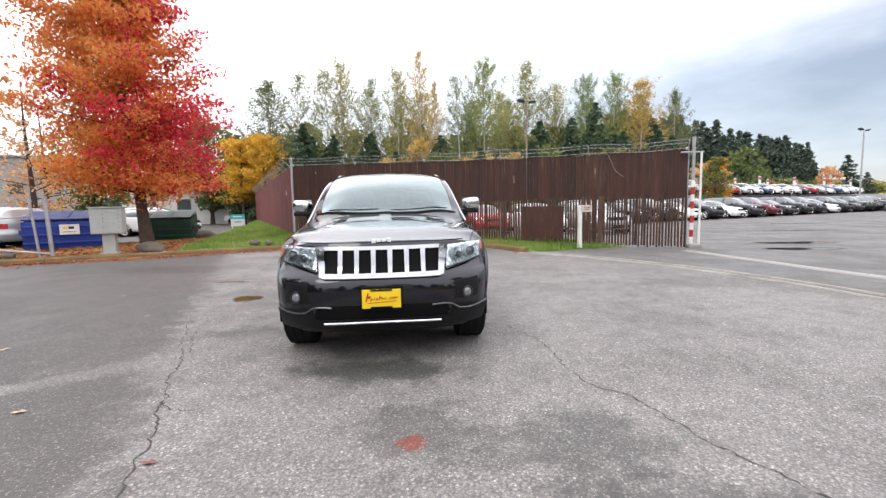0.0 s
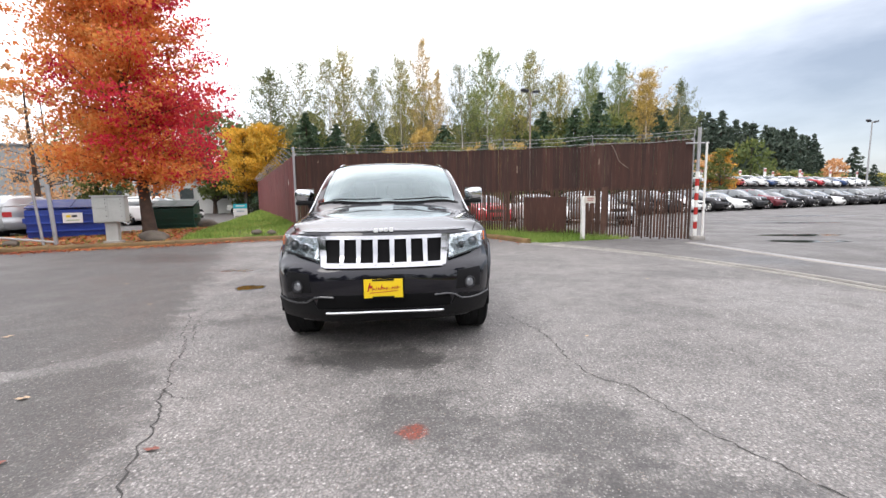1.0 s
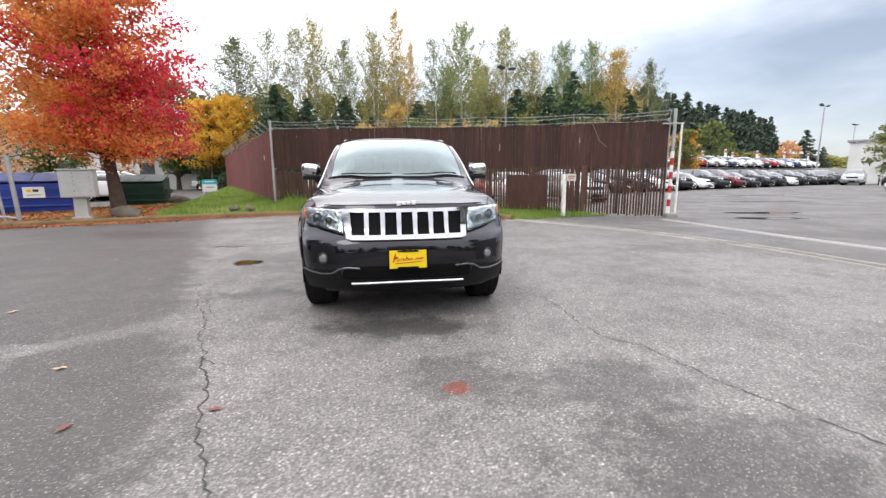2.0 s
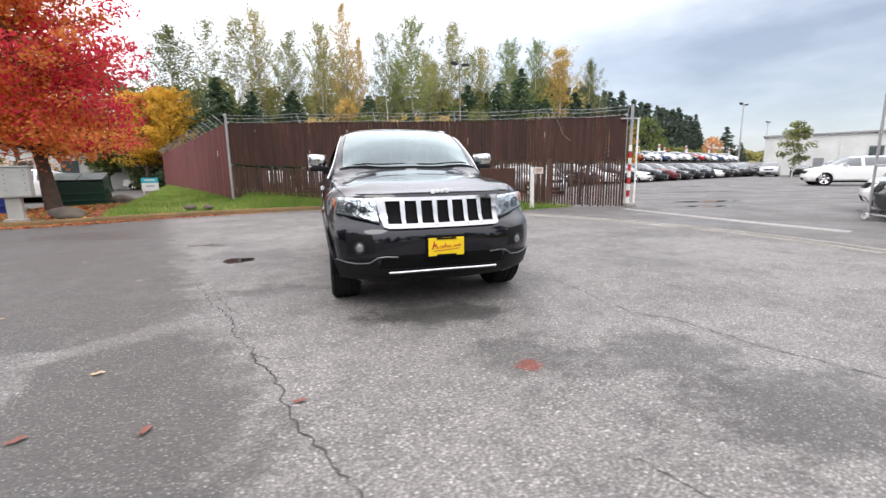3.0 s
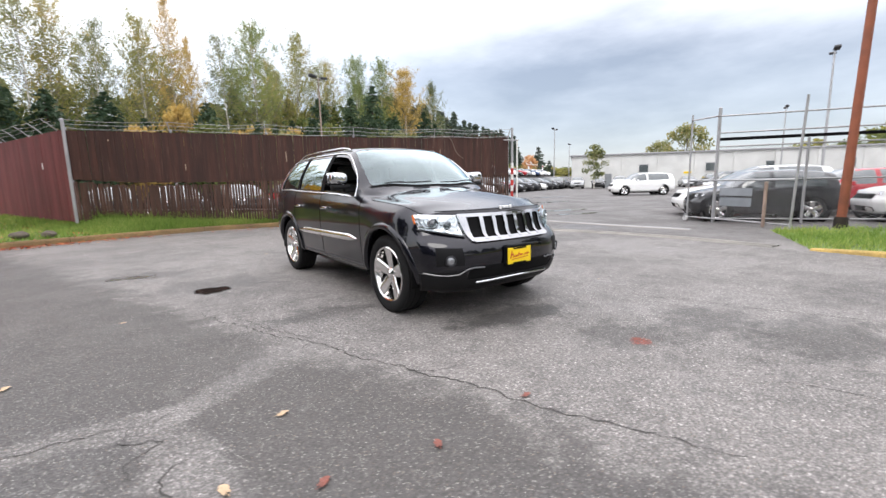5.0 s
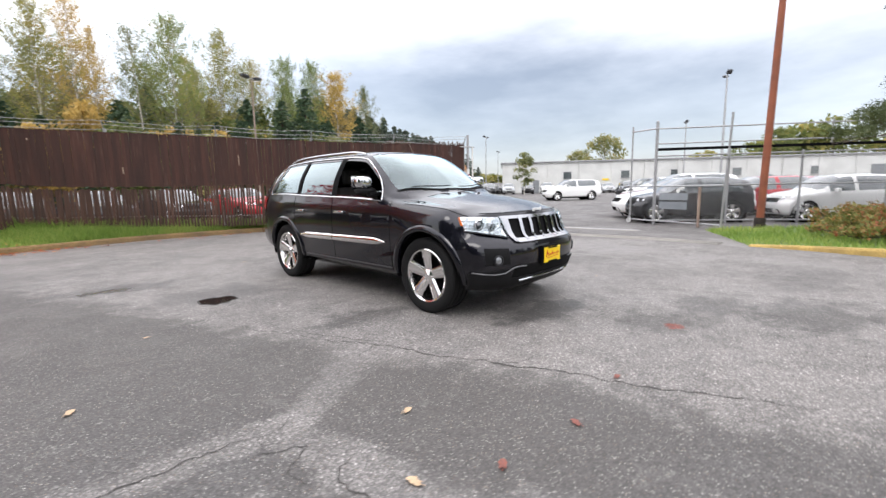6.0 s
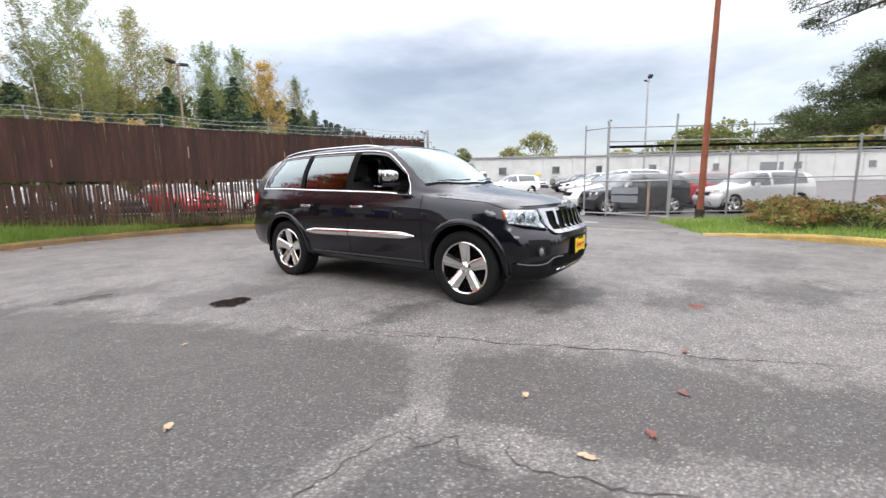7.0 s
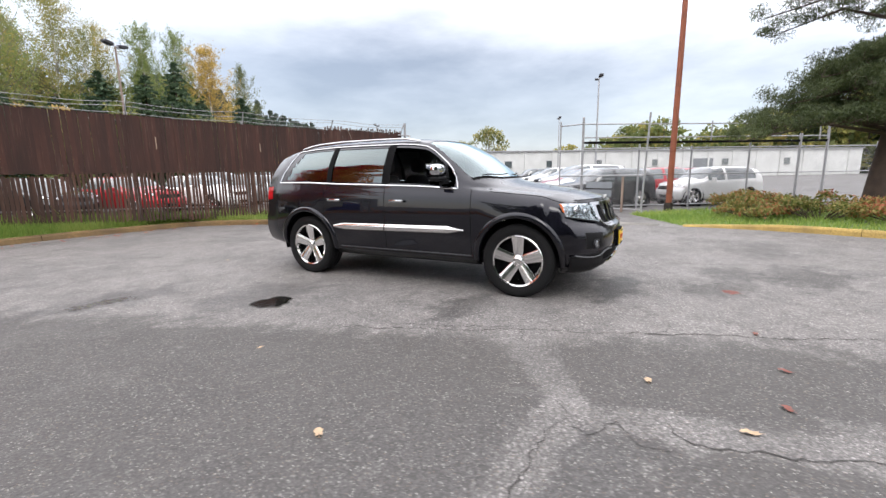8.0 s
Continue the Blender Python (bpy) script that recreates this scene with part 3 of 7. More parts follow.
FENCE_A, FENCE_B = Vector((-6.7, 16.2, 0.40)), Vector((6.3, 13.05, 0.0))
WING_B = Vector((-20.8, 39.5, 0.45))
WEST_FRONT = off_line(KERB_NORTH[:5], 0.12)
LAWN_WEST, LW = bed("lawn_west", WEST_FRONT, [(-29, 6), (-24.5, 9.0), (-17.6, 12.0), (-13.4, 15.4), (-10.6, 17.2)], [0.15, 0.18, 0.18, 0.2, 0.25], MULCH, "bare soil strewn with fallen autumn leaves")
MID_FRONT = off_line(KERB_NORTH[4:], 0.12)
LAWN_MID, LM = bed("lawn_middle", MID_FRONT, [(-10.6, 17.2), (-20.3, 39.0), (-6.7, 16.3), (-4.0, 15.7), (-1.0, 15.0), (2.0, 14.3), (4.9, 13.5)], [0.25, 0.5, 0.45, 0.34, 0.22, 0.12, 0.02], SOIL, "grassy strip in front of the fence", rows=20, fade1=7)
EAST_FRONT = off_line(KERB_EAST, 0.12)
LAWN_EAST, LE = bed("lawn_east", EAST_FRONT, [(8.5, 5.7), (9.7, 4.4), (11.0, 2.0), (12.0, -1.5), (11, -4), (9, -8), (6, -12), (3, -15)], [0.02, 0.10, 0.14, 0.18, 0.2, 0.2, 0.2, 0.2], SOIL, "grass and soil bed behind the yellow kerb", fade0=9)


# ---- the parked black car ----
U0, U1 = 0.70, -3.60
KU = [-3.6, -3.4, -3.0, -2.4, -1.6, -1.2, -0.85, -0.60, -0.40, -0.32, 0.0, 0.40, 0.70]
KY = [
    [.70, .76, .80, .80, .80, .80, .80, .80, .80, .80, .80, .80, .70],
    [.82, .88, .925, .90, .90, .90, .90, .90, .905, .91, .925, .90, .82],
    [.87, .93, .955, .93, .925, .925, .925, .93, .935, .94, .955, .935, .87],
    [.89, .94, .965, .95, .945, .945, .945, .945, .95, .955, .965, .94, .885],
    [.875, .92, .945, .94, .935, .935, .935, .935, .94, .94, .94, .915, .855],
    [.84, .875, .90, .905, .90, .90, .90, .895, .885, .88, .86, .82, .765],
    [.76, .80, .82, .825, .825, .835, .855, .85, .76, .74, .70, .68, .66],
    [.60, .63, .65, .655, .66, .685, .765, .79, .66, .60, .54, .50, .48],
    [.38, .40, .41, .41, .41, .43, .46, .47, .40, .36, .30, .27, .26],
    [0] * 13,
]
KZ = [
    [.36, .33, .30, .29, .29, .29, .29, .29, .29, .29, .28, .27, .27],
    [.42, .40, .37, .37, .37, .37, .37, .37, .37, .37, .36, .36, .36],
    [.56, .56, .55, .55, .55, .55, .55, .55, .55, .55, .55, .55, .52],
    [.80, .80, .80, .80, .80, .80, .80, .80, .80, .80, .80, .79, .76],
    [1.03, 1.045, 1.05, 1.045, 1.035, 1.03, 1.025, 1.02, 1.01, 1.005, .99, .96, .91],
    [1.17, 1.19, 1.19, 1.17, 1.15, 1.14, 1.13, 1.12, 1.105, 1.10, 1.075, 1.035, .975],
    [1.36, 1.40, 1.42, 1.42, 1.40, 1.38, 1.26, 1.165, 1.135, 1.13, 1.10, 1.052, 1.0],
    [1.55, 1.60, 1.65, 1.67, 1.665, 1.63, 1.42, 1.225, 1.178, 1.167, 1.132, 1.072, 1.012],
    [1.61, 1.655, 1.705, 1.735, 1.73, 1.70, 1.55, 1.375, 1.225, 1.200, 1.147, 1.081, 1.018],
    [1.63, 1.675, 1.725, 1.75, 1.745, 1.715, 1.585, 1.415, 1.255, 1.216, 1.155, 1.085, 1.02],
]


KNOT_U, KNOT_H = np.array(KU), np.diff(KU)


def slopes(xs, ys):
    """Slopes of the smooth curve through knots."""
    h = np.diff(xs)
    d = np.diff(ys) / h
    m = np.zeros(len(ys))
    m[0], m[-1] = d[0], d[-1]
    for i in range(1, len(xs) - 1):
        if d[i - 1] * d[i] > 0:
            a, b2 = 2 * h[i] + h[i - 1], h[i] + 2 * h[i - 1]
            m[i] = (a + b2) / (a / d[i - 1] + b2 / d[i])
    return m


KNOTS = [(np.array(K, float), np.array([slopes(KNOT_U, np.array(k, float)) for k in K])) for K in (KY, KZ)]


def nose_x(y, z):
    """How far the front face reaches at a place across and up."""
    c = curve_at([.26, .34, .45, .58, .70, .75, .79, .90, .98, 1.04], [.70, .80, .845, .865, .86, .83, .785, .755, .725, .685], z)
    w = np.clip((np.asarray(z) - .68) / .18, 0, 1)
    ay = np.clip(np.abs(y) / .93, 0, 1.05)
    return c - (1 - w) * .34 * ay**3.6 - w * .37 * ay**2.3


def tail_x(y, z):
    c = curve_at([.34, .45, .60, .74, .80, 1.05, 1.2, 1.45, 1.64], [-3.80, -3.89, -3.92, -3.91, -3.87, -3.86, -3.83, -3.72, -3.62], z)
    return c + .20 * np.clip(np.abs(y) / .93, 0, 1.05) ** 3


def smooth01(t):
    t = np.clip(t, 0, 1)
    return t * t * (3 - 2 * t)


def skin(u, s):
    """A point of the body skin: u runs along the car, s from the sill (0) over the belt (5) and roof edge (7) to the centre line (9)."""
    u, s = np.broadcast_arrays(np.asarray(u, float), np.asarray(s, float))
    uc = np.clip(u, KU[0], KU[-1])
    ku = np.clip(np.searchsorted(KU, uc, side="right") - 1, 0, len(KU) - 2)
    h = KNOT_H[ku]
    q = (uc - KNOT_U[ku]) / h
    w0, w1, w2, w3 = 2 * q**3 - 3 * q**2 + 1, (q**3 - 2 * q**2 + q) * h, -2 * q**3 + 3 * q**2, (q**3 - q**2) * h
    yk, zk = (V[:, ku] * w0 + M[:, ku] * w1 + V[:, ku + 1] * w2 + M[:, ku + 1] * w3 for V, M in KNOTS)
    i = np.clip(s.astype(int), 0, 8)
    f = s - i

    def cr(K):
        g = lambda o: np.take_along_axis(K, np.clip(i + o, 0, 9)[None], 0)[0]
        p0, p1, p2, p3 = g(-1), g(0), g(1), g(2)
        m1, m2 = (p2 - p0) * .4, (p3 - p1) * .4
        return (2 * f**3 - 3 * f**2 + 1) * p1 + (f**3 - 2 * f**2 + f) * m1 + (-2 * f**3 + 3 * f**2) * p2 + (f**3 - f**2) * m2

    y, z = np.maximum(cr(yk), 0), cr(zk)
    x = u + (nose_x(y, z) - U0) * smooth01((u - 0.05) / (U0 - 0.05)) ** 1.5 + (tail_x(y, z) - U1) * smooth01((-2.9 - u) / (-2.9 - U1)) ** 1.5
    return np.stack([x, y, z], -1)


def side_y(x, z):
    """The half width of the body side at a place along and up."""
    u = x
    ss = np.linspace(0.6, 5.2, 90)
    for _ in range(6):
        P = skin(np.full(90, u), ss)
        px = np.interp(z, P[:, 2], P[:, 0])
        u += (x - px) * 0.8
    return float(np.interp(z, P[:, 2], P[:, 1]))
HUBS, ARCH = ((0.0, 0.405), (-2.915, 0.405)), 0.44


def grid_faces(keep, ni, nj):
    return [(i * nj + j, i * nj + j + 1, (i + 1) * nj + j + 1, (i + 1) * nj + j) for i in range(ni - 1) for j in range(nj - 1) if keep(i, j)]


def compact(verts, faces):
    used = sorted({v for f in faces for v in f})
    idx = {v: k for k, v in enumerate(used)}
    return [verts[v] for v in used], [tuple(idx[v] for v in f) for f in faces]


def windshield_span(s):
    """Where the windscreen begins and ends along the car at ring place s (7.2 at the pillar, 9 on the centre line)."""
    f = min(1.0, max(0.0, (9 - s) / 1.85)) ** 2
    return -0.37 - 0.20 * f, -1.12 - 0.06 * f


def car_skin_parts(car, paint, nu=100, per=4):
    us = np.linspace(U0, U1, nu)
    ss = np.linspace(0, 9, 9 * per + 1)
    UU, SS = np.meshgrid(us, ss, indexing="ij")
    half = skin(UU, SS)
    ni, nj = half.shape[:2]
    kind = {}
    for i in range(ni - 1):
        for j in range(nj - 1):
            u, s = (us[i] + us[i + 1]) / 2, (ss[j] + ss[j + 1]) / 2
            c = (half[i, j] + half[i + 1, j + 1]) / 2
            k = "body"
            if s < 4.6 and any((c[0] - hx) ** 2 + (c[2] - hz) ** 2 < (ARCH - 0.008) ** 2 for hx, hz in HUBS):
                k = None
            elif 5.22 < s < 6.8 and -1.60 < u < -0.74:
                k = None
            elif 5.22 < s < 6.8 and -2.50 < u < -1.70:
                k = None
            elif 5.22 < s < 6.75 and -3.34 + 0.16 * (s - 5.2) < u < -2.57:
                k = None
            elif s > 7.2 and windshield_span(s)[1] < u < windshield_span(s)[0]:
                k = None
            elif s > 5.0 and u > -0.30:
                k = "hood"
            elif s > 7.2 and u < -1.15:
                k = "roof"
            elif 1.1 < s < 5.2 and -1.65 < u < -0.52:
                k = "front_door"
            elif 1.1 < s < 5.2 and -2.60 < u < -1.65 and (c[0] + 2.915) ** 2 + (c[2] - .375) ** 2 > 0.50**2:
                k = "rear_door"
            kind[i, j] = k
    for name in ("body", "hood", "roof", "front_door", "rear_door"):
        sides = (1, -1) if "door" in name else (0,)
        for sd in sides:
            verts, faces = [], []
            for sg in ((1, -1) if sd == 0 else (sd,)):
                base = len(verts)
                P = half.copy()
                for i in range(ni):
                    for j in range(nj):
                        if ss[j] < 4.7:
                            for hx, hz in HUBS:
                                dx, dz = P[i, j, 0] - hx, P[i, j, 2] - hz
                                r = math.hypot(dx, dz)
                                if ARCH * 0.7 < r < ARCH:
                                    P[i, j, 0], P[i, j, 2] = hx + dx / r * ARCH, hz + dz / r * ARCH
                P[..., 1] *= sg
                verts += [tuple(p) for p in P.reshape(-1, 3)]
                fs = grid_faces(lambda i, j: kind[i, j] == name, ni, nj)
                faces += [tuple(base + v for v in (f if sg < 0 else f[::-1])) for f in fs]
            if name == "body":
                # the front and rear faces close the shell
                for row, face_x, end in ((0, nose_x, 1), (ni - 1, tail_x, -1)):
                    base, nc = len(verts), 29
                    for j in range(nj):
                        y0, z0 = half[row, j, 1], half[row, j, 2]
                        for k in range(nc):
                            y = y0 * (1 - 2 * k / (nc - 1))
                            verts.append((float(face_x(y, z0)), y, z0))
                    for j in range(nj - 1):
                        for k in range(nc - 1):
                            a = base + j * nc + k
                            f = (a, a + 1, a + nc + 1, a + nc)
                            cx, cy, cz = np.mean([verts[v] for v in f], axis=0)
                            if any((cx - hx) ** 2 + (cz - hz) ** 2 < (ARCH - .01) ** 2 and abs(cy) > .5 for hx, hz in HUBS):
                                continue
                            faces.append(f if end < 0 else f[::-1])
            v2, f2 = compact(verts, faces)
            bm = bmesh.new()
            bv = [bm.verts.new(v) for v in v2]
            for f in f2:
                try:
                    bm.faces.new([bv[v] for v in f])
                except ValueError:
                    pass
            bmesh.ops.remove_doubles(bm, verts=bm.verts, dist=0.0012)
            bmesh.ops.recalc_face_normals(bm, faces=bm.faces)
            part(name, bm, paint, car, smooth=True)


def outward(verts, faces, way):
    """The faces, turned so that the sheet looks towards way."""
    p = [Vector(verts[v]) for v in faces[len(faces) // 2]]
    return [f[::-1] for f in faces] if (p[1] - p[0]).cross(p[2] - p[0]).dot(way) < 0 else faces


def skin_patch(name, car, ulo, uhi, slo, shi, mat, sg, off=0.0, nu=14, ns=8, label="", slant=0.0, hole=None):
    """A patch of the skin, moved out or in by off: panes and trim."""
    us, ss = np.linspace(ulo, uhi, nu), np.linspace(slo, shi, ns)
    verts = []
    for u in us:
        for s in ss:
            ue = u + (slant * (s - slo) if u == ulo else 0)
            p = skin(ue, s)
            verts.append((p[0], (p[1] + off) * sg, p[2]))
    f = grid_faces(lambda i, j: True, nu, ns)
    return link_mesh(name, verts, outward(verts, f, Vector((0, sg, .3))), mat, car, label, smooth=True)


def front_panel(name, car, corners, off, thick, mat, label="", ny=12, nz=6):
    """A panel on the front face: corners (y, z) lower-inner, lower-outer, upper-outer, upper-inner, bowed with the face."""
    (a, b2, c, d) = [np.array(p, float) for p in corners]
    verts, faces = [], []
    for layer in (off, off - thick):
        for j in range(nz):
            for i in range(ny):
                f, g = i / (ny - 1), j / (nz - 1)
                p = (a * (1 - f) + b2 * f) * (1 - g) + (d * (1 - f) + c * f) * g
                edge = 0.004 if layer == off and (i in (0, ny - 1) or j in (0, nz - 1)) else 0
                verts.append((float(nose_x(p[0], p[1])) + layer - edge, p[0], p[1]))
    n = ny * nz
    for j in range(nz - 1):
        for i in range(ny - 1):
            q = j * ny + i
            faces.append((q, q + 1, q + ny + 1, q + ny))
    rim = [i for i in range(ny)] + [j * ny + ny - 1 for j in range(1, nz)] + [(nz - 1) * ny + i for i in range(ny - 2, -1, -1)] + [j * ny for j in range(nz - 2, 0, -1)]
    for p, q in zip(rim, rim[1:] + rim[:1]):
        faces.append((p, p + n, q + n, q))
    bm = bmesh.new()
    bv = [bm.verts.new(v) for v in verts]
    for f in faces:
        bm.faces.new([bv[v] for v in f])
    bmesh.ops.recalc_face_normals(bm, faces=bm.faces)
    return part(name, bm, mat, car, label, smooth=True)


def skin_line(name, car, us, ss, sg, radius, mat, off=0.006, label="", n=6):
    pts = []
    for u, s in zip(us, ss):
        p = skin(u, s)
        pts.append((p[0], (p[1] + off) * sg, p[2]))
    return part(name, tube(pts, radius, n), mat, car, label, smooth=True)


def wheel(parent, x, y, z, sg, R=0.386, width=0.265, spokes=5, rim_r=0.268, rim_mat=None, detail=True):
    """A wheel: tyre with grooves, bright rim with broad tapering spokes, brake disc behind."""
    rim_mat = rim_mat or ALLOY
    w = empty("wheel")
    w.parent = parent
    w.location = (x, y, z)
    if sg < 0:
        w.rotation_euler = (0, 0, math.pi)
    h = width / 2
    n = 40 if detail else 18
    bm = bmesh.new()
    prof = [(rim_r + 0.004, -h * .86), (rim_r + .03, -h * .98), (R - .035, -h), (R - .012, -h * .90), (R - .002, -h * .74)]
    if detail:
        for g in (-.5, -.17, .17, .5):
            prof += [(R, (g - .05) * 2 * h * .75), (R - .008, (g - .04) * 2 * h * .75), (R - .008, (g + .04) * 2 * h * .75), (R, (g + .05) * 2 * h * .75)]
    prof += [(R - .002, h * .74), (R - .012, h * .90), (R - .035, h), (rim_r + .03, h * .98), (rim_r + .004, h * .86)]
    add_lathe(bm, prof, n)
    part("tyre", bm, RUBBER, w, smooth=True)
    bm = bmesh.new()
    add_lathe(bm, [(rim_r + .008, h * .88), (rim_r, h * .93), (rim_r - .014, h * .88), (rim_r - .022, h * .70), (rim_r - .05, 0.0), (rim_r - .04, -h * .8)], n)
    rim = part("rim", bm, rim_mat, w, smooth=True)
    bm = bmesh.new()
    add_lathe(bm, [(0.0, h * .15), (rim_r - .05, h * .10)], n)
    part("brake_disc", bm, MATT_BLACK, w)
    bm = bmesh.new()
    for k in range(spokes):
        a = 2 * math.pi * k / spokes + math.pi / 2
        rot = Matrix.Rotation(-a, 4, "Y")
        secs = [(.040, .044, h * .62), (.10, .053, h * .70), (.17, .058, h * .78), (rim_r - .016, .066, h * .88)]
        rows = []
        for r, wd, d in secs:
            row = [(r, d - .035, -wd), (r, d - .010, -wd), (r, d, -wd * .62), (r, d - .004, 0), (r, d, wd * .62), (r, d - .010, wd), (r, d - .035, wd)]
            rows.append([bm.verts.new(rot @ Vector(p)) for p in row])
        for r0, r1 in zip(rows, rows[1:]):
            for q in range(6):
                bm.faces.new((r0[q], r0[q + 1], r1[q + 1], r1[q]))
    bmesh.ops.recalc_face_normals(bm, faces=bm.faces)
    part("wheel_face", bm, rim_mat, rim, smooth=True)
    bm = bmesh.new()
    add_lathe(bm, [(0.0, h * .80), (.028, h * .79), (.034, h * .72), (.07, h * .60), (.07, h * .3)], 24)
    if detail:
        for k in range(5):
            a = 2 * math.pi * (k + .5) / 5 + math.pi / 2
            add_lathe(bm, [(0.0, h * .68), (.009, h * .68), (.011, h * .4)], 8, Matrix.Translation((.055 * math.cos(a), 0, .055 * math.sin(a))))
    part("hub_cap", bm, rim_mat, rim, smooth=True)
    return w


def hero_car():
    fx, fy = 0.173, -0.985
    car = empty("car", pose(-0.53, 4.35, 0, 0, 0, math.degrees(math.atan2(fy, fx))), "black four-door sport utility car with chrome grille and polished wheels", "car")
    car_skin_parts(car, BLACK_PAINT)
    # panes
    for sg in (1, -1):
        if sg > 0:
            skin_patch("side_window", car, -1.60, -0.72, 5.15, 6.85, PRIVACY, sg, -0.006)
        skin_patch("side_window", car, -2.51, -1.69, 5.15, 6.85, PRIVACY, sg, -0.006, label="dark tinted side window")
        skin_patch("side_window", car, -3.36, -2.56, 5.15, 6.80, PRIVACY, sg, -0.006, label="dark tinted side window", slant=0.16)
        for a, b2, nm in ((-1.705, -1.595, "door_pillar"), (-2.575, -2.495, "door_pillar")):
            skin_patch(nm, car, a, b2, 5.12, 6.88, MATT_BLACK, sg, 0.004, 4, 8)
        us = np.linspace(-3.38, -0.70, 40)
        skin_line("belt_trim", car, us, np.full(40, 5.12), sg, 0.011, CHROME, 0.004, "chrome window trim")
        us = np.concatenate([[-3.39, -3.36, -3.31, -3.26], np.linspace(-3.20, -0.73, 40), [-0.69]])
        ss = np.concatenate([[5.15, 5.7, 6.35, 6.8], np.full(37, 6.93), [6.9, 6.8, 6.4, 5.15]])
        skin_line("window_trim", car, us, ss, sg, 0.008, CHROME, 0.004, "chrome window trim")
        # roof rail on two feet
        pts = []
        for k in range(24):
            u = -1.30 - 1.95 * k / 23
            p = skin(u, 7.25)
            pts.append((p[0], p[1] * sg, p[2] + 0.014 + 0.020 * min(1, 3.2 * min(k, 23 - k) / 11.5)))
        part("roof_rail", tube(pts, 0.011, 8), CHROME, car, "brushed roof rail", smooth=True)
        # moulding, sill line, shut lines
        for u0, u1, nm in ((-1.645, -0.60, "side_moulding"), (-2.44, -1.66, "side_moulding")):
            verts, faces = [], []
            n = 16
            for i in range(n):
                x = u1 + (u0 - u1) * i / (n - 1)
                tip = min(1.0, 0.15 + abs(x + 0.60) * 4.5, 0.3 + abs(x + 2.46) * 4.5)
                zc = 0.672 + 0.012 * (x + 1.5)
                for dz, o in ((-.040, .002), (-.030, .016), (0, .020), (.028, .015), (.040, .002)):
                    z = zc + dz * tip
                    verts.append((x, (side_y(x, z) + o) * sg, z))
            for i in range(n - 1):
                for j in range(4):
                    a = i * 5 + j
                    faces.append((a, a + 1, a + 6, a + 5))
            link_mesh(nm, verts, faces, ALLOY, car, "bright chrome side moulding", smooth=True)
        us = np.linspace(-2.36, -0.52, 24)
        skin_line("sill_trim", car, us, np.full(24, 1.25), sg, 0.008, DARK_METAL, 0.004)
        for u, s0, s1 in ((-0.52, 1.1, 5.1), (-1.65, 1.1, 5.2), (-2.60, 3.0, 5.2)):
            skin_line("shut_line", car, np.full(16, u), np.linspace(s0, s1, 16), sg, 0.0035, MATT_BLACK, 0.0005, n=4)
        us = np.linspace(0.66, -0.32, 24)
        skin_line("bonnet_gap", car, us, np.full(24, 5.0), sg, 0.004, MATT_BLACK, 0.0, n=4)
        # handles
        for x in (-1.46, -2.40):
            y = side_y(x, 0.985)
            bm = box(x, (y + .026) * sg, .992, .21, .026, .032, .010)
            add_box(bm, x + .085, (y + .010) * sg, .992, .03, .04, .026, .006)
            add_box(bm, x - .085, (y + .010) * sg, .992, .03, .04, .026, .006)
            part("door_handle", bm, CHROME if sg < 0 else BLACK_PAINT, car, "bright door handle", smooth=True)
        # wheel-arch lips and liners
        for hx, hz in HUBS:
            verts, faces = [], []
            n = 40
            for k in range(n):
                a = radians(-6 + 192 * k / (n - 1))
                for r, o in ((ARCH - .012, -.05), (ARCH - .012, .012), (ARCH + .004, .022), (ARCH + .038, .020), (ARCH + .052, .001)):
                    x, z = hx + r * math.cos(a), hz + r * math.sin(a)
                    verts.append((x, (side_y(x, max(z, .33)) + o) * sg, z))
            for k in range(n - 1):
                for j in range(4):
                    q = k * 5 + j
                    faces.append((q, q + 1, q + 6, q + 5))
            link_mesh("arch_lip", verts, faces, BLACK_PAINT, car, smooth=True)
            verts, faces = [], []
            for k in range(24):
                a = radians(-12 + 204 * k / 23)
                for y in (.50, .94):
                    verts.append((hx + (ARCH + .012) * math.cos(a), (y - (.02 if y > .9 else 0)) * sg, hz + (ARCH + .012) * math.sin(a)))
            faces = [(2 * k, 2 * k + 1, 2 * k + 3, 2 * k + 2) for k in range(23)]
            faces.append(tuple(2 * k for k in range(24)))
            link_mesh("arch_liner", verts, faces, MATT_BLACK, car)
            wheel(car, hx, .80 * sg, .383, sg)
        # mirrors
        mx, my, mz = -0.89, 0.995, 1.33
        bm = bmesh.new()
        bmesh.ops.create_uvsphere(bm, u_segments=20, v_segments=12, radius=1.0)
        for v in bm.verts:
            q = v.co.copy()
            for i in range(3):
                q[i] = math.copysign(abs(q[i]) ** 0.62, q[i])
            v.co = Vector((mx + q.x * .07 + .01, (my + q.y * .098) * sg, mz + q.z * .070 + q.y * .008))
        part("mirror_cap", bm, CHROME, car, "chrome mirror cap", smooth=True)
        bm = box(mx + .005, (my - .02) * sg, mz - .088, .12, .21, .05, .018)
        add_box(bm, mx + .02, (my - .13) * sg, mz - .125, .07, .16, .05, .015)
        part("mirror_base", bm, BLACK_PLASTIC, car, smooth=True)
        link_mesh("mirror_glass", [(mx - .07, (my - .10) * sg, mz - .075), (mx - .07, (my + .10) * sg, mz - .075), (mx - .07, (my + .10) * sg, mz + .075), (mx - .07, (my - .10) * sg, mz + .075)], [(0, 1, 2, 3)], CHROME, car)
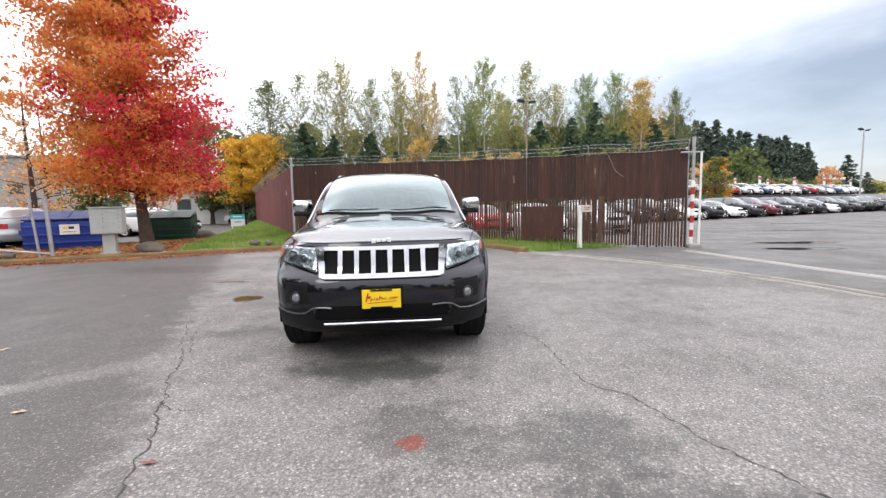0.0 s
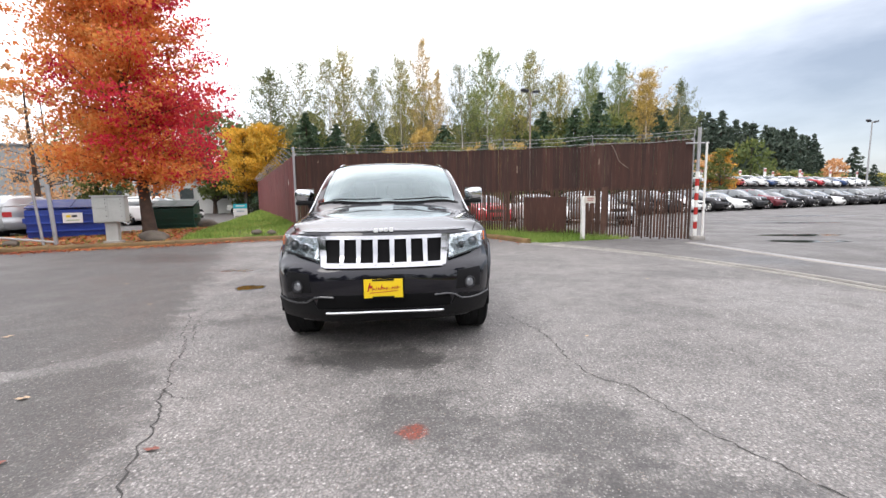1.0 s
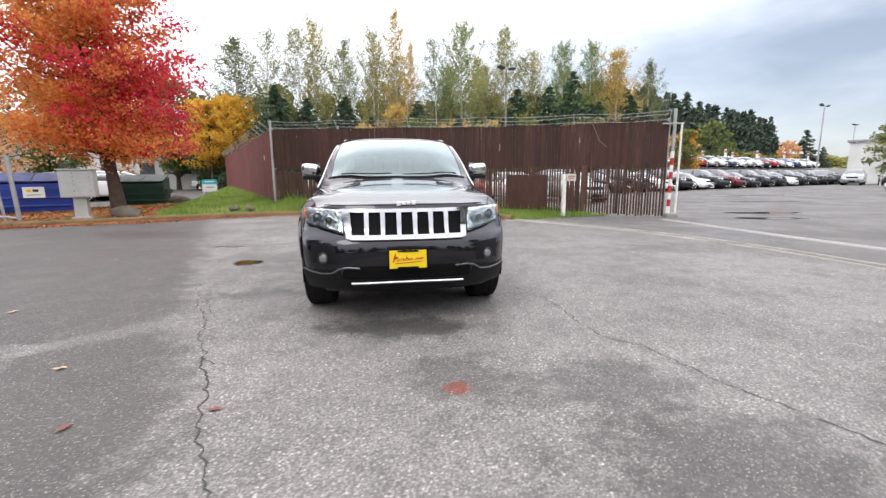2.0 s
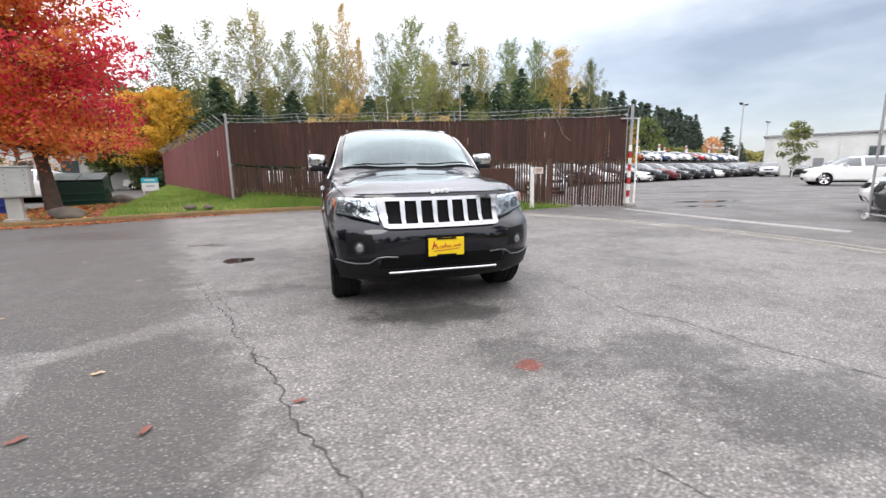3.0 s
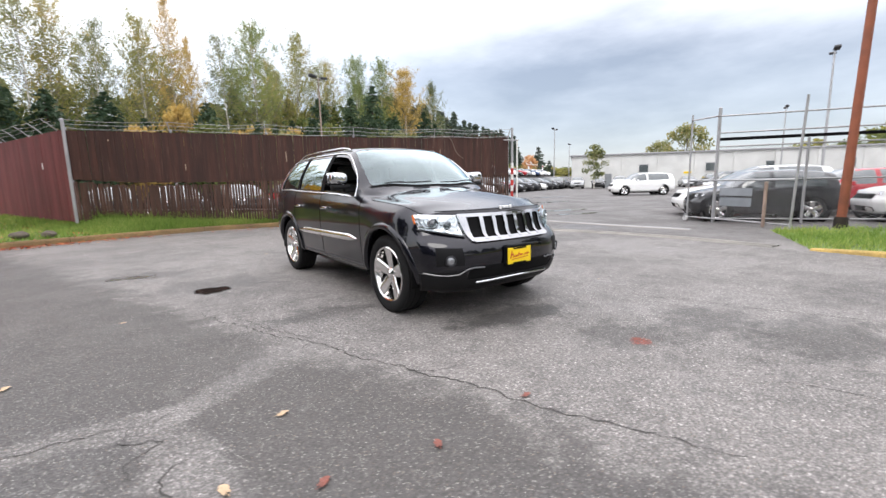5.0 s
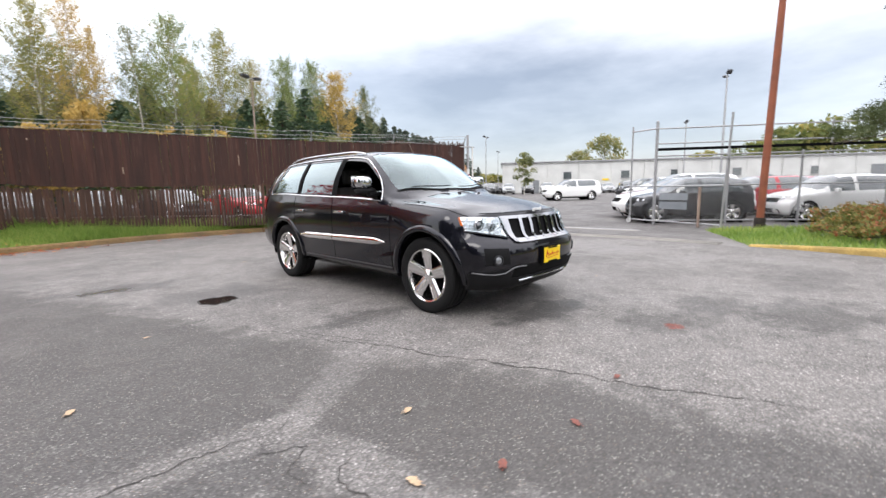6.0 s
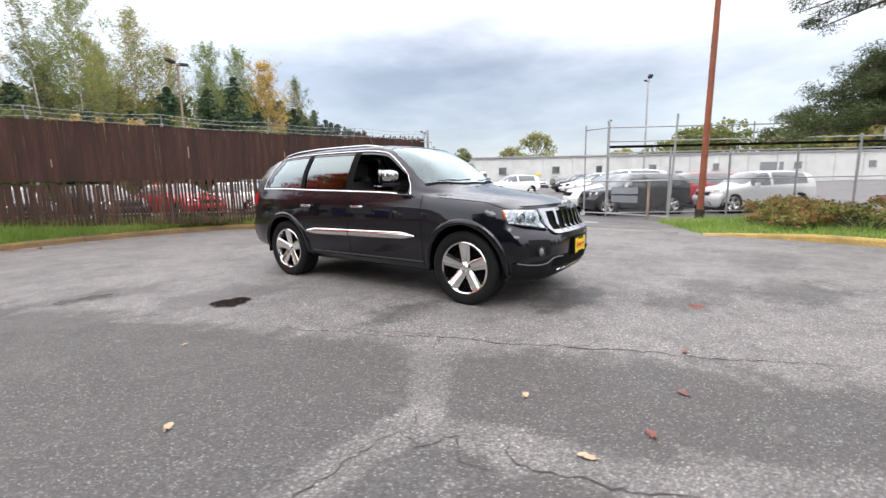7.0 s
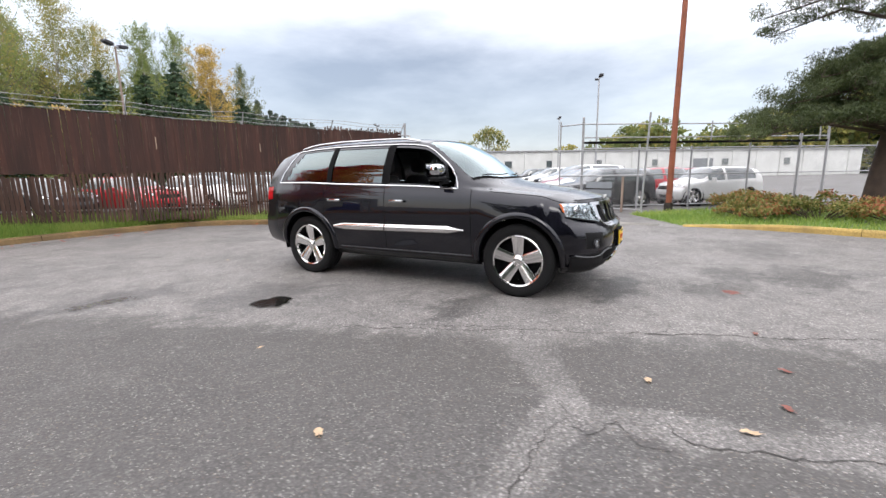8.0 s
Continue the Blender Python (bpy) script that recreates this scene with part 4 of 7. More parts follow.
        # headlamps: bright bowl, two projector lenses, amber corner, clear cover
        hl = front_panel("headlamp", car, [(.530 * sg, .785), (.850 * sg, .855), (.868 * sg, .985), (.545 * sg, .970)], .010, .02, LAMP_CLEAR, "clear headlamp with bright reflectors", 14, 8)
        front_panel("amber_corner", car, [(.866 * sg, .900), (.876 * sg, .905), (.880 * sg, .978), (.868 * sg, .982)], .022, .012, AMBER, "amber side reflector", 5, 5).parent = hl
        front_panel("lamp_bezel", car, [(.530 * sg, .776), (.86 * sg, .848), (.862 * sg, .860), (.530 * sg, .792)], .026, .03, DARK_METAL, "", 12, 3).parent = hl
        for yy, zz, rr in ((.745, .905, .050), (.640, .885, .036)):
            m = Matrix.Translation((float(nose_x(yy, zz)) + .012, yy * sg, zz)) @ Matrix.Rotation(radians(-90), 4, "Z") @ Matrix.Rotation(radians(18 * sg), 4, "Z")
            bm = bmesh.new()
            add_lathe(bm, [(rr, .0), (rr, .022), (rr * .86, .024), (rr * .74, .006)], 24, m)
            part("lamp_ring", bm, LAMP_CLEAR, hl, smooth=True)
            bm = bmesh.new()
            add_lathe(bm, [(rr * .74, .006), (rr * .6, .018), (rr * .35, .027), (0.001, .03)], 24, m)
            part("lamp_lens", bm, PROJECTOR, hl, smooth=True)
        front_panel("lamp_cover", car, [(.532 * sg, .785), (.850 * sg, .855), (.868 * sg, .985), (.547 * sg, .970)], .046, .004, CLEAR, "clear curved headlamp cover", 14, 8).parent = hl
        # fog lamp in its recess
        yy, zz = .70, .582
        m = Matrix.Translation((float(nose_x(yy, zz)) + .004, yy * sg, zz)) @ Matrix.Rotation(radians(-90 + 20 * sg), 4, "Z")
        bm = bmesh.new()
        add_lathe(bm, [(.050, -.01), (.050, .010), (.040, .013), (.036, .003)], 24, m)
        fog = part("fog_lamp", bm, DARK_METAL, car, "round fog lamp", smooth=True)
        bm = bmesh.new()
        add_lathe(bm, [(.036, .003), (.025, .010), (.001, .012)], 20, m)
        part("fog_lens", bm, LENS, fog, smooth=True)
        front_panel("fog_recess", car, [(.58 * sg, .535), (.80 * sg, .535), (.80 * sg, .70), (.60 * sg, .69)], .003, .01, BLACK_PLASTIC, "", 8, 5)
        # rear lamp wraps on to the side
        skin_patch("tail_lamp", car, -3.60, -3.50, 3.75, 4.85, RED_LENS, sg, 0.006, 6, 6, "red tail lamp")
        # lower bumper ends step up round the fog lamps
        front_panel("bumper_corner", car, [(.50 * sg, .28), (.86 * sg, .30), (.90 * sg, .465), (.58 * sg, .50)], .010, .03, BLACK_PLASTIC, "dark textured lower bumper", 10, 5)
        # a thin grey tube stands in for the highlight on the bumper crease
        pts = [(float(nose_x(y, z)) + .012, y * sg, z) for y, z in ((.40, .505), (.50, .51), (.56, .50), (.63, .455), (.72, .447), (.80, .455), (.885, .475))]
        part("bumper_crease", tube(pts, .008, 6), simple("crease_highlight_grey", (.11, .11, .115), .3, .6), car, smooth=True)
    front_panel("lower_grille", car, [(-.56, .40), (.56, .40), (.52, .52), (-.52, .52)], .004, .02, MATT_BLACK, "", 20, 4)
    front_panel("lower_bumper", car, [(-.58, .27), (.58, .27), (.58, .40), (-.58, .40)], .010, .03, BLACK_PLASTIC, "dark textured lower bumper", 20, 4)
    pts = [(float(nose_x(y, .375)) + .016, y, .375 - .006 * (y / .47) ** 2) for y in np.linspace(-.47, .47, 21)]
    part("bumper_strip", tube(pts, .013, 8), CHROME, car, "slim chrome bumper strip", smooth=True)
    # grille: chrome surround, seven dark slots
    gw, g0, g1 = .520, .738, .982
    front_panel("grille_back", car, [(-.48, .75), (.48, .75), (.50, .97), (-.50, .97)], .004, .01, MATT_BLACK, "", 20, 5)
    gr = front_panel("grille_surround", car, [(-gw, g1 - .030), (gw, g1 - .030), (gw + .012, g1), (-gw - .012, g1)], .030, .035, DIMMED_CHROME, "polished chrome grille with seven slots", 24, 2)
    front_panel("grille_bottom", car, [(-.47, g0), (.47, g0), (.485, g0 + .034), (-.485, g0 + .034)], .034, .035, DIMMED_CHROME, "", 24, 2).parent = gr
    for sg in (1, -1):
        front_panel("grille_end", car, [(.455 * sg, g0), (.50 * sg, g0 + .01), (.552 * sg, g1), (.475 * sg, g1)], .031, .035, DIMMED_CHROME, "", 2, 6).parent = gr
    pitch = .936 / 7
    for k in range(1, 7):
        y = -.468 + pitch * k
        front_panel("grille_bar", car, [(y - .017, g0 + .02), (y + .017, g0 + .02), (y + .020, g1 - .02), (y - .020, g1 - .02)], .033, .035, DIMMED_CHROME, "", 2, 6).parent = gr
    for k in range(7):
        y = -.468 + pitch * (k + .5)
        front_panel("grille_mesh", car, [(y - .044, g0 + .03), (y + .044, g0 + .03), (y + .044, g1 - .03), (y - .044, g1 - .03)], .010, .004, MATT_BLACK, "", 4, 6).parent = gr
    # badge above the grille as a plain rounded bar
    bm = bmesh.new()
    bx = float(nose_x(0, 1.015)) + .012
    for yy, w, h, dz in ((.062, .030, .034, .002), (.018, .034, .026, 0), (-.022, .034, .026, 0), (-.064, .034, .034, -.004)):
        add_box(bm, bx, yy, 1.024 + dz, .012, w, h, .005)
    part("badge", bm, BADGE, car, "small bright badge")
    front_panel("bonnet_lip", car, [(-.70, 1.004), (.70, 1.004), (.69, 1.012), (-.69, 1.012)], .003, .01, MATT_BLACK, "", 24, 3)
    # plate: yellow with a red flourish and dark holder, words left as plain bars
    px = .90
    plate = part("plate", box(px, -.005, .578, .010, .305, .150, .004), YELLOW, car, "yellow dealer plate with red lettering bars")
    part("plate_holder", box(px - .022, -.005, .578, .034, .325, .185, .004), MATT_BLACK, plate)
    for z, w in ((.646, .17), (.510, .17)):
        part("plate_strip", box(px + .007, -.005, z, .004, w, .014), PLATE_RED if z < 0 else MATT_BLACK, plate)
    tilt = Matrix.Translation((0, 0, .578)) @ Matrix.Rotation(radians(4), 4, "X") @ Matrix.Translation((0, 0, -.578))
    lean = Matrix.Shear("XY", 4, (0, 0))
    lean[1][2] = .35
    lean = Matrix.Translation((0, 0, .578)) @ lean @ Matrix.Translation((0, 0, -.578))
    bm = bmesh.new()
    for k, (w, h) in enumerate(((.034, .066), (.017, .026), (.008, .034), (.017, .026), (.018, .044), (.017, .026), (.017, .024), (.006, .008), (.016, .024), (.017, .024), (.024, .024))):
        y = -.112 + .0215 * k + (.008 if k else 0)
        add_box(bm, px + .007, y, .566 + h / 2, .004, w, h * .28, .001, tilt @ lean)
        add_box(bm, px + .007, y - w * .32, .566 + h / 2, .004, w * .30, h, .001, tilt @ lean)
    add_box(bm, px + .007, -.005, .552, .004, .22, .005, .001, tilt)
    part("plate_mark", bm, PLATE_RED, plate)
    # windscreen, its black border and wipers
    verts, n, mcols = [], 14, 25
    for i in range(n):
        for k in range(mcols):
            q = 2 * k / (mcols - 1) - 1
            s = 9 - abs(q) * 1.83
            a, b2 = windshield_span(s)
            p = skin(a + .012 + (b2 - .03 - a - .012) * i / (n - 1), s)
            verts.append((p[0], math.copysign(p[1], q) if q else 0, p[2] - .004))
    link_mesh("windscreen", verts, outward(verts, grid_faces(lambda i, j: True, n, mcols), Vector((.5, 0, 1))), WINDSHIELD, car, "windscreen reflecting pale sky", smooth=True)
    for sg, y0, y1 in ((1, .05, .66), (-1, .62, .08)):
        pts = []
        for k in range(8):
            f = k / 7
            y = (y0 + (y1 - y0) * f)
            p = skin(-.405 - .17 * (y / .75) ** 2 - .02 * f, 9 - 1.8 * min(1, y / .75))
            pts.append((p[0] + .012, y * sg, p[2] + .016))
        part("wiper", tube(pts, .007, 6), MATT_BLACK, car)
    verts, faces = [], []
    for k in range(25):
        q = 2 * k / 24 - 1
        s = 9 - abs(q) * 1.9
        for du, dz in ((0.018, .003), (-.02, .006)):
            p = skin(windshield_span(s)[0] + du, s)
            verts.append((p[0], math.copysign(p[1], q) if q else 0, p[2] + dz))
    link_mesh("cowl", verts, [(2 * k, 2 * k + 1, 2 * k + 3, 2 * k + 2) for k in range(24)], MATT_BLACK, car)
    # cabin: floor, dash, seats, wheel
    part("cabin_floor", box(-1.7, 0, .42, 3.2, 1.6, .05, .02), MATT_BLACK, car)
    part("underbody", box(-1.45, 0, .33, 3.7, 1.1, .14, .04), MATT_BLACK, car)
    bm = box(-.80, 0, .95, .45, 1.5, .30, .08)
    part("dashboard", bm, BLACK_PLASTIC, car, smooth=True)
    for x, ys in ((-1.75, (.40, -.40)), (-2.65, (.45, 0, -.45))):
        for y in ys:
            bm = box(x + .22, y, .70, .52, .50, .16, .06)
            add_box(bm, x - .10, y, 1.02, .16, .48, .62, .07, Matrix.Translation((x, 0, .7)) @ Matrix.Rotation(radians(-14), 4, "Y") @ Matrix.Translation((-x, 0, -.7)))
            part("seat", bm, SEAT_TAN, car, smooth=True)
            part("headrest", box(x - .22, y, 1.42, .11, .28, .19, .045), SEAT_TAN, car, smooth=True)
    bm = bmesh.new()
    m = Matrix.Translation((-1.20, .40, 1.05)) @ Matrix.Rotation(radians(62), 4, "Y")
    add_tube(bm, [m @ Vector((.19 * math.cos(a), .19 * math.sin(a), 0)) for a in np.linspace(0, 2 * math.pi, 29)], .015, 8, False)
    add_tube(bm, [m @ Vector((-.18, 0, 0)), m @ Vector((.18, 0, 0))], .02, 6)
    part("steering_wheel", bm, BLACK_PLASTIC, car, smooth=True)
    bm = bmesh.new()
    add_box(bm, -1.06, 0, 1.60, .03, .24, .06, .012)
    part("inner_mirror", bm, BLACK_PLASTIC, car)
    return car


hero_car()
# ---- fences, gates, posts ----
def post_mesh(h, r, n=10, cap=True):
    bm = bmesh.new()
    add_tube(bm, [(0, 0, 0), (0, 0, h)], r, n)
    if cap:
        add_tube(bm, [(0, 0, h), (0, 0, h + r * .6)], [r * 1.15, r * .5], n)
    return bm


def slat_mesh(name, w, d, h, mat):
    """One fence board with a slightly ragged top."""
    bm = box(0, 0, h / 2, w, d, h)
    for v in bm.verts:
        if v.co.z > h * .9:
            v.co.z += .012 * math.sin(v.co.x * 90)
    me = bpy.data.meshes.new(name)
    bm.to_mesh(me)
    bm.free()
    me.materials.append(mat)
    return me


def slat_fence():
    rnd = random.Random(4)
    A, B = FENCE_A, FENCE_B
    L = (B - A).xy.length
    ang = math.degrees(math.atan2(B.y - A.y, B.x - A.x))
    fence = empty("fence", pose(A.x, A.y, 0, 0, 0, ang), "tall brown wooden slat fence with barbed wire on top", "fence")
    base = lambda f: A.z + (B.z - A.z) * f
    lows = [slat_mesh("slat", .052 + .003 * k, .012, 1.0, BOARD_LOW) for k in range(3)]
    close = slat_mesh("slat", .068, .012, 1.0, BOARD_LOW)
    full = slat_mesh("slat", .079, .012, 1.0, BOARD_LOW)
    ups = [slat_mesh("board", .0985 + .001 * k, .014, 1.0, BOARD) for k in range(3)]
    slim = slat_mesh("board", .088, .014, 1.0, BOARD)
    crest = lambda x: float(np.interp(x, (0, 4, 8.5, 13.4), (2.98, 2.90, 2.79, 2.77)))
    hem = lambda x: float(np.interp(x, (0, 1.5, 4, 8.5, 13.4), (1.60, 1.48, 1.44, 1.46, 1.44)))
    n = int(L / .08)
    for k in range(n):
        f = (k + .5) / n
        x = f * L
        z = base(f) + .02 + rnd.uniform(-.04, .02)
        shut = 10.5 < x < 11.15 or rnd.random() < .05
        tight = x < 4.1
        top = hem(x) + (-.065 if tight else .03 + .14 * max(0.0, f - .5)) + rnd.uniform(-.03, .03)
        ob = new("slat", full if shut else close if tight or rnd.random() < .06 else rnd.choice(lows))
        ob.parent = fence
        ob.location = (x + rnd.uniform(-.007, .007), -.03 + rnd.uniform(-.004, .004), z)
        ob.rotation_euler = (0, radians(rnd.uniform(-.9, .9)), 0)
        ob.scale = (1, 1, top - z)
    n = int(L / .1)
    for k in range(n):
        f = (k + .5) / n
        x = f * L
        ragged = .012 + .05 * max(0, f - .62)
        z = hem(x) + rnd.uniform(-.015, .015)
        ob = new("board", slim if rnd.random() < .08 else rnd.choice(ups))
        ob.parent = fence
        ob.location = (x, rnd.uniform(-.006, .006), z)
        ob.rotation_euler = (0, radians(rnd.uniform(-.3, .3)), 0)
        ob.scale = (1, 1, crest(x) + rnd.uniform(-ragged, ragged) - z)
    # a sheet of plywood mends the lower part, and bare slat ends stand over the boards towards the gate
    part("patch_board", box(9.35, -.055, .72, 1.27, .014, 1.10, .003), BOARD, fence, "red-brown plywood patch")
    end = slat_mesh("slat_end", .05, .010, .30, BOARD_LOW)
    for k in range(32):
        x = L - 2.85 + k * .086
        ob = new("slat_end", end)
        ob.parent = fence
        ob.location = (x, .03, crest(x) - .20 + rnd.uniform(-.06, .04))
        ob.rotation_euler = (0, radians(rnd.uniform(-5, 5)), 0)
    for x, z, h in ((5.9, 2.2, .30), (8.45, 2.15, .22), (1.05, 2.7, .05), (3.0, 1.9, .18), (10.9, 2.3, .16)):
        part("splinter", box(x, -.012, z, .018, .008, h), PALE_WOOD, fence, "pale bare splinter")
    for k in range(6):
        f = k / 5
        part("post", post_mesh(crest(f * L) - base(f) + (.12 if k else .35), .038 if 0 < k < 5 else .045), GALV, fence, "grey steel post").location = (f * L, .07 if k else -.05, base(f) - .05)
        bm = tube([(0, 0, 0), (0, -.10, .16), (0, -.22, .34)], .016, 6)
        part("wire_arm", bm, GALV, fence).location = (f * L, .07, crest(f * L) - .08)
    for zz in (.12, .52, .95):
        pts = [(f * L, .07, base(f) + zz * (crest(f * L) - base(f))) for f in np.linspace(0, 1, 12)]
        part("rail", tube(pts, .02, 6), GALV, fence)
    for o, zz in ((-.02, .07), (-.10, .18), (-.18, .28)):
        bm = bmesh.new()
        pts = []
        for f in np.linspace(0, 1, 60):
            sag = .05 * abs(math.sin(f * 5 * math.pi)) + .03 * noise.noise((f * 14, zz * 9, 0))
            pts.append((f * L, o, crest(f * L) + zz - sag))
        add_tube(bm, pts, .006, 4)
        for q in pts[::1]:
            add_tube(bm, [(q[0] - .02, o, q[2] - .03), (q[0] + .02, o, q[2] + .03)], .004, 3)
        part("barbed_wire", bm, GALV, fence, "barbed wire strand")
    # a loose cable hangs over the boards
    pts = polyline_smooth([(10.3, -.06, 2.74), (10.8, -.06, 2.80), (11.2, -.08, 2.78), (11.35, -.07, 2.55), (11.45, -.06, 2.3), (11.7, -.06, 2.08)], .06)
    part("hanging_cable", tube([tuple(p) for p in pts], .008, 6), simple("pale_cable", (.24, .19, .16), .7), fence, "pale loose cable")


slat_fence()


def wing_fence():
    rnd = random.Random(8)
    A, B = FENCE_A + Vector((-.08, .08, 0)), WING_B
    L = (B - A).xy.length
    ang = math.degrees(math.atan2(B.y - A.y, B.x - A.x))
    fence = empty("red_fence", pose(A.x, A.y, 0, 0, 0, ang), "dark red painted board fence with barbed wire arms", "fence")
    base = lambda x: A.z + (B.z - A.z) * x / L
    me = slat_mesh("panel_board", .298, .018, 2.62, BOARD_RED)
    n = int(L / .3)
    for k in range(n):
        x = (k + .5) * .3
        ob = new("panel_board", me)
        ob.parent = fence
        ob.location = (x, rnd.uniform(-.004, .004), base(x) - .02)
    for k in range(10):
        x = k * L / 9
        part("post", post_mesh(2.7, .035), GALV, fence).location = (x, -.08, base(x) - .05)
    for k in range(22):
        x = .3 + k * 1.2
        bm = tube([(0, 0, 0), (.0, .16, .17), (0, .34, .30)], .014, 5)
        part("wire_arm", bm, GALV, fence).location = (x, .0, base(x) + 2.58)
    for o, zz in ((.12, 2.72), (.22, 2.80), (.33, 2.88)):
        pts = [(x, o, base(x) + zz + .02 * math.sin(x * 3)) for x in np.linspace(0, L, 60)]
        part("barbed_wire", tube(pts, .006, 4), GALV, fence)
    part("number_tag", box(1.9, .016, 2.05, .10, .006, .20), WHITE_PAINT, fence, "small white tag")


wing_fence()


def marker_pole():
    p = empty("marker_pole", pose(6.42, 12.98, 0), "gate post with red and white painted bands", "post")
    for k in range(9):
        part("band", tube([(0, 0, .12 + k * .2), (0, 0, .315 + k * .2)], .052, 14), RED_PAINT if k % 2 else WHITE_PAINT, p, "red band" if k % 2 else "white band", smooth=True)
    part("pipe", tube([(0, 0, -.02), (0, 0, 3.12)], .044, 12), GALV, p, smooth=True)
    part("latch_post", tube([(.20, -.02, 0), (.20, -.02, 2.72)], .03, 10), WHITE_PAINT, p, smooth=True)
    part("top_bar", tube([(-.35, 0, 2.70), (.26, -.02, 2.70)], .022, 8), GALV, p)
    part("footing", box(.08, 0, .05, .34, .26, .13, .03), CONCRETE, p)


marker_pole()


def sign_post():
    p = empty("sign_post", pose(3.30, 12.95, .05, 0, 0, 8), "white wooden post carrying a small weathered sign box", "post")
    part("post", box(0, 0, .61, .10, .10, 1.24, .006), WHITE_PAINT, p)
    part("sign_box", box(.17, -.03, 1.13, .30, .14, .20, .01), simple("weathered_white", (.55, .50, .44), .7, var=.2, scale=6), p, "weathered white box")
    for k, w in enumerate((.20, .16)):
        part("letter_bar", box(.17, -.103, 1.16 - .05 * k, w, .003, .022), simple("faded_red", (.35, .12, .10), .7), p)


sign_post()


def chain_link(bm, w, h, m, step=.062, r=.0013):
    """Crossing wires at 45 degrees within a w by h panel."""
    for s in (1, -1):
        k = -h
        while k < w:
            x0, x1 = k, k + h
            z0, z1 = 0.0, h
            if x0 < 0:
                z0, x0 = -x0, 0.0
            if x1 > w:
                z1, x1 = h - (x1 - w), w
            if x1 - x0 > .01:
                a, b2 = ((x0, z0), (x1, z1)) if s > 0 else ((w - x0, z0), (w - x1, z1))
                add_tube(bm, [m @ Vector((a[0], .003 * s, a[1])), m @ Vector((b2[0], .003 * s, b2[1]))], r, 3, False)
            k += step


GATE_A, GATE_DIR = Vector((9.2, 7.45, 0)), Vector((.69, -.73, 0)).normalized()


def yard_fence():
    """Chain-link fence and the slid-back gate east of the drive."""
    ang = math.degrees(math.atan2(GATE_DIR.y, GATE_DIR.x))
    f = empty("chain_link_fence", pose(GATE_A.x, GATE_A.y, 0, 0, 0, ang), "galvanised chain-link fence with tall pipe posts", "fence")
    for s, h in ((0, 3.08), (2.0, 2.2), (3.9, 2.12), (6.05, 2.2), (7.95, 2.5), (9.0, 3.2), (11.0, 2.2), (13.0, 2.2), (15.0, 2.2)):
        part("post", post_mesh(h, .042 if h > 2.4 else .032), GALV, f, "steel pipe post", smooth=True).matrix_local = pose(s, 0, -.02)
    for z, a, b2 in ((.12, 0, 15), (1.16, 0, 15), (2.06, 0, 15), (2.42, 0, 9.0), (2.86, 0, 9.0)):
        part("rail", tube([(a, .03, z), (b2, .03, z)], .021, 8), GALV, f)
    part("dark_rail", box(4.5, .0, 2.25, 9.0, .05, .08, .01), MATT_BLACK, f, "black painted beam")
    for s in (4.6, 8.7):
        part("stub_post", tube([(s, .03, 2.25), (s, .03, 2.95)], .022, 8), GALV, f)
    bm = bmesh.new()
    chain_link(bm, 15.0, 1.95, Matrix.Translation((0, .05, .10)))
    part("chain_mesh", bm, GALV, f, "diamond wire mesh")
    # gate leaf in front of the corner post
    B = Vector((8.72, 5.40, 0))
    O = Vector((9.34, 8.30, 0))
    d = (B - O)
    L = d.length
    g = empty("sliding_gate", pose(O.x, O.y, 0, 0, 0, math.degrees(math.atan2(d.y, d.x))), "slid-open chain-link gate on a small castor", "gate")
    part("stile", tube([(0, 0, .10), (0, 0, 3.02)], .026, 10), GALV, g, smooth=True)
    part("stile", tube([(L, 0, .05), (L + .12, 0, 2.98)], .028, 10), GALV, g, "leaning steel pipe", smooth=True)
    part("lock_post", box(L * .80, -.06, .57, .065, .06, 1.1, .015), simple("rusty_post", (.30, .22, .18), .8, var=.35, scale=6), g, "rusty lock post")
    for z in (.12, 1.16):
        part("rail", tube([(0, 0, z), (L, 0, z)], .022, 8), GALV, g)
    part("rail", tube([(0, 0, 2.86), (.9, 0, 2.86)], .022, 8), GALV, g)
    bm = bmesh.new()
    chain_link(bm, L, 1.04, Matrix.Translation((0, 0, .12)))
    part("chain_mesh", bm, GALV, g, "diamond wire mesh")
    bm = bmesh.new()
    add_lathe(bm, [(.01, -.03), (.075, -.03), (.085, -.015), (.085, .015), (.075, .03), (.01, .03)], 18, Matrix.Translation((.02, -.07, .088)))
    part("castor", bm, simple("grey_wheel", (.55, .55, .55), .6), g, smooth=True)
    part("castor_fork", box(.02, -.07, .16, .05, .09, .10, .01), GALV, g)
    part("notice", box(L * .52, -.02, .86, .92, .01, .20), simple("grey_notice", (.26, .28, .30), .6), g, "plain grey notice panel")
    part("notice", box(L * .52, -.02, .60, .90, .01, .22), simple("grey_notice_dull", (.22, .24, .26), .6), g, "plain grey notice panel")


yard_fence()

pole = empty("utility_pole", pose(9.55, 4.80, .08, 0, 3.1, 0), "slim reddish-brown stained wooden utility pole", "pole")
part("shaft", tube([(0, 0, -.1), (0, 0, 4.0), (0, 0, 9.5)], [.092, .082, .07], 14), POLE_WOOD, pole, smooth=True)
part("collar", tube([(0, 0, -.05), (0, 0, .22)], .13, 14), RUST, pole, "dark collar at the foot")


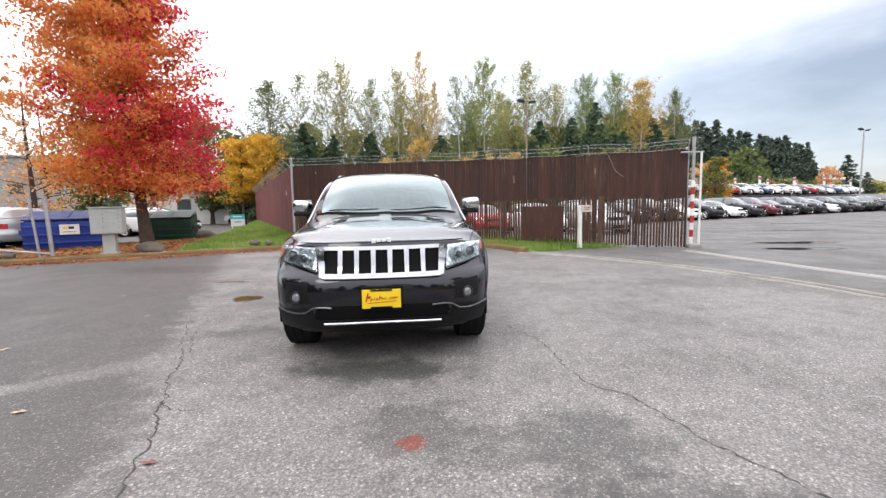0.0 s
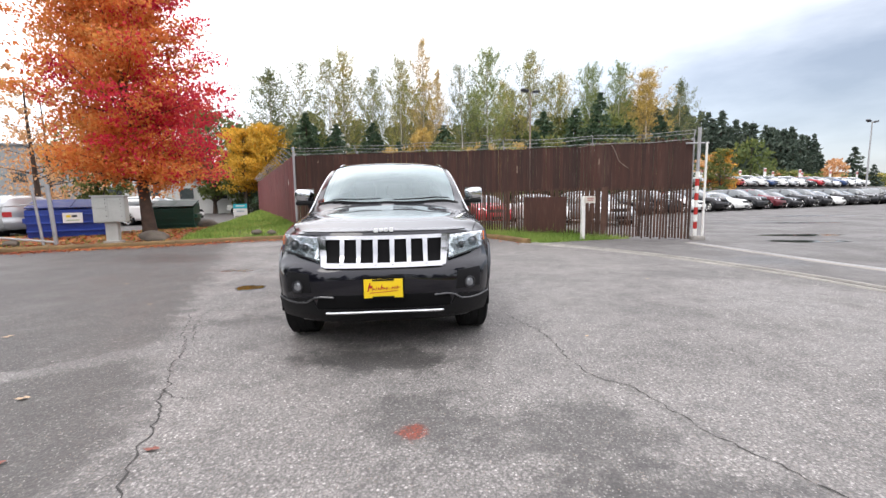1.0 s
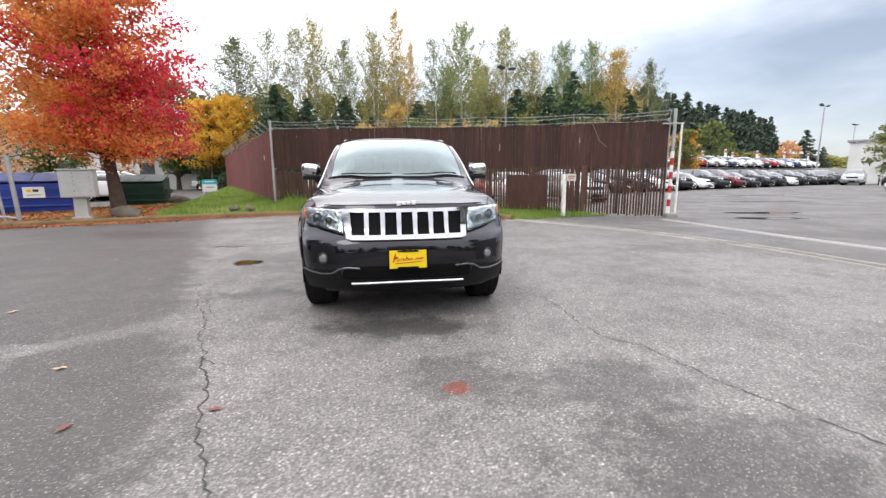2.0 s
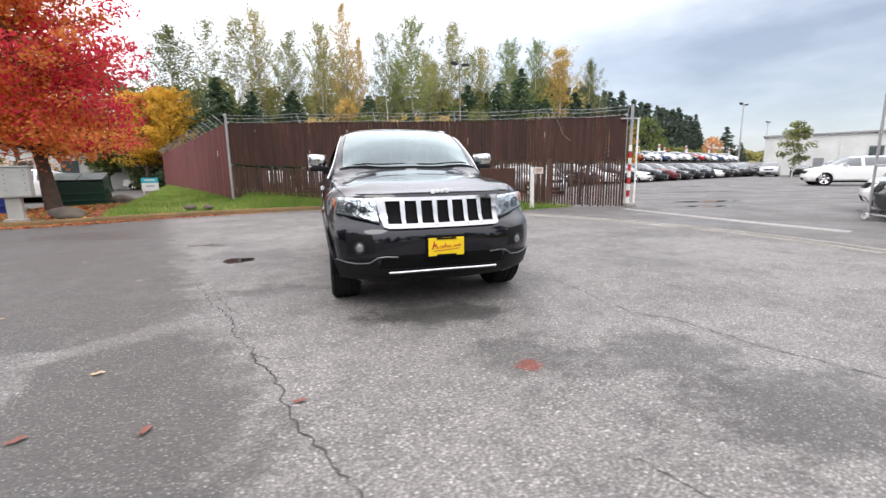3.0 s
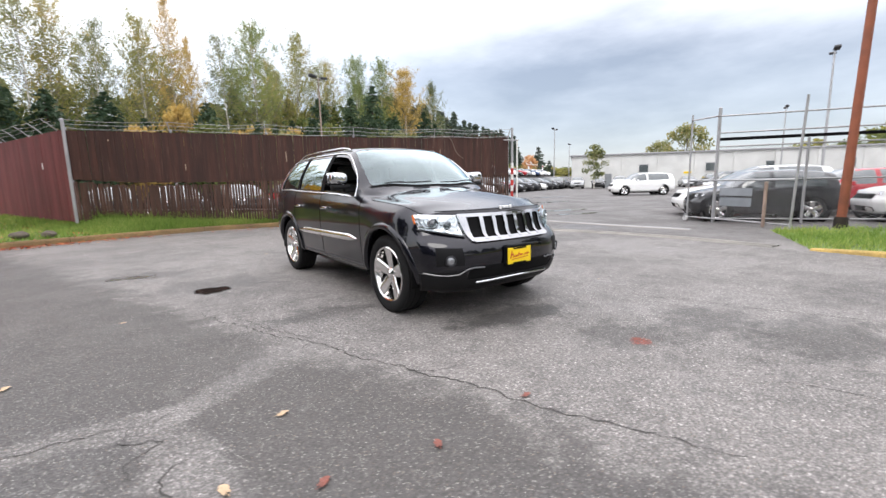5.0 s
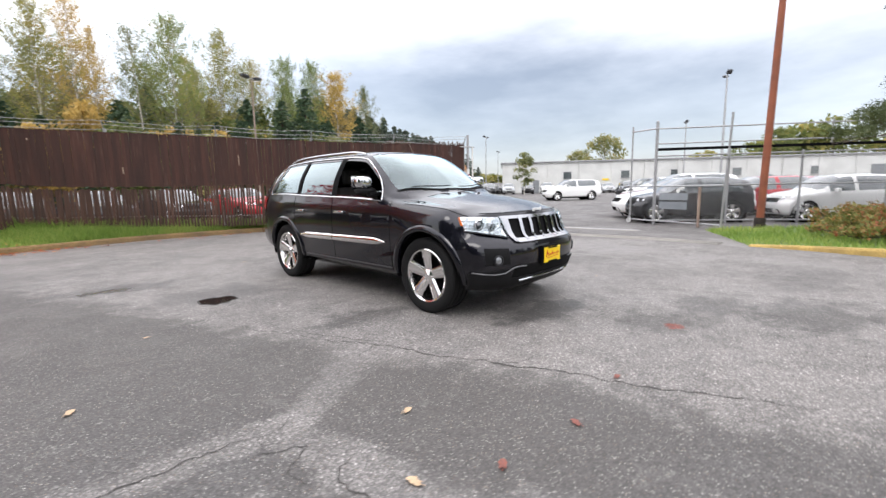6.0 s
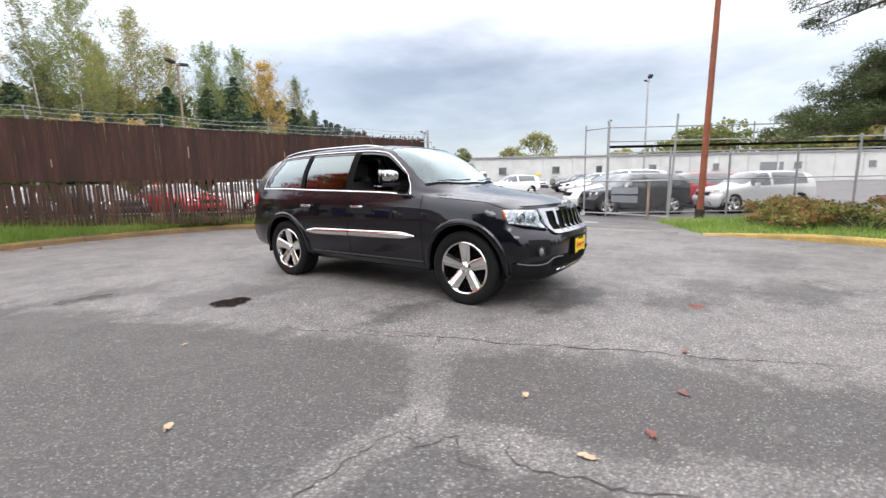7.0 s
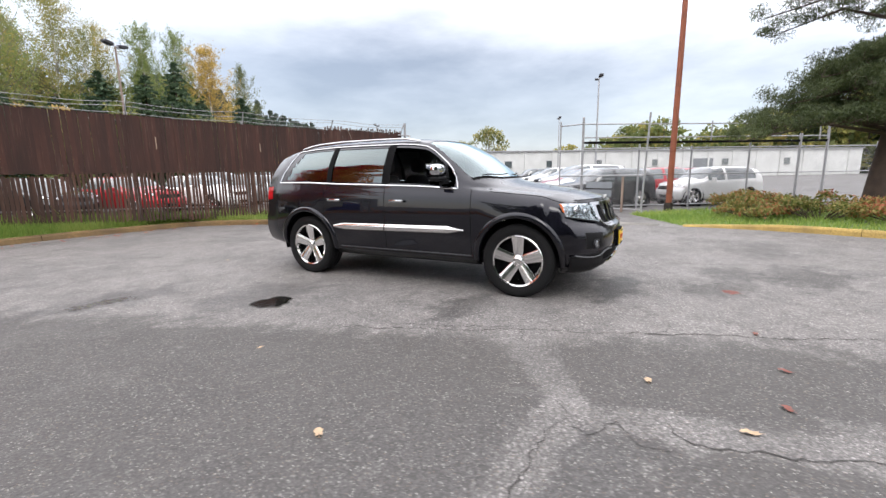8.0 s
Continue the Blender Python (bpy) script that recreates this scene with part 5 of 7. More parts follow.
def mailbox():
    m = empty("cluster_mailbox", pose(-10.5, 11.95, .14, 0, 0, 28) @ Matrix.Scale(.9, 4), "grey steel cluster mailbox on a pedestal", "mailbox")
    part("pedestal", box(0, 0, .33, .34, .30, .70, .015), MAILBOX, m)
    part("footing", box(0, 0, .0, .5, .45, .12, .02), CONCRETE, m)
    part("cabinet", box(0, 0, 1.08, .86, .50, .84, .02), MAILBOX, m)
    part("lid", box(0, .0, 1.515, .94, .58, .035, .01), MAILBOX, m)
    for c in (-.205, .205):
        for r in range(4):
            d = part("mail_door", box(c, -.254, 1.40 - r * .115, .37, .012, .100, .004), MAILBOX, m)
            part("lock", box(c + .13, -.262, 1.40 - r * .115, .022, .008, .022), DARK_METAL, d)
        d = part("parcel_door", box(c, -.254, .86, .37, .012, .32, .004), MAILBOX, m)
        part("lock", box(c + .13, -.262, .86, .024, .008, .024), DARK_METAL, d)


mailbox()


def dumpster(x, y, yaw, w, d, h, mat, label, tag):
    """A steel refuse container: sloping front, ribs, fork sleeves, lids."""
    b = empty("refuse_bin", pose(x, y, .02, 0, 0, yaw), label, "refuse bin")
    prof = [(-d / 2 + .12, .12), (-d / 2, h * .62), (-d / 2, h * .80), (d / 2, h), (d / 2, .12)]
    verts = [(sx * w / 2, py, pz) for sx in (-1, 1) for py, pz in prof]
    n = len(prof)
    faces = [tuple(range(n))[::-1], tuple(range(n, 2 * n))] + [(k, (k + 1) % n, n + (k + 1) % n, n + k) for k in range(n)]
    bm = bmesh.new()
    vs = [bm.verts.new(v) for v in verts]
    for f in faces:
        bm.faces.new([vs[k] for k in f])
    bmesh.ops.recalc_face_normals(bm, faces=bm.faces)
    bmesh.ops.bevel(bm, geom=list(bm.edges), offset=.012, segments=2, affect="EDGES")
    part("body", bm, mat, b, smooth=True)
    for k in range(3):
        part("rib", box(0, -d / 2 - .012 + (.05 if k == 0 else 0), h * (.28 + .2 * k), w + .02, .05, .06, .01), mat, b)
    for s in (-1, 1):
        part("fork_sleeve", box(s * (w / 2 + .05), 0, h * .55, .10, d * .8, .16, .01), mat, b)
        part("lid", box(s * w / 4, 0, h * .93, w / 2 - .02, d * 1.04, .04, .01, Matrix.Translation((0, 0, h * .93)) @ Matrix.Rotation(math.atan2(h * .2, d), 4, "X") @ Matrix.Translation((0, 0, -h * .93 + .03))), simple("lid_plastic", tuple(.5 * c for c in ((.02, .05, .30) if "blue" in label else (.02, .06, .04))), .6), b)
        part("skid", box(s * w * .35, 0, .06, .1, d * .9, .12, .01), MATT_BLACK, b)
    if tag:
        t = part("label_plate", box(.05, -d / 2 - .05, h * .60, .52, .012, .34), WHITE_PAINT, b, "white label with plain coloured marks")
        part("label_mark", box(-.06, -d / 2 - .058, h * .64, .12, .006, .08), YELLOW, t)
        part("label_mark", box(.10, -d / 2 - .058, h * .64, .14, .006, .08), DARK_METAL, t)
        part("label_mark", box(.05, -d / 2 - .058, h * .54, .34, .006, .03), simple("pale_green", (.3, .42, .2), .6), t)


dumpster(-13.9, 14.1, 38, 2.3, 1.5, 1.35, BIN_BLUE, "dented blue steel refuse container with flat lids", True)
dumpster(-12.5, 17.3, 22, 1.55, 1.1, 1.28, BIN_GREEN, "dark green steel refuse container", False)

gp = empty("barrier_posts", pose(-11.9, 11.5, .1, 0, 0, 30), "leaning galvanised barrier posts with a fallen rail", "barrier")
part("post", tube([(0, 0, -.1), (-.06, .0, 1.75)], .055, 12), GALV, gp, smooth=True)
part("post", tube([(-.30, .05, -.1), (-.42, .05, 1.70)], .035, 10), GALV, gp, smooth=True)
part("rail", tube([(-.05, .0, .10), (-2.4, .35, .42)], .03, 8), GALV, gp)
part("brace", tube([(-.40, .05, 1.2), (-3.0, .6, 1.0)], .02, 8), GALV, gp)

st = empty("yard_sign", pose(-15.0, 26.4, .28, 0, 0, 24) @ Matrix.Scale(.86, 4), "teal and white lawn sign board on two legs", "sign")
part("panel_top", box(0, 0, .84, .95, .03, .34, .005), TEAL, st)
part("panel_base", box(0, 0, .40, .95, .03, .54, .005), WHITE_PAINT, st)
for s in (-.4, .4):
    part("leg", box(s, .02, .2, .05, .04, .6), WHITE_PAINT, st)
part("text_bar", box(0, -.018, .46, .5, .006, .10), simple("sign_grey", (.35, .45, .5), .6), st)
part("text_bar", box(0, -.018, .86, .6, .006, .08), WHITE_PAINT, st)


def boulder(x, y, z, r, seed, flat=.65):
    bm = bmesh.new()
    bmesh.ops.create_icosphere(bm, subdivisions=3, radius=1.0)
    for v in bm.verts:
        d = 1 + .28 * noise.noise(v.co * 1.3 + Vector((seed, 0, 0))) + .10 * noise.noise(v.co * 3.5 + Vector((0, seed, 0)))
        v.co = Vector((v.co.x * r * d * 1.25, v.co.y * r * d, v.co.z * r * d * flat))
    ob = part("boulder", bm, STONE, None, smooth=True)
    ob.location = (x, y, z)
    tagged(ob, "weathered brown boulder lying on the lawn", "boulder", "boulders on the lawn")


for i, (x, y, z, r) in enumerate(((-9.85, 12.75, .20, .34), (-11.5, 17.8, .3, .36), (-6.9, 14.45, .2, .13), (-7.5, 14.6, .2, .15), (-12.9, 11.1, .18, .18), (-14.0, 10.4, .18, .2))):
    boulder(x, y, z, r, i * 3.7)


def crack_set():
    """Meandering cracks in the asphalt, as thin ragged dark seams."""
    rnd = random.Random(11)

    def seam(pts, w0):
        P = polyline_smooth(pts, .035)
        verts, faces = [], []
        off = 0.0
        for i, p in enumerate(P):
            d = P[min(i + 1, len(P) - 1)] - P[max(i - 1, 0)]
            d = d / (np.linalg.norm(d) + 1e-9)
            nn = np.array([-d[1], d[0]])
            off = off * .72 + rnd.uniform(-.022, .022)
            w = w0 * .66 * rnd.uniform(.15, 1.2) * min(1, .3 + i * .1, .3 + (len(P) - 1 - i) * .1)
            for s in (-1, 1):
                q = p + nn * (off + s * w)
                verts.append((q[0], q[1], .0035))
        for i in range(len(P) - 1):
            faces.append((2 * i, 2 * i + 1, 2 * i + 3, 2 * i + 2)[::-1])
        link_mesh("crack", verts, faces, CRACK, GROUND)

    return seam


SEAM = crack_set()
SEAM([(-3.15, 5.15), (-2.60, 4.15), (-2.26, 3.73), (-2.04, 3.28), (-1.82, 2.94), (-1.56, 2.48), (-1.35, 2.1), (-1.22, 1.85), (-1.04, 1.6), (-.8, 1.2)], .009)
SEAM([(-1.82, 2.9), (-1.68, 2.76), (-1.58, 2.70), (-1.44, 2.73)], .007)
SEAM([(0.60, 4.9), (0.96, 4.13), (1.06, 3.56), (1.2, 3.24), (1.41, 2.98), (1.53, 2.69), (1.66, 2.41), (1.79, 2.23), (1.9, 2.0), (2.2, 1.5)], .008)
SEAM([(2.2, 4.71), (2.42, 4.24), (2.43, 3.73), (2.36, 3.44)], .005)
SEAM([(0.1, 1.55), (0.26, 1.38), (0.34, 1.22), (0.44, 1.09), (.6, .8)], .006)
SEAM([(-2.26, 3.73), (-2.44, 3.58), (-2.60, 3.44)], .007)
SEAM([(-3.1, 3.02), (-3.25, 2.94), (-3.38, 2.9)], .006)
SEAM([(-3.38, 2.9), (-3.56, 2.91), (-3.8, 2.89), (-4.05, 2.83), (-4.4, 2.9)], .009)
SEAM([(-3.38, 2.9), (-3.38, 2.75), (-3.25, 2.73), (-3.16, 2.65), (-3.29, 2.51), (-3.27, 2.37)], .008)
SEAM([(-3.05, 2.45), (-3.16, 2.33), (-3.1, 2.18), (-3.0, 1.95), (-2.88, 1.65), (-2.6, 1.2)], .010)
SEAM([(-2.92, 5.09), (-2.65, 4.44), (-2.4, 4.02), (-2.18, 3.75)], .006)
SEAM([(-1.0, 3.6), (-.85, 3.3), (-.7, 3.1)], .006)


def puddle(x, y, rx, ry, seed, label):
    """Still water in a shallow broken hollow, with a crumbled dark rim."""
    rl = random.Random(seed)
    h = empty("puddle", pose(x, y, 0), label, "puddle")
    n = 40
    ph = [rl.uniform(0, 6.28) for _ in range(4)]
    out = [1 + .16 * math.sin(2 * a + ph[0]) + .10 * math.sin(3 * a + ph[1]) + .06 * math.sin(7 * a + ph[2]) + rl.uniform(-.04, .04) for a in np.linspace(0, 2 * math.pi, n + 1)[:-1]]
    ring = lambda k, z: [(rx * k * q * math.cos(6.2832 * i / n), ry * k * q * math.sin(6.2832 * i / n), z) for i, q in enumerate(out)]
    link_mesh("water", [(0, 0, .0045)] + ring(1.0, .0045), [(0, 1 + i, 1 + (i + 1) % n) for i in range(n)], WATER, h, "dark still water")
    verts = ring(.97, .004) + ring(1.02, .009) + ring(1.08, .001)
    link_mesh("rim", verts, [(r * n + i, (r + 1) * n + i, (r + 1) * n + (i + 1) % n, r * n + (i + 1) % n) for r in range(2) for i in range(n)], CRACK, h, "crumbled dark edge", smooth=True)


puddle(-3.05, 6.18, .17, .20, 4, "small dark puddle in a broken hollow of the asphalt")
for px, py, rx, ry, sd in ((8.95, 12.3, .80, .36, 7), (10.05, 14.1, 1.0, .42, 8), (14.1, 19.9, 1.3, .42, 9)):
    puddle(px, py, rx, ry, sd, "shallow rain puddle reflecting the pale sky")


def strip_band(name, pts, o0, o1, z, mat, label, parent=None, step=.25):
    P = polyline_smooth(pts, step)
    verts, faces = [], []
    for i, p in enumerate(P):
        d = P[min(i + 1, len(P) - 1)] - P[max(i - 1, 0)]
        d /= np.linalg.norm(d)
        n = np.array([-d[1], d[0]])
        j = .012 * noise.noise((p[0] * 2, p[1] * 2, o0 * 9))
        for o, zz in ((o0, 0.0), (o0 + .012, z), (o1 - .012, z), (o1, 0.0)):
            q = p + n * (o + j)
            verts.append((q[0], q[1], zz))
    for i in range(len(P) - 1):
        for k in range(3):
            a = 4 * i + k
            faces.append((a, a + 1, a + 5, a + 4)[::-1])
    return link_mesh(name, verts, faces, mat, parent, label)


GUT = [(1.55, 12.25), (3.15, 10.75), (4.4, 9.0), (4.95, 7.9), (5.38, 6.8), (5.66, 5.6), (5.8, 4.3)]
gut = empty("gutter", label="pale worn concrete gutter across the drive", category="gutter", kind="structure")
PALE = simple("pale_gutter_concrete", (.30, .285, .26), .85, var=.35, scale=1.5, bumps=.4, dirt=.3)
strip_band("gutter_edge", GUT, -.10, .0, .020, PALE, "", gut)
strip_band("gutter_edge", GUT, .13, .22, .026, PALE, "", gut)
strip_band("gutter_channel", GUT, .0, .13, .004, simple("gutter_silt", (.05, .046, .04), .9, var=.3), "", gut)
strip_band("gutter_channel", GUT, .22, .34, .004, simple("gutter_dirt", (.085, .078, .068), .9, var=.3), "", gut)
tr = empty("gate_track", label="steel gate track set in a concrete strip", category="track", kind="structure")
TRK = [(5.95, 12.2), (6.2, 11.0), (6.45, 9.8), (6.72, 8.6), (7.0, 7.6), (7.25, 6.8)]
strip_band("track_bed", TRK, -.16, .16, .008, CONCRETE, "", tr)
strip_band("track_rail", TRK, -.02, .02, .026, GALV, "", tr)


def leaf_on_ground(x, y, size, yaw, col, label):
    """A fallen leaf, curled a little, with a pointed lobe and stem."""
    n = 14
    verts = [(0, 0, .012)]
    for k in range(n):
        a = 2 * math.pi * k / n
        d = size * (.62 + .30 * abs(math.cos(a * 2.5)) * (1 if k % 2 else .8)) * (1.2 if abs(math.cos(a)) > .8 else .8)
        verts.append((d * math.cos(a), d * math.sin(a) * .75, .006 + .20 * size * math.sin(a * 1.5) ** 2))
    faces = [(0, 1 + k, 1 + (k + 1) % n) for k in range(n)]
    b = len(verts)
    verts += [(-size * .7, -.002, .008), (-size * .7, .002, .008), (-size * 1.35, .004, .012), (-size * 1.35, 0, .012)]
    faces.append((b, b + 1, b + 2, b + 3))
    ob = link_mesh("fallen_leaf", verts, faces, col)
    ob.matrix_world = pose(x, y, .003, 0, 0, yaw)
    return tagged(ob, label, "leaf", "fallen leaves on the asphalt")


TAN_LEAF = simple("tan_leaf", (.50, .36, .23), .7, var=.2, scale=30)
REDDISH = simple("red_leaf", (.22, .075, .055), .7, var=.3, scale=30)
for x, y, s, yaw, m in ((-4.18, 3.84, .062, 60, 0), (-2.62, 2.64, .055, 20, 0), (-2.91, 2.11, .062, 110, 0), (-3.77, 5.13, .04, 0, 0), (1.34, 4.1, .035, 30, 0),
                        (-2.53, 1.96, .058, 45, 1), (-1.98, 1.97, .055, 80, 1), (-1.31, 2.15, .050, 10, 1), (-5.2, 6.4, .045, 50, 0), (-6.0, 8.0, .05, 130, 1), (2.9, 6.9, .04, 30, 0), (-2.2, 8.9, .05, 70, 0)):
    leaf_on_ground(x, y, s * .72, yaw, REDDISH if m else TAN_LEAF, "damp red fallen leaf flat on the asphalt" if m else "dry tan fallen leaf curled on the asphalt")
# ---- parked cars in the lots ----
PAINTS = {
    "white": car_paint("white_car_paint", (.84, .84, .83)), "black": car_paint("black_paint", (.012, .012, .014), .2), "grey": car_paint("grey_car_paint", (.016, .017, .02), .3),
    "silver": car_paint("silver_car_paint", (.42, .43, .44), .7), "red": car_paint("red_car_paint", (.36, .012, .02)), "maroon": car_paint("maroon_car_paint", (.12, .012, .02), .3), "blue": car_paint("blue_car_paint", (.02, .05, .14), .4),
}
KIND_SHAPE = {"suv": (4.75, 1.88, 1.70), "hatch": (3.65, 1.66, 1.42), "sedan": (4.70, 1.84, 1.45)}


def parked_car(kind, colour, far=False):
    """A plainer parked car: skin with cut-in dark panes, lamps, grille and wheels; it faces +x with its middle at the origin."""
    Lc, Wc, Hc = KIND_SHAPE[kind]
    label = f"{colour} parked {'sport utility car' if kind == 'suv' else 'hatchback' if kind == 'hatch' else 'saloon car'} with dark windows"
    car = empty("car", None, label, "car", "cars parked in the lot")
    us, ss = (np.linspace(U0, U1, 30), np.linspace(0, 9, 19)) if far else (np.linspace(U0, U1, 66), np.linspace(0, 9, 28))
    half = skin(*np.meshgrid(us, ss, indexing="ij"))
    ex, ey, ez = Lc / 4.8, Wc / 1.93, Hc / 1.76

    def tf(p, sg=1):
        x, y, z = p
        if kind == "sedan" and z > 1.1:
            g = 1 - .80 * float(smooth01((-2.55 - x) / .65))
            z = 1.1 + (z - 1.1) * g
        return ((x + 1.51) * ex, y * sg * ey, z * ez)

    for p in half.reshape(-1, 3):
        for hx, hz in HUBS:
            dx, dz = p[0] - hx, p[2] - hz
            q = math.hypot(dx, dz)
            if .28 < q < .41 and p[1] > .6 and p[2] < 1.0:
                p[0], p[2] = hx + dx / q * .41, hz + dz / q * .41
    ni, nj = half.shape[:2]
    body, panes = [], []
    for i in range(ni - 1):
        for j in range(nj - 1):
            u, s = (us[i] + us[i + 1]) / 2, (ss[j] + ss[j + 1]) / 2
            c = half[i, j] * .5 + half[i + 1, j + 1] * .5
            if s < 4.2 and any((c[0] - hx) ** 2 + (c[2] - hz) ** 2 < .40**2 for hx, hz in HUBS):
                continue
            glass = (5.0 < s < 7.0 and -3.25 < u < -.78 and not -1.72 < u < -1.62) or (s > 7.0 and -1.15 < u < -.42)
            (panes if glass else body).append((i * nj + j, i * nj + j + 1, (i + 1) * nj + j + 1, (i + 1) * nj + j))
    for nm, fs0, mat in (("body", body, PAINTS[colour]), ("glazing", panes, WINDOW)):
        verts, faces = [], []
        for sg in (1, -1):
            b = len(verts)
            verts += [tf(p, sg) for p in half.reshape(-1, 3)]
            faces += [tuple(b + v for v in (f if sg < 0 else f[::-1])) for f in fs0]
        if nm == "body":
            for row, fx in ((0, nose_x), (ni - 1, tail_x)):
                b, nc = len(verts), 11
                for j in range(nj):
                    for k in range(nc):
                        y = half[row, j, 1] * (1 - 2 * k / (nc - 1))
                        verts.append(tf((float(fx(y, half[row, j, 2])), y, half[row, j, 2])))
                for j in range(nj - 1):
                    for k in range(nc - 1):
                        a = b + j * nc + k
                        f = (a, a + 1, a + nc + 1, a + nc)
                        faces.append(f if row else f[::-1])
        v2, f2 = compact(verts, faces)
        link_mesh(nm, v2, f2, mat, car, smooth=True)
    for sg in (1, -1):
        for hx, _ in HUBS:
            R = .33 if kind != "suv" else .36
            wheel(car, (hx + 1.51) * ex, .80 * sg * ey, R, sg, R, .21, 5, R * .68, None, False)
            bm = bmesh.new()
            add_lathe(bm, [(.40, .0), (.40, .3)], 18, Matrix.Translation(((hx + 1.51) * ex, (.60 * ey if sg > 0 else -.90 * ey), .375 * ez)))
            part("arch_liner", bm, MATT_BLACK, car)
        hl = []
        for y, z in ((.50, .85), (.84, .90), (.84, .99), (.52, .97)):
            hl.append(tf((float(nose_x(y, z)) + .012, y, z), sg))
        link_mesh("headlamp", hl, [(0, 1, 2, 3)], LAMP_CLEAR, car)
        tl = [tf((float(tail_x(y, z)) - .012, y, z), sg) for y, z in ((.62, .86), (.87, .86), (.87, 1.06), (.62, 1.06))]
        link_mesh("tail_lamp", tl, [(0, 1, 2, 3)], RED_LENS, car)
        part("mirror", box((-.95 + 1.51) * ex, .99 * sg * ey, 1.17 * ez, .10, .18, .13, .03), PAINTS[colour], car)
    gv = [tf((float(nose_x(y, z)) + .012, y, z)) for y, z in ((-.46, .74), (-.2, .74), (.2, .74), (.46, .74), (.46, .90), (.2, .90), (-.2, .90), (-.46, .90))]
    link_mesh("grille", gv, [(0, 1, 6, 7), (1, 2, 5, 6), (2, 3, 4, 5)], MATT_BLACK, car)
    gv = [tf((float(nose_x(y, z)) + .012, y, z)) for y, z in ((-.6, .34), (-.2, .34), (.2, .34), (.6, .34), (.55, .48), (.2, .5), (-.2, .5), (-.55, .48))]
    link_mesh("air_intake", gv, [(0, 1, 6, 7), (1, 2, 5, 6), (2, 3, 4, 5)], MATT_BLACK, car)
    part("underbody", box(0, 0, .26, Lc * .8, Wc * .6, .14), MATT_BLACK, car)
    return car


TEMPLATES = {}


def place_car(kind, colour, x, y, hx, hy, z=0.0, far=False):
    m = pose(x, y, z, 0, 0, math.degrees(math.atan2(hy, hx)))
    key = (kind, colour, far)
    if key not in TEMPLATES:
        TEMPLATES[key] = parked_car(kind, colour, far)
        TEMPLATES[key].matrix_world = m
        return TEMPLATES[key]
    return copy_thing(TEMPLATES[key], m)


NB = (-.72, .69)
for kind, colour, x, y, h in (
    ("hatch", "grey", 11.0, 7.35, NB), ("hatch", "white", 13.8, 4.3, NB), ("sedan", "white", 12.7, 8.35, NB), ("sedan", "red", 15.4, 6.7, NB), ("hatch", "red", 16.6, 5.6, NB), ("sedan", "red", 14.9, 9.55, NB),
    ("suv", "white", 25.9, 23.2, (-.87, .49)), ("suv", "white", 17.8, 10.6, NB), ("sedan", "silver", 20.5, 11.6, NB), ("suv", "silver", 23.0, 13.0, NB), ("sedan", "maroon", 18.8, 7.2, NB), ("suv", "white", 28.5, 17.0, NB),
    ("sedan", "white", 31.0, 19.0, NB), ("sedan", "grey", 26.0, 15.0, NB), ("suv", "grey", 34.0, 21.5, NB),
    # behind the slat fence
    ("sedan", "silver", 5.6, 21.2, (.3, -.95)), ("sedan", "white", 3.0, 21.8, (.3, -.95)), ("sedan", "red", .4, 22.2, (.3, -.95)), ("sedan", "grey", -2.2, 22.6, (.3, -.95)), ("sedan", "grey", -4.8, 23.0, (.3, -.95)), ("sedan", "black", -7.3, 23.6, (.3, -.95)),
    # west yard behind the bins
    ("suv", "silver", -19.3, 16.5, (-.9, .4)), ("suv", "white", -19.0, 24.5, (.9, .3)), ("sedan", "white", -26.0, 47.0, (.9, .3)), ("sedan", "silver", -31.0, 49.0, (.9, .3)), ("suv", "black", -21.5, 25.0, (.9, .3)),
):
    place_car(kind, colour, x, y, *h)
ROW = Vector((.84, .54))
cols = ["white", "grey", "maroon", "black", "black", "grey", "white", "black", "grey", "black", "black", "grey", "white", "black"]
kinds = ["sedan", "suv", "suv", "sedan", "suv", "suv", "sedan", "suv", "sedan", "suv", "sedan", "suv"]
for k in range(-5, 13):
    p = Vector((19.2, 37.0)) + ROW * 2.75 * k
    place_car(kinds[k % 12], cols[k % 14], p.x, p.y, .60, -.80)
LOT_ORIGIN, LOT_BACK = Vector((19.0, 37.5)), Vector((-.54, .84))


def lot_height(o):
    """The back of the lot climbs a paved bank."""
    return 2.3 * float(smooth01((o - 7) / 7)) + max(0.0, o - 14) * .03


def lot_terrace():
    rows = [6.5 + 1.25 * k for k in range(8)] + [24, 40, 60]
    cols = list(range(12, 133, 6))
    verts = []
    for o in rows:
        for c in cols:
            p = LOT_ORIGIN + ROW * c + LOT_BACK * o
            verts.append((p.x, p.y, lot_height(o) + .006 if o > 7 else -.03))
    n = len(cols)
    faces = [(j * n + i, j * n + i + 1, (j + 1) * n + i + 1, (j + 1) * n + i) for j in range(len(rows) - 1) for i in range(n - 1)]
    tagged(link_mesh("lot_terrace", verts, faces, ASPHALT, smooth=True), "paved bank rising behind the first rows of the lot", "ground", kind="structure")


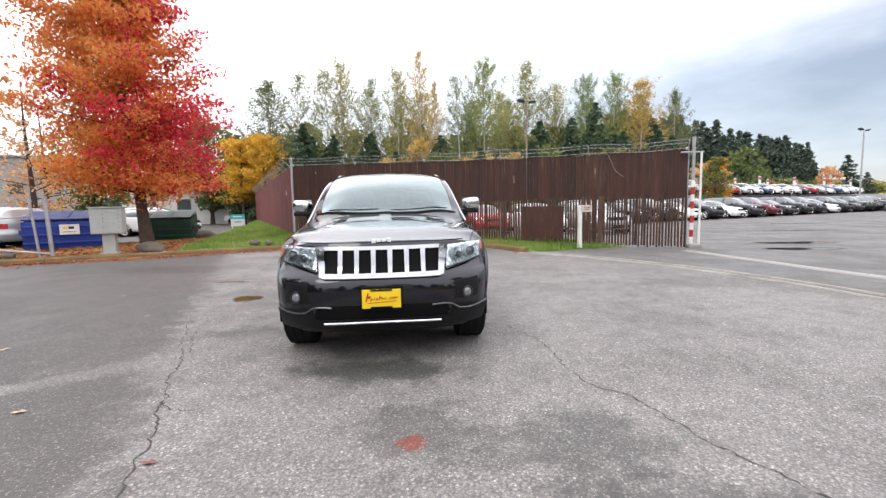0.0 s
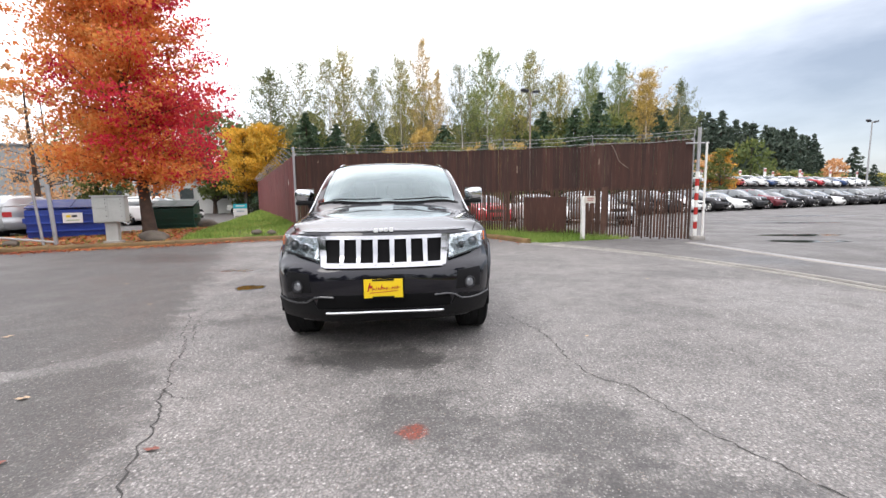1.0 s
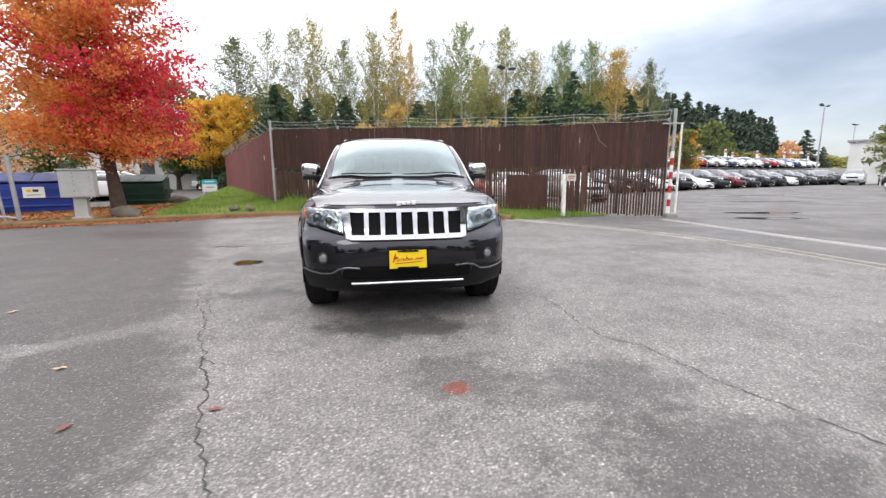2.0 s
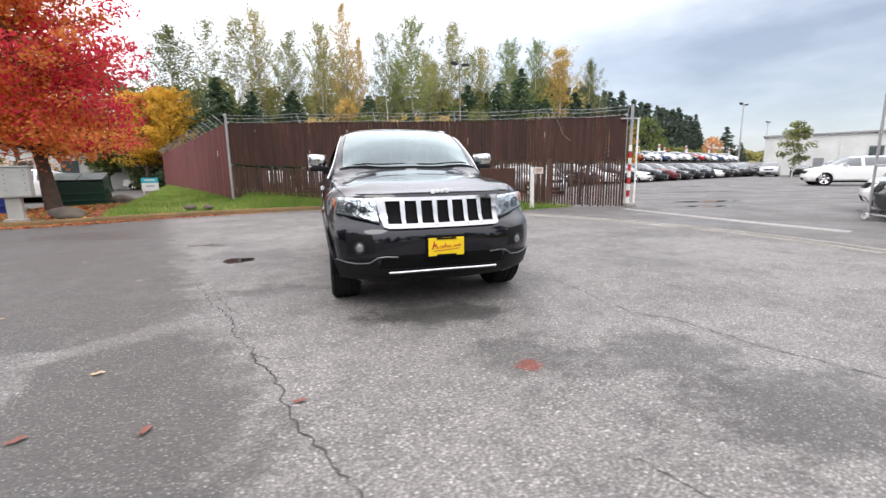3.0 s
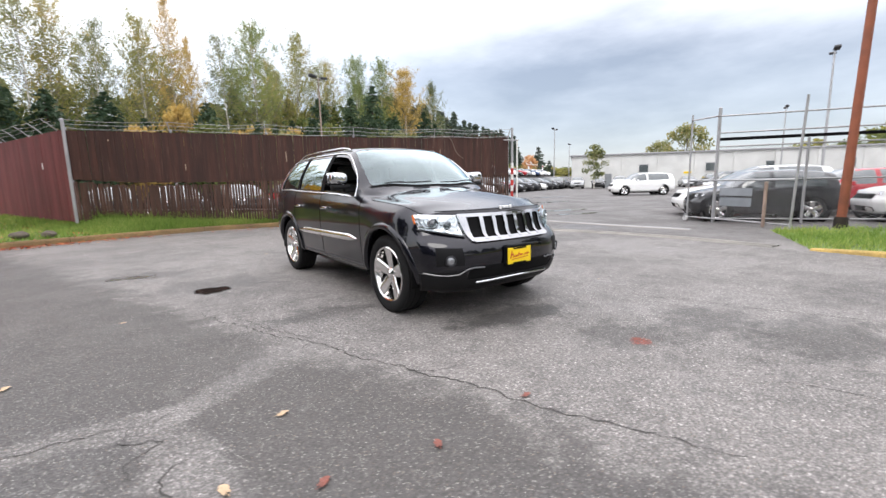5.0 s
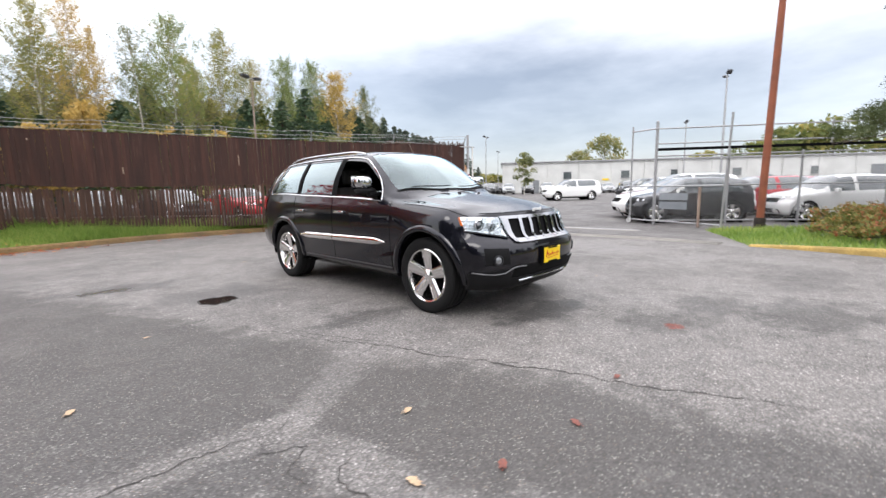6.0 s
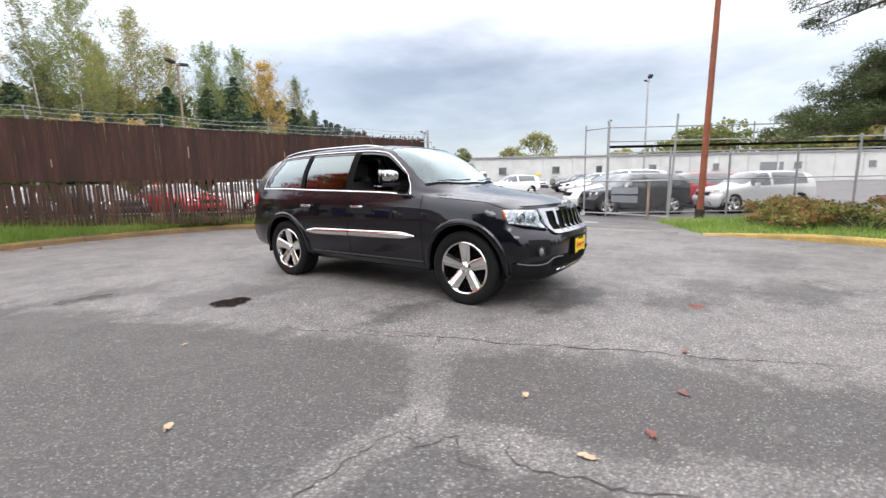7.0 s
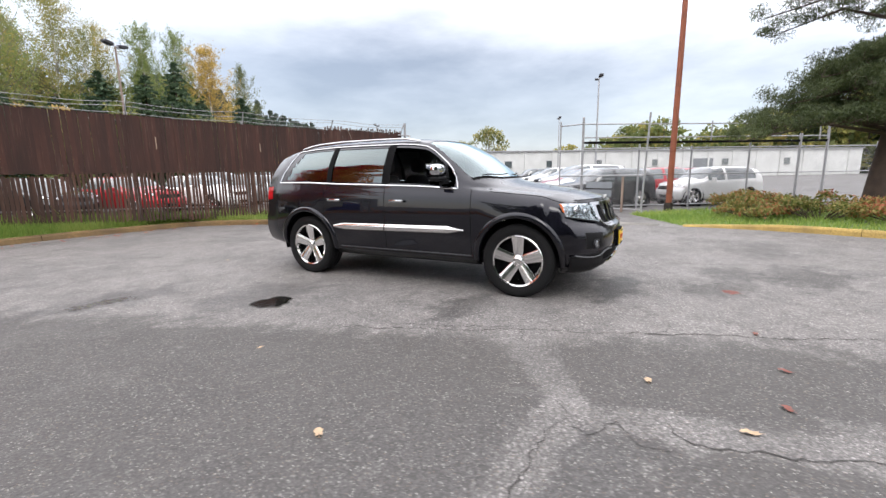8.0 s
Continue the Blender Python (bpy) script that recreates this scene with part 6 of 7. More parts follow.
lot_terrace()
for r, (o, c0, n, sh, step) in enumerate(((6.0, 3, 12, 3, 2.8), (13.5, 26, 15, 6, 2.8), (20, 31, 16, 1, 2.9), (27, 36, 16, 4, 3.0))):
    for k in range(n):
        p = LOT_ORIGIN + ROW * (c0 + step * k) + LOT_BACK * o
        place_car(kinds[(k + r * 5) % 12], ["white", "silver", "white", "grey", "white", "silver", "red", "blue"][(k * 3 + sh) % 8], p.x, p.y, .60, -.80, lot_height(o), o > 10)


def box_truck(x, y, z, yaw):
    """A white van body on a short cab."""
    v = empty("van", pose(x, y, z, 0, 0, yaw), "white high-roofed van parked at the back of the lot", "van", "vans at the back of the lot")
    part("cargo_box", box(-.6, 0, 1.75, 4.6, 2.2, 2.5, .08), WHITE_PAINT, v)
    part("cab", box(2.35, 0, 1.15, 1.5, 2.0, 1.5, .22), WHITE_PAINT, v, smooth=True)
    part("cab_window", box(2.75, 0, 1.55, .74, 1.86, .55, .10), WINDOW, v)
    part("stripe", box(-.6, 0, 1.15, 4.62, 2.22, .10, .01), DARK_METAL, v)
    for px in (-1.9, 2.2):
        for sg in (1, -1):
            bm = bmesh.new()
            add_lathe(bm, [(.05, -.12), (.36, -.12), (.40, -.06), (.40, .06), (.36, .12), (.05, .12)], 14, Matrix.Translation((px, .92 * sg, .40)))
            part("tyre", bm, RUBBER, v, smooth=True)


for k, (c, o) in enumerate(((42, 34), (47, 36), (51, 34), (58, 37), (64, 35), (70, 37), (76, 35), (83, 37), (90, 35))):
    p = LOT_ORIGIN + ROW * c + LOT_BACK * o
    box_truck(p.x, p.y, lot_height(o), 37 + (k * 83) % 40 - 20 + 180 * (k % 2))
for k in range(9):
    place_car(kinds[(k + 4) % 12], ["grey", "silver", "black", "white", "silver"][k % 5], 41.5 + 1.9 * k, 50.0 - 2.1 * k, -.72, -.69)


# ---- white shed, lamp posts, far yard ----
def shed():
    A, B, H = Vector((47, 53)), Vector((112, -10)), 4.9
    L = (B - A).length
    ang = math.degrees(math.atan2(B.y - A.y, B.x - A.x))
    s = empty("warehouse", pose(A.x, A.y, 0, 0, 0, ang), "long low white-painted warehouse with a flat roof", "building")
    part("wall", box(L / 2, 9, H / 2, L, 18, H, .05), WALL_WHITE, s)
    part("roof", box(L / 2, 9, H + .10, L + .5, 18.6, .22, .03), ROOF_GREY, s, "grey metal roof edge")
    for k in range(int(L / 1.0)):
        part("roof_bracket", box(.5 + k * 1.0, -.16, H - .10, .16, .12, .20), WALL_WHITE, s)
    for k in range(18):
        part("pilaster", box(2.5 + k * 5.0, -.08, H / 2 - .1, .30, .16, H - .3), WALL_WHITE, s)
    for x in (10.5, 19.5, 27, 36, 47, 61, 74):
        w = part("window", box(x, -.03, 2.75, 1.25, .08, 1.05), WINDOW, s)
        part("frame", box(x, -.05, 3.32, 1.4, .10, .10), ROOF_GREY, w)
        part("sill", box(x, -.08, 2.18, 1.4, .16, .08), ROOF_GREY, w)
    for x, w, h in ((5.5, 1.0, 2.1), (40.5, 1.2, 2.2), (56.5, 4.0, 3.4)):
        part("door", box(x, -.03, h / 2, w, .10, h), simple("door_grey", (.20, .21, .22), .6), s)
    part("notice_board", box(16.5, -.06, 2.0, 1.0, .05, .3), YELLOW, s, "yellow notice board")


shed()


def lamp_post(x, y, h, label="tall steel lamp post with twin floodlight heads"):
    p = empty("lamp_post", pose(x, y, 0, 0, 0, 30), label, "lamp post", "lamp posts in the lot")
    part("shaft", tube([(0, 0, 0), (0, 0, h)], [.085, .05] if y < 34 and x < 10 else [.11, .06], 10), simple("weathered_pole", (.26, .20, .16), .8) if y < 34 and x < 10 else GALV, p, smooth=True)
    a = .45 if h == 9.0 else .75
    part("cross_arm", tube([(-a, 0, h), (a, 0, h)], .035, 8), GALV, p)
    for s in (-a / .75, a / .75):
        part("lamp_head", box(s * .85, 0, h + .08, .55, .38, .18, .05, Matrix.Translation((s * .85, 0, h)) @ Matrix.Rotation(radians(-14 * s), 4, "Y") @ Matrix.Translation((-s * .85, 0, -h))), DARK_METAL, p)


for x, y, h in ((44.6, 54.4, 9.2), (36.5, 16.2, 9.8), (72, 48, 9.5), (66, 74, 9.0), (4.0, 33.5, 9.0), (60, 30, 9.5)):
    lamp_post(x, y, h)


def banner(x, y, z):
    b = empty("banner_pole", pose(x, y, z, 0, 0, 20), "thin pole with a red and white dealer banner", "banner", "banners in the far lot")
    part("shaft", tube([(0, 0, 0), (0, 0, 3.0)], .03, 6), GALV, b)
    part("cloth", box(.30, 0, 2.25, .52, .02, 1.3), WHITE_PAINT, b)
    part("stripe", box(.30, -.015, 2.55, .52, .01, .42), BANNER_RED, b, "faded red upper half")


for k in range(9):
    o = 15.5 + 6.5 * (k % 2)
    q = LOT_ORIGIN + ROW * (29 + 5.4 * k) + LOT_BACK * o
    banner(q.x, q.y, lot_height(o))


def long_house(x, y, yaw, w, d, h, mat, label):
    b = empty("building", pose(x, y, 0, 0, 0, yaw), label, "building")
    part("wall", box(0, 0, h / 2, w, d, h), mat, b)
    part("roof", box(0, 0, h + .12, w + .6, d + .6, .25, .04), ROOF_GREY, b)
    for k in range(int(w / 3.5)):
        part("window", box(-w / 2 + 2 + k * 3.5, -d / 2 - .02, h * .55, 1.4, .08, 1.2), WINDOW, b)


long_house(-33, 52, 20, 22, 10, 4.2, WALL_WHITE, "pale single-storey building with a flat roof")
long_house(-62, 50, 35, 24, 10, 8.5, simple("grey_siding", (.30, .31, .31), .8, var=.1), "grey two-storey building seen between the trees")
# ---- trees, shrubs, grass ----
def leaf_mesh(name, pts, sizes, mat, parent, rng, droop=.3, aspect=.62, label=""):
    """Many single kite-shaped leaves, each its own island, turned at random."""
    pts, sizes = np.asarray(pts), np.asarray(sizes)
    n = len(pts)
    a = rng.normal(size=(n, 3))
    a[:, 2] -= droop
    a /= np.linalg.norm(a, axis=1)[:, None]
    b = np.cross(a, rng.normal(size=(n, 3)))
    b /= np.linalg.norm(b, axis=1)[:, None]
    s = sizes[:, None]
    V = np.stack([pts - a * s * .5, pts + b * s * aspect * .5 - a * s * .05, pts + a * s * .5, pts - b * s * aspect * .5 - a * s * .05], 1).reshape(-1, 3)
    me = bpy.data.meshes.new(name)
    me.vertices.add(4 * n)
    me.vertices.foreach_set("co", V.ravel())
    me.loops.add(4 * n)
    me.loops.foreach_set("vertex_index", np.arange(4 * n, dtype=np.int32))
    me.polygons.add(n)
    me.polygons.foreach_set("loop_start", np.arange(0, 4 * n, 4, dtype=np.int32))
    me.update(calc_edges=True)
    me.validate()
    me.materials.append(mat)
    ob = new(name, me)
    ob.parent = parent
    if label:
        ob["label"] = label
    return ob


def ball(rng, n):
    """Places inside a round puff, thinning gently to its rim, with no strays."""
    v = rng.normal(size=(n, 3))
    v /= np.linalg.norm(v, axis=1)[:, None]
    return v * (1.55 * rng.random(n) ** .45)[:, None]


def crown_points(rng, clumps, per, squash=.7):
    """Leaf places gathered in clumps, denser towards each clump's rim."""
    out = []
    for (c, r) in clumps:
        q = ball(rng, per) * (r * .60)
        q[:, 2] *= squash
        out.append(np.array(c) + q)
    return np.concatenate(out)


def tree(name, label, seed, h, r, base, trunk_r, bark, leaf, nclump, per, size, shape="oval", clump_r=.9, lean=(0, 0), category="tree", sparse=0.0, limbs=True, offset=(0, 0), top_leaf=None):
    rng = np.random.default_rng(seed)
    t = empty(name, None, label, category)
    trunk = []
    for k in range(9):
        f = k / 8
        trunk.append((lean[0] * f + .04 * h * .12 * math.sin(f * 5 + seed), lean[1] * f + .04 * h * .12 * math.cos(f * 4 + seed), h * .96 * f - .1))
    bm = bmesh.new()
    add_tube(bm, trunk, [trunk_r * (1.35 if k == 0 else 1 - .88 * k / 8) for k in range(9)], 10)
    clumps = []
    while len(clumps) < nclump:
        f = rng.random()
        z = base + (h - base) * f
        if shape == "oval":
            rr = r * math.sin(math.pi * min(1, (.14 + .86 * f))) ** .65
        elif shape == "column":
            rr = r * (1 - f) ** .55 * min(1, .35 + f * 4)
        elif shape == "cone":
            rr = r * (1 - f) ** .75
        else:
            rr = r * math.sqrt(max(0, 1 - (2 * f - 1) ** 2))
        a = rng.random() * 2 * math.pi
        q = rr * rng.random() ** .42
        if rng.random() < sparse * (q / (r + .01)):
            continue
        kx = z / h
        clumps.append(((lean[0] * kx + offset[0] * kx + q * math.cos(a), lean[1] * kx + offset[1] * kx + q * math.sin(a), z), clump_r * rng.uniform(.6, 1.25) * (1 if shape not in ("cone", "column") else (1.05 - .55 * f))))
    part("trunk", bm, bark, t, smooth=True)
    if limbs:
        bm = bmesh.new()
        for c, cr in clumps[:: max(1, nclump // 34)]:
            k = max(.13, min(.92, (c[2] - (.25 if shape != "column" else .12) * h * .5 - math.hypot(c[0], c[1]) * .55) / (h * .96)))
            i = min(7, int(k * 8))
            f = k * 8 - i
            p0 = Vector(trunk[i]).lerp(Vector(trunk[i + 1]), f)
            p1 = Vector(c)
            mid = p0.lerp(p1, .5) + Vector((0, 0, -.06 * (p1 - p0).length))
            r0 = trunk_r * (1 - .85 * k) * .38
            add_tube(bm, [p0, mid, p1], [r0, r0 * .6, r0 * .2], 6, False)
        part("branchwork", bm, bark, t, smooth=True)
    P = crown_points(rng, clumps, per)
    P[:, 2] = np.maximum(P[:, 2], base * .6)
    leaf_mesh("crown", P, size * rng.uniform(.6, 1.35, len(P)), leaf, t, rng, label="")
    return t


def branchy_tree(name, label, seed, h, r, base, trunk_r, bark, leaf, nbranch, puffs, per, size, rise=.6, taper=1.0, puff_r=.42, lean=(0, 0), inner=None, top=.25, forks=1, bulge=0.0, g0=.22):
    """A tree grown from limbs: puffs of leaves sit along each limb, so that the outline is ragged and the sky shows through."""
    rng = np.random.default_rng(seed)
    t = empty(name, None, label, "tree")
    tz = np.linspace(0, 1, 10)
    trunk = [(lean[0] * f**1.4 + .05 * math.sin(f * 6 + seed) * h * .08, lean[1] * f**1.4 + .05 * math.cos(f * 5 + seed) * h * .08, h * .97 * f - .1) for f in tz]
    part("trunk", tube(trunk, [trunk_r * (1.3 if k == 0 else 1 - .92 * k / 9) for k in range(10)], 10), bark, t, smooth=True)
    bm = bmesh.new()
    pts, pts_in = [], []
    for k in range(nbranch):
        f = (k + rng.random()) / nbranch
        z0 = base * .75 + (h * .96 - base * .75) * f
        a = k * 2.399 + rng.uniform(-.5, .5)
        prof = (1 - f) ** taper * (1 - top) + top if not bulge else math.sin(math.pi * min(1, .18 + .80 * f)) ** bulge
        reach = r * prof * rng.uniform(.62, 1.12)
        q = z0 / (h * .97)
        p0 = Vector((np.interp(q, tz, [p[0] for p in trunk]), np.interp(q, tz, [p[1] for p in trunk]), z0))
        d = Vector((math.cos(a), math.sin(a), 0))
        if inner is not None:
            reach *= .76 + .24 * min(1.0, f * 4)
        up = rise * rng.uniform(.6, 1.3) * (.55 + .6 * f)
        p1 = p0 + d * reach * .5 + Vector((0, 0, up * reach * .38))
        p2 = p0 + d * reach + Vector((0, 0, up * reach * (.80 if bulge else 1.0)))
        r0 = trunk_r * (1 - .85 * q) * .24
        add_tube(bm, [p0, p1, p2], [r0, r0 * .55, r0 * .12], 5, False)
        side = Vector((-d.y, d.x, 0))
        for j in range(puffs):
            g = g0 + (1.02 - g0) * (j + rng.random()) / puffs
            c = (p0.lerp(p1, g * 2) if g < .5 else p1.lerp(p2, min(1.08, g * 2 - 1)))
            c = c + side * rng.normal() * reach * .13 * g * forks + Vector((0, 0, rng.normal() * .12 * puff_r))
            n = int(per * rng.uniform(.55, 1.35))
            Q = np.array(c) + ball(rng, n) * puff_r * (1.15 - .6 * f) * np.array([.66, .66, .40]) * rng.uniform(.6, 1.3)
            if inner is not None and rng.random() > (.06 if g < .5 else .36) - (.4 if f < .16 and g < .85 else 0) + .42 * math.cos(a - .67) + .30 * math.sin(11 * f - .6 + .5 * math.cos(a)):
                pts_in.append(Q)
            else:
                pts.append(Q)
    part("branchwork", bm, bark, t, smooth=True)
    P = np.concatenate(pts)
    leaf_mesh("crown", P, size * rng.uniform(.6, 1.4, len(P)), leaf, t, rng)
    if pts_in:
        P = np.concatenate(pts_in)
        leaf_mesh("inner_crown", P, size * rng.uniform(.6, 1.4, len(P)), inner, t, rng, label="orange inner leaves")
    return t


def put(t, x, y, z=0.0, yaw=0.0, s=1.0, sz=None):
    t.matrix_world = pose(x, y, z, 0, 0, yaw) @ Matrix.Diagonal((s, s, sz or s, 1))
    return t


def again(t, x, y, z=0.0, yaw=0.0, s=1.0, sz=None):
    c = copy_thing(t, pose(x, y, z, 0, 0, yaw))
    c.scale = (s, s, sz or s)
    return c


# the red maple
put(branchy_tree("maple_tree", "large maple in full red and orange autumn leaf", 3, 13.2, 3.55, 2.3, .20, BARK, MAPLE, 125, 11, 78, .115, .36, .55, .62, (-2.0, .2), MAPLE_INNER, .16, 1.3), -11.8, 15.0, .15)
# west trees
gold_round = put(branchy_tree("golden_tree", "rounded tree with golden yellow leaves", 5, 6.4, 2.35, 2.2, .16, BARK, GOLD_LEAF, 60, 8, 20, .17, .5, .7, .5, bulge=.5), -21.3, 42.4, .2, 0, 1.15, 1.38)
orange = put(branchy_tree("orange_tree", "thin tree with faded orange leaves", 6, 7.2, 3.0, 1.6, .14, BARK, ORANGE_LEAF, 30, 7, 14, .13, .45, .7, .42, top=.4, bulge=.6), -19.2, 17.6, .1)
again(orange, -25.5, 24.0, 0, 130, 1.15)
again(orange, -27.0, 33.0, 0, 40, 1.3)
again(gold_round, -24.0, 43.0, 0, 80, 1.35)
green_round = put(tree("green_tree", "broad tree in dull green and yellow leaf", 7, 9.0, 3.4, 1.8, .18, BARK, GREEN_LEAF, 80, 46, .40, "round", 1.0), -34, 36, 0)
again(green_round, -29.5, 46, 0, 50, 1.2)
again(green_round, -38, 50, 0, 200, 1.5)
again(green_round, -21.0, 52, 0, 110, 1.1)

rb = random.Random(2)


def birch(name, label, seed, h, r, trunk_r, leaf, nb, per, clear=.27, taper=.8, rise=1.25, gap=0.0, bend=.3, size=.135):
    """A slender tree with a pale bare stem, rising limbs and thin leafy twigs, pointed at the top."""
    rng = np.random.default_rng(seed)
    t = empty(name, None, label, "tree")
    fz = np.linspace(0, 1, 9)
    tx, ty = bend * np.sin(fz * 2.6 + seed), bend * np.cos(fz * 2.2 + seed * 2) * .7
    part("trunk", tube([(tx[k], ty[k], h * .98 * fz[k] - .1) for k in range(9)], [trunk_r * (1.25 if k == 0 else 1 - .93 * k / 8) for k in range(9)], 8), BIRCH, t, smooth=True)
    bm, pts = bmesh.new(), []
    for k in range(nb):
        f = (k + rng.random()) / nb
        q = clear + (.97 - clear) * f
        a = k * 2.399 + rng.uniform(-.6, .6)
        if rng.random() < gap:
            continue
        reach = r * min(1.0, .5 + 2.6 * f) * (1 - f) ** taper * rng.uniform(.5, 1.15) + .18
        up = rise * rng.uniform(.65, 1.3)
        p0 = Vector((np.interp(q, fz, tx), np.interp(q, fz, ty), q * h))
        d = Vector((math.cos(a), math.sin(a), 0))
        p1 = p0 + d * reach * .55 + Vector((0, 0, up * reach * .42))
        p2 = p0 + d * reach + Vector((0, 0, min(up * reach, 1.02 * h - p0.z)))
        r0 = max(.012, trunk_r * (1 - .9 * q) * .30)
        add_tube(bm, [p0, p1, p2], [r0, r0 * .6, .008], 4, False)
        side = np.array((-d.y, d.x, 0))
        along = np.array((p2 - p1).normalized())
        for _ in range(int(3 + 7 * reach / r)):
            g = rng.uniform(.18, 1.04)
            c = np.array(p0.lerp(p1, g / .5) if g < .5 else p1.lerp(p2, g * 2 - 1))
            c = c + side * rng.normal() * .13 * reach + np.array((0, 0, rng.normal() * .10))
            n = int(1.3 * per * rng.uniform(.3, 1.7))
            pts.append(c + rng.normal(size=(n, 3)) * .15 + along * rng.normal(size=(n, 1)) * .24)
    part("branchwork", bm, TWIG, t, smooth=True)
    P = np.concatenate(pts)
    leaf_mesh("crown", P, size * rng.uniform(.6, 1.4, len(P)), leaf, t, rng)
    return t


def fir(name, label, seed, h, r, whorls, boughs, per, size, leaf):
    """A conifer: whorls of drooping boughs, longest near the foot, with a thin leading shoot."""
    rng = np.random.default_rng(seed)
    t = empty(name, None, label, "tree")
    part("trunk", tube([(0, 0, -.1), (0, 0, h * .5), (0, 0, h)], [.018 * h, .010 * h, .012], 7), BARK, t, smooth=True)
    pts = []
    for w in range(whorls):
        f = (w + rng.random()) / whorls
        for b2 in range(boughs):
            L = (r * (1 - f) ** .8 + .12) * rng.uniform(.55, 1.2)
            a = rng.random() * 6.283
            n = int(per * (.35 + .9 * (1 - f)))
            g = rng.random(n) ** .65
            up = rng.uniform(-.05, .35)
            x = L * g
            y = rng.normal(size=n) * L * .17 * (1.15 - g)
            z = h * (.05 + .93 * f) + up * L * g - .42 * L * g * g + rng.normal(size=n) * .05 * L
            pts.append(np.stack([x * math.cos(a) - y * math.sin(a), x * math.sin(a) + y * math.cos(a), z], 1))
    P = np.concatenate(pts)
    leaf_mesh("crown", P, size * rng.uniform(.6, 1.4, len(P)), leaf, t, rng, .5, .42)
    return t


# tall birches and cottonwoods behind the fence
PALE_GOLD = foliage("pale_gold_leaves", ((.1, (.36, .27, .10)), (.5, (.60, .42, .13)), (.9, (.72, .54, .20))), .5)
OLIVE_LEAF = foliage("olive_yellow_leaves", ((.1, (.16, .18, .06)), (.45, (.31, .31, .10)), (.75, (.48, .40, .13)), (.98, (.60, .42, .13))), .5)
THIN = "tall slender birch with thinning grey-green leaves"
KIND = {
    "cone": birch("birch_tree", "broad pointed birch with dusty green leaves", 21, 18.0, 4.4, .17, BIRCH_LEAF, 150, 15, .24, .85, 1.15),
    "thin": birch("birch_tree", THIN, 22, 18.0, 3.0, .14, BIRCH_LEAF, 96, 12, .30, .55, 1.45, .18, .5),
    "tall": birch("birch_tree", "tall birch with olive and yellowing leaves", 23, 18.0, 3.6, .17, OLIVE_LEAF, 130, 14, .26, .62, 1.35, .08, .4),
    "full": birch("birch_tree", "full cottonwood with green leaves", 24, 18.0, 3.7, .18, GREEN_TALL, 140, 17, .20, .50, 1.3, .05, .3),
    "gold": birch("golden_birch", "tall birch with pale golden leaves", 25, 20.0, 3.8, .18, PALE_GOLD, 130, 14, .25, .95, 1.3, .08, .2),
}
SET = set()
for kind, x, y, h, s in (
    ("cone", -22.4, 45.4, 15.6, 1.3), ("thin", -18.5, 45.0, 15.6, 1.1), ("thin", -16.9, 47.7, 16.8, 1.25), ("tall", -15.0, 49.4, 18.2, 1.0), ("thin", -12.1, 50.8, 16.5, 1.0), ("tall", -8.5, 49.4, 17.0, 1.0),
    ("gold", -6.6, 51.8, 20.2, .95), ("gold", -5.2, 56.5, 17.9, .8), ("thin", -2.2, 51.0, 16.6, 1.0), ("full", 1.1, 51.8, 18.4, 1.05), ("tall", 6.7, 59.2, 20.2, 1.15), ("tall", 12.0, 66.5, 19.3, 1.1),
    ("full", 15.4, 62.5, 19.1, .95), ("full", 19.8, 65.7, 20.0, .95), ("cone", 28.5, 65.4, 17.6, .9), ("thin", -10.2, 58.0, 16.4, 1.2),
    ("tall", 3.4, 61.0, 17.2, 1.0), ("thin", 9.4, 63.5, 17.6, 1.2), ("cone", 17.2, 69.0, 18.0, .8), ("full", -1.0, 63.0, 16.5, 1.0), ("tall", 22.0, 71.0, 16.0, 1.0),
    ("thin", -14.2, 60.5, 18.0, 1.2), ("full", -33.5, 50.0, 13.0, 1.3), ("cone", 4.6, 66.5, 17.6, 1.0), ("thin", -7.6, 62.0, 17.0, 1.3),
):
    base_h = 20.0 if kind == "gold" else 18.0
    spread = .95 * s * (.75 + .25 * h / base_h)
    (put if kind not in SET else again)(KIND[kind], x, y, 0, (x * 53) % 360, spread, h / base_h)
    SET.add(kind)
put(birch("golden_poplar", "poplar with bright golden leaves", 32, 18.0, 4.0, .20, POPLAR_LEAF, 140, 17, .2, .6, 1.3, size=.15), 23.4, 65.5, 0, 0, 1.35, 1.045)
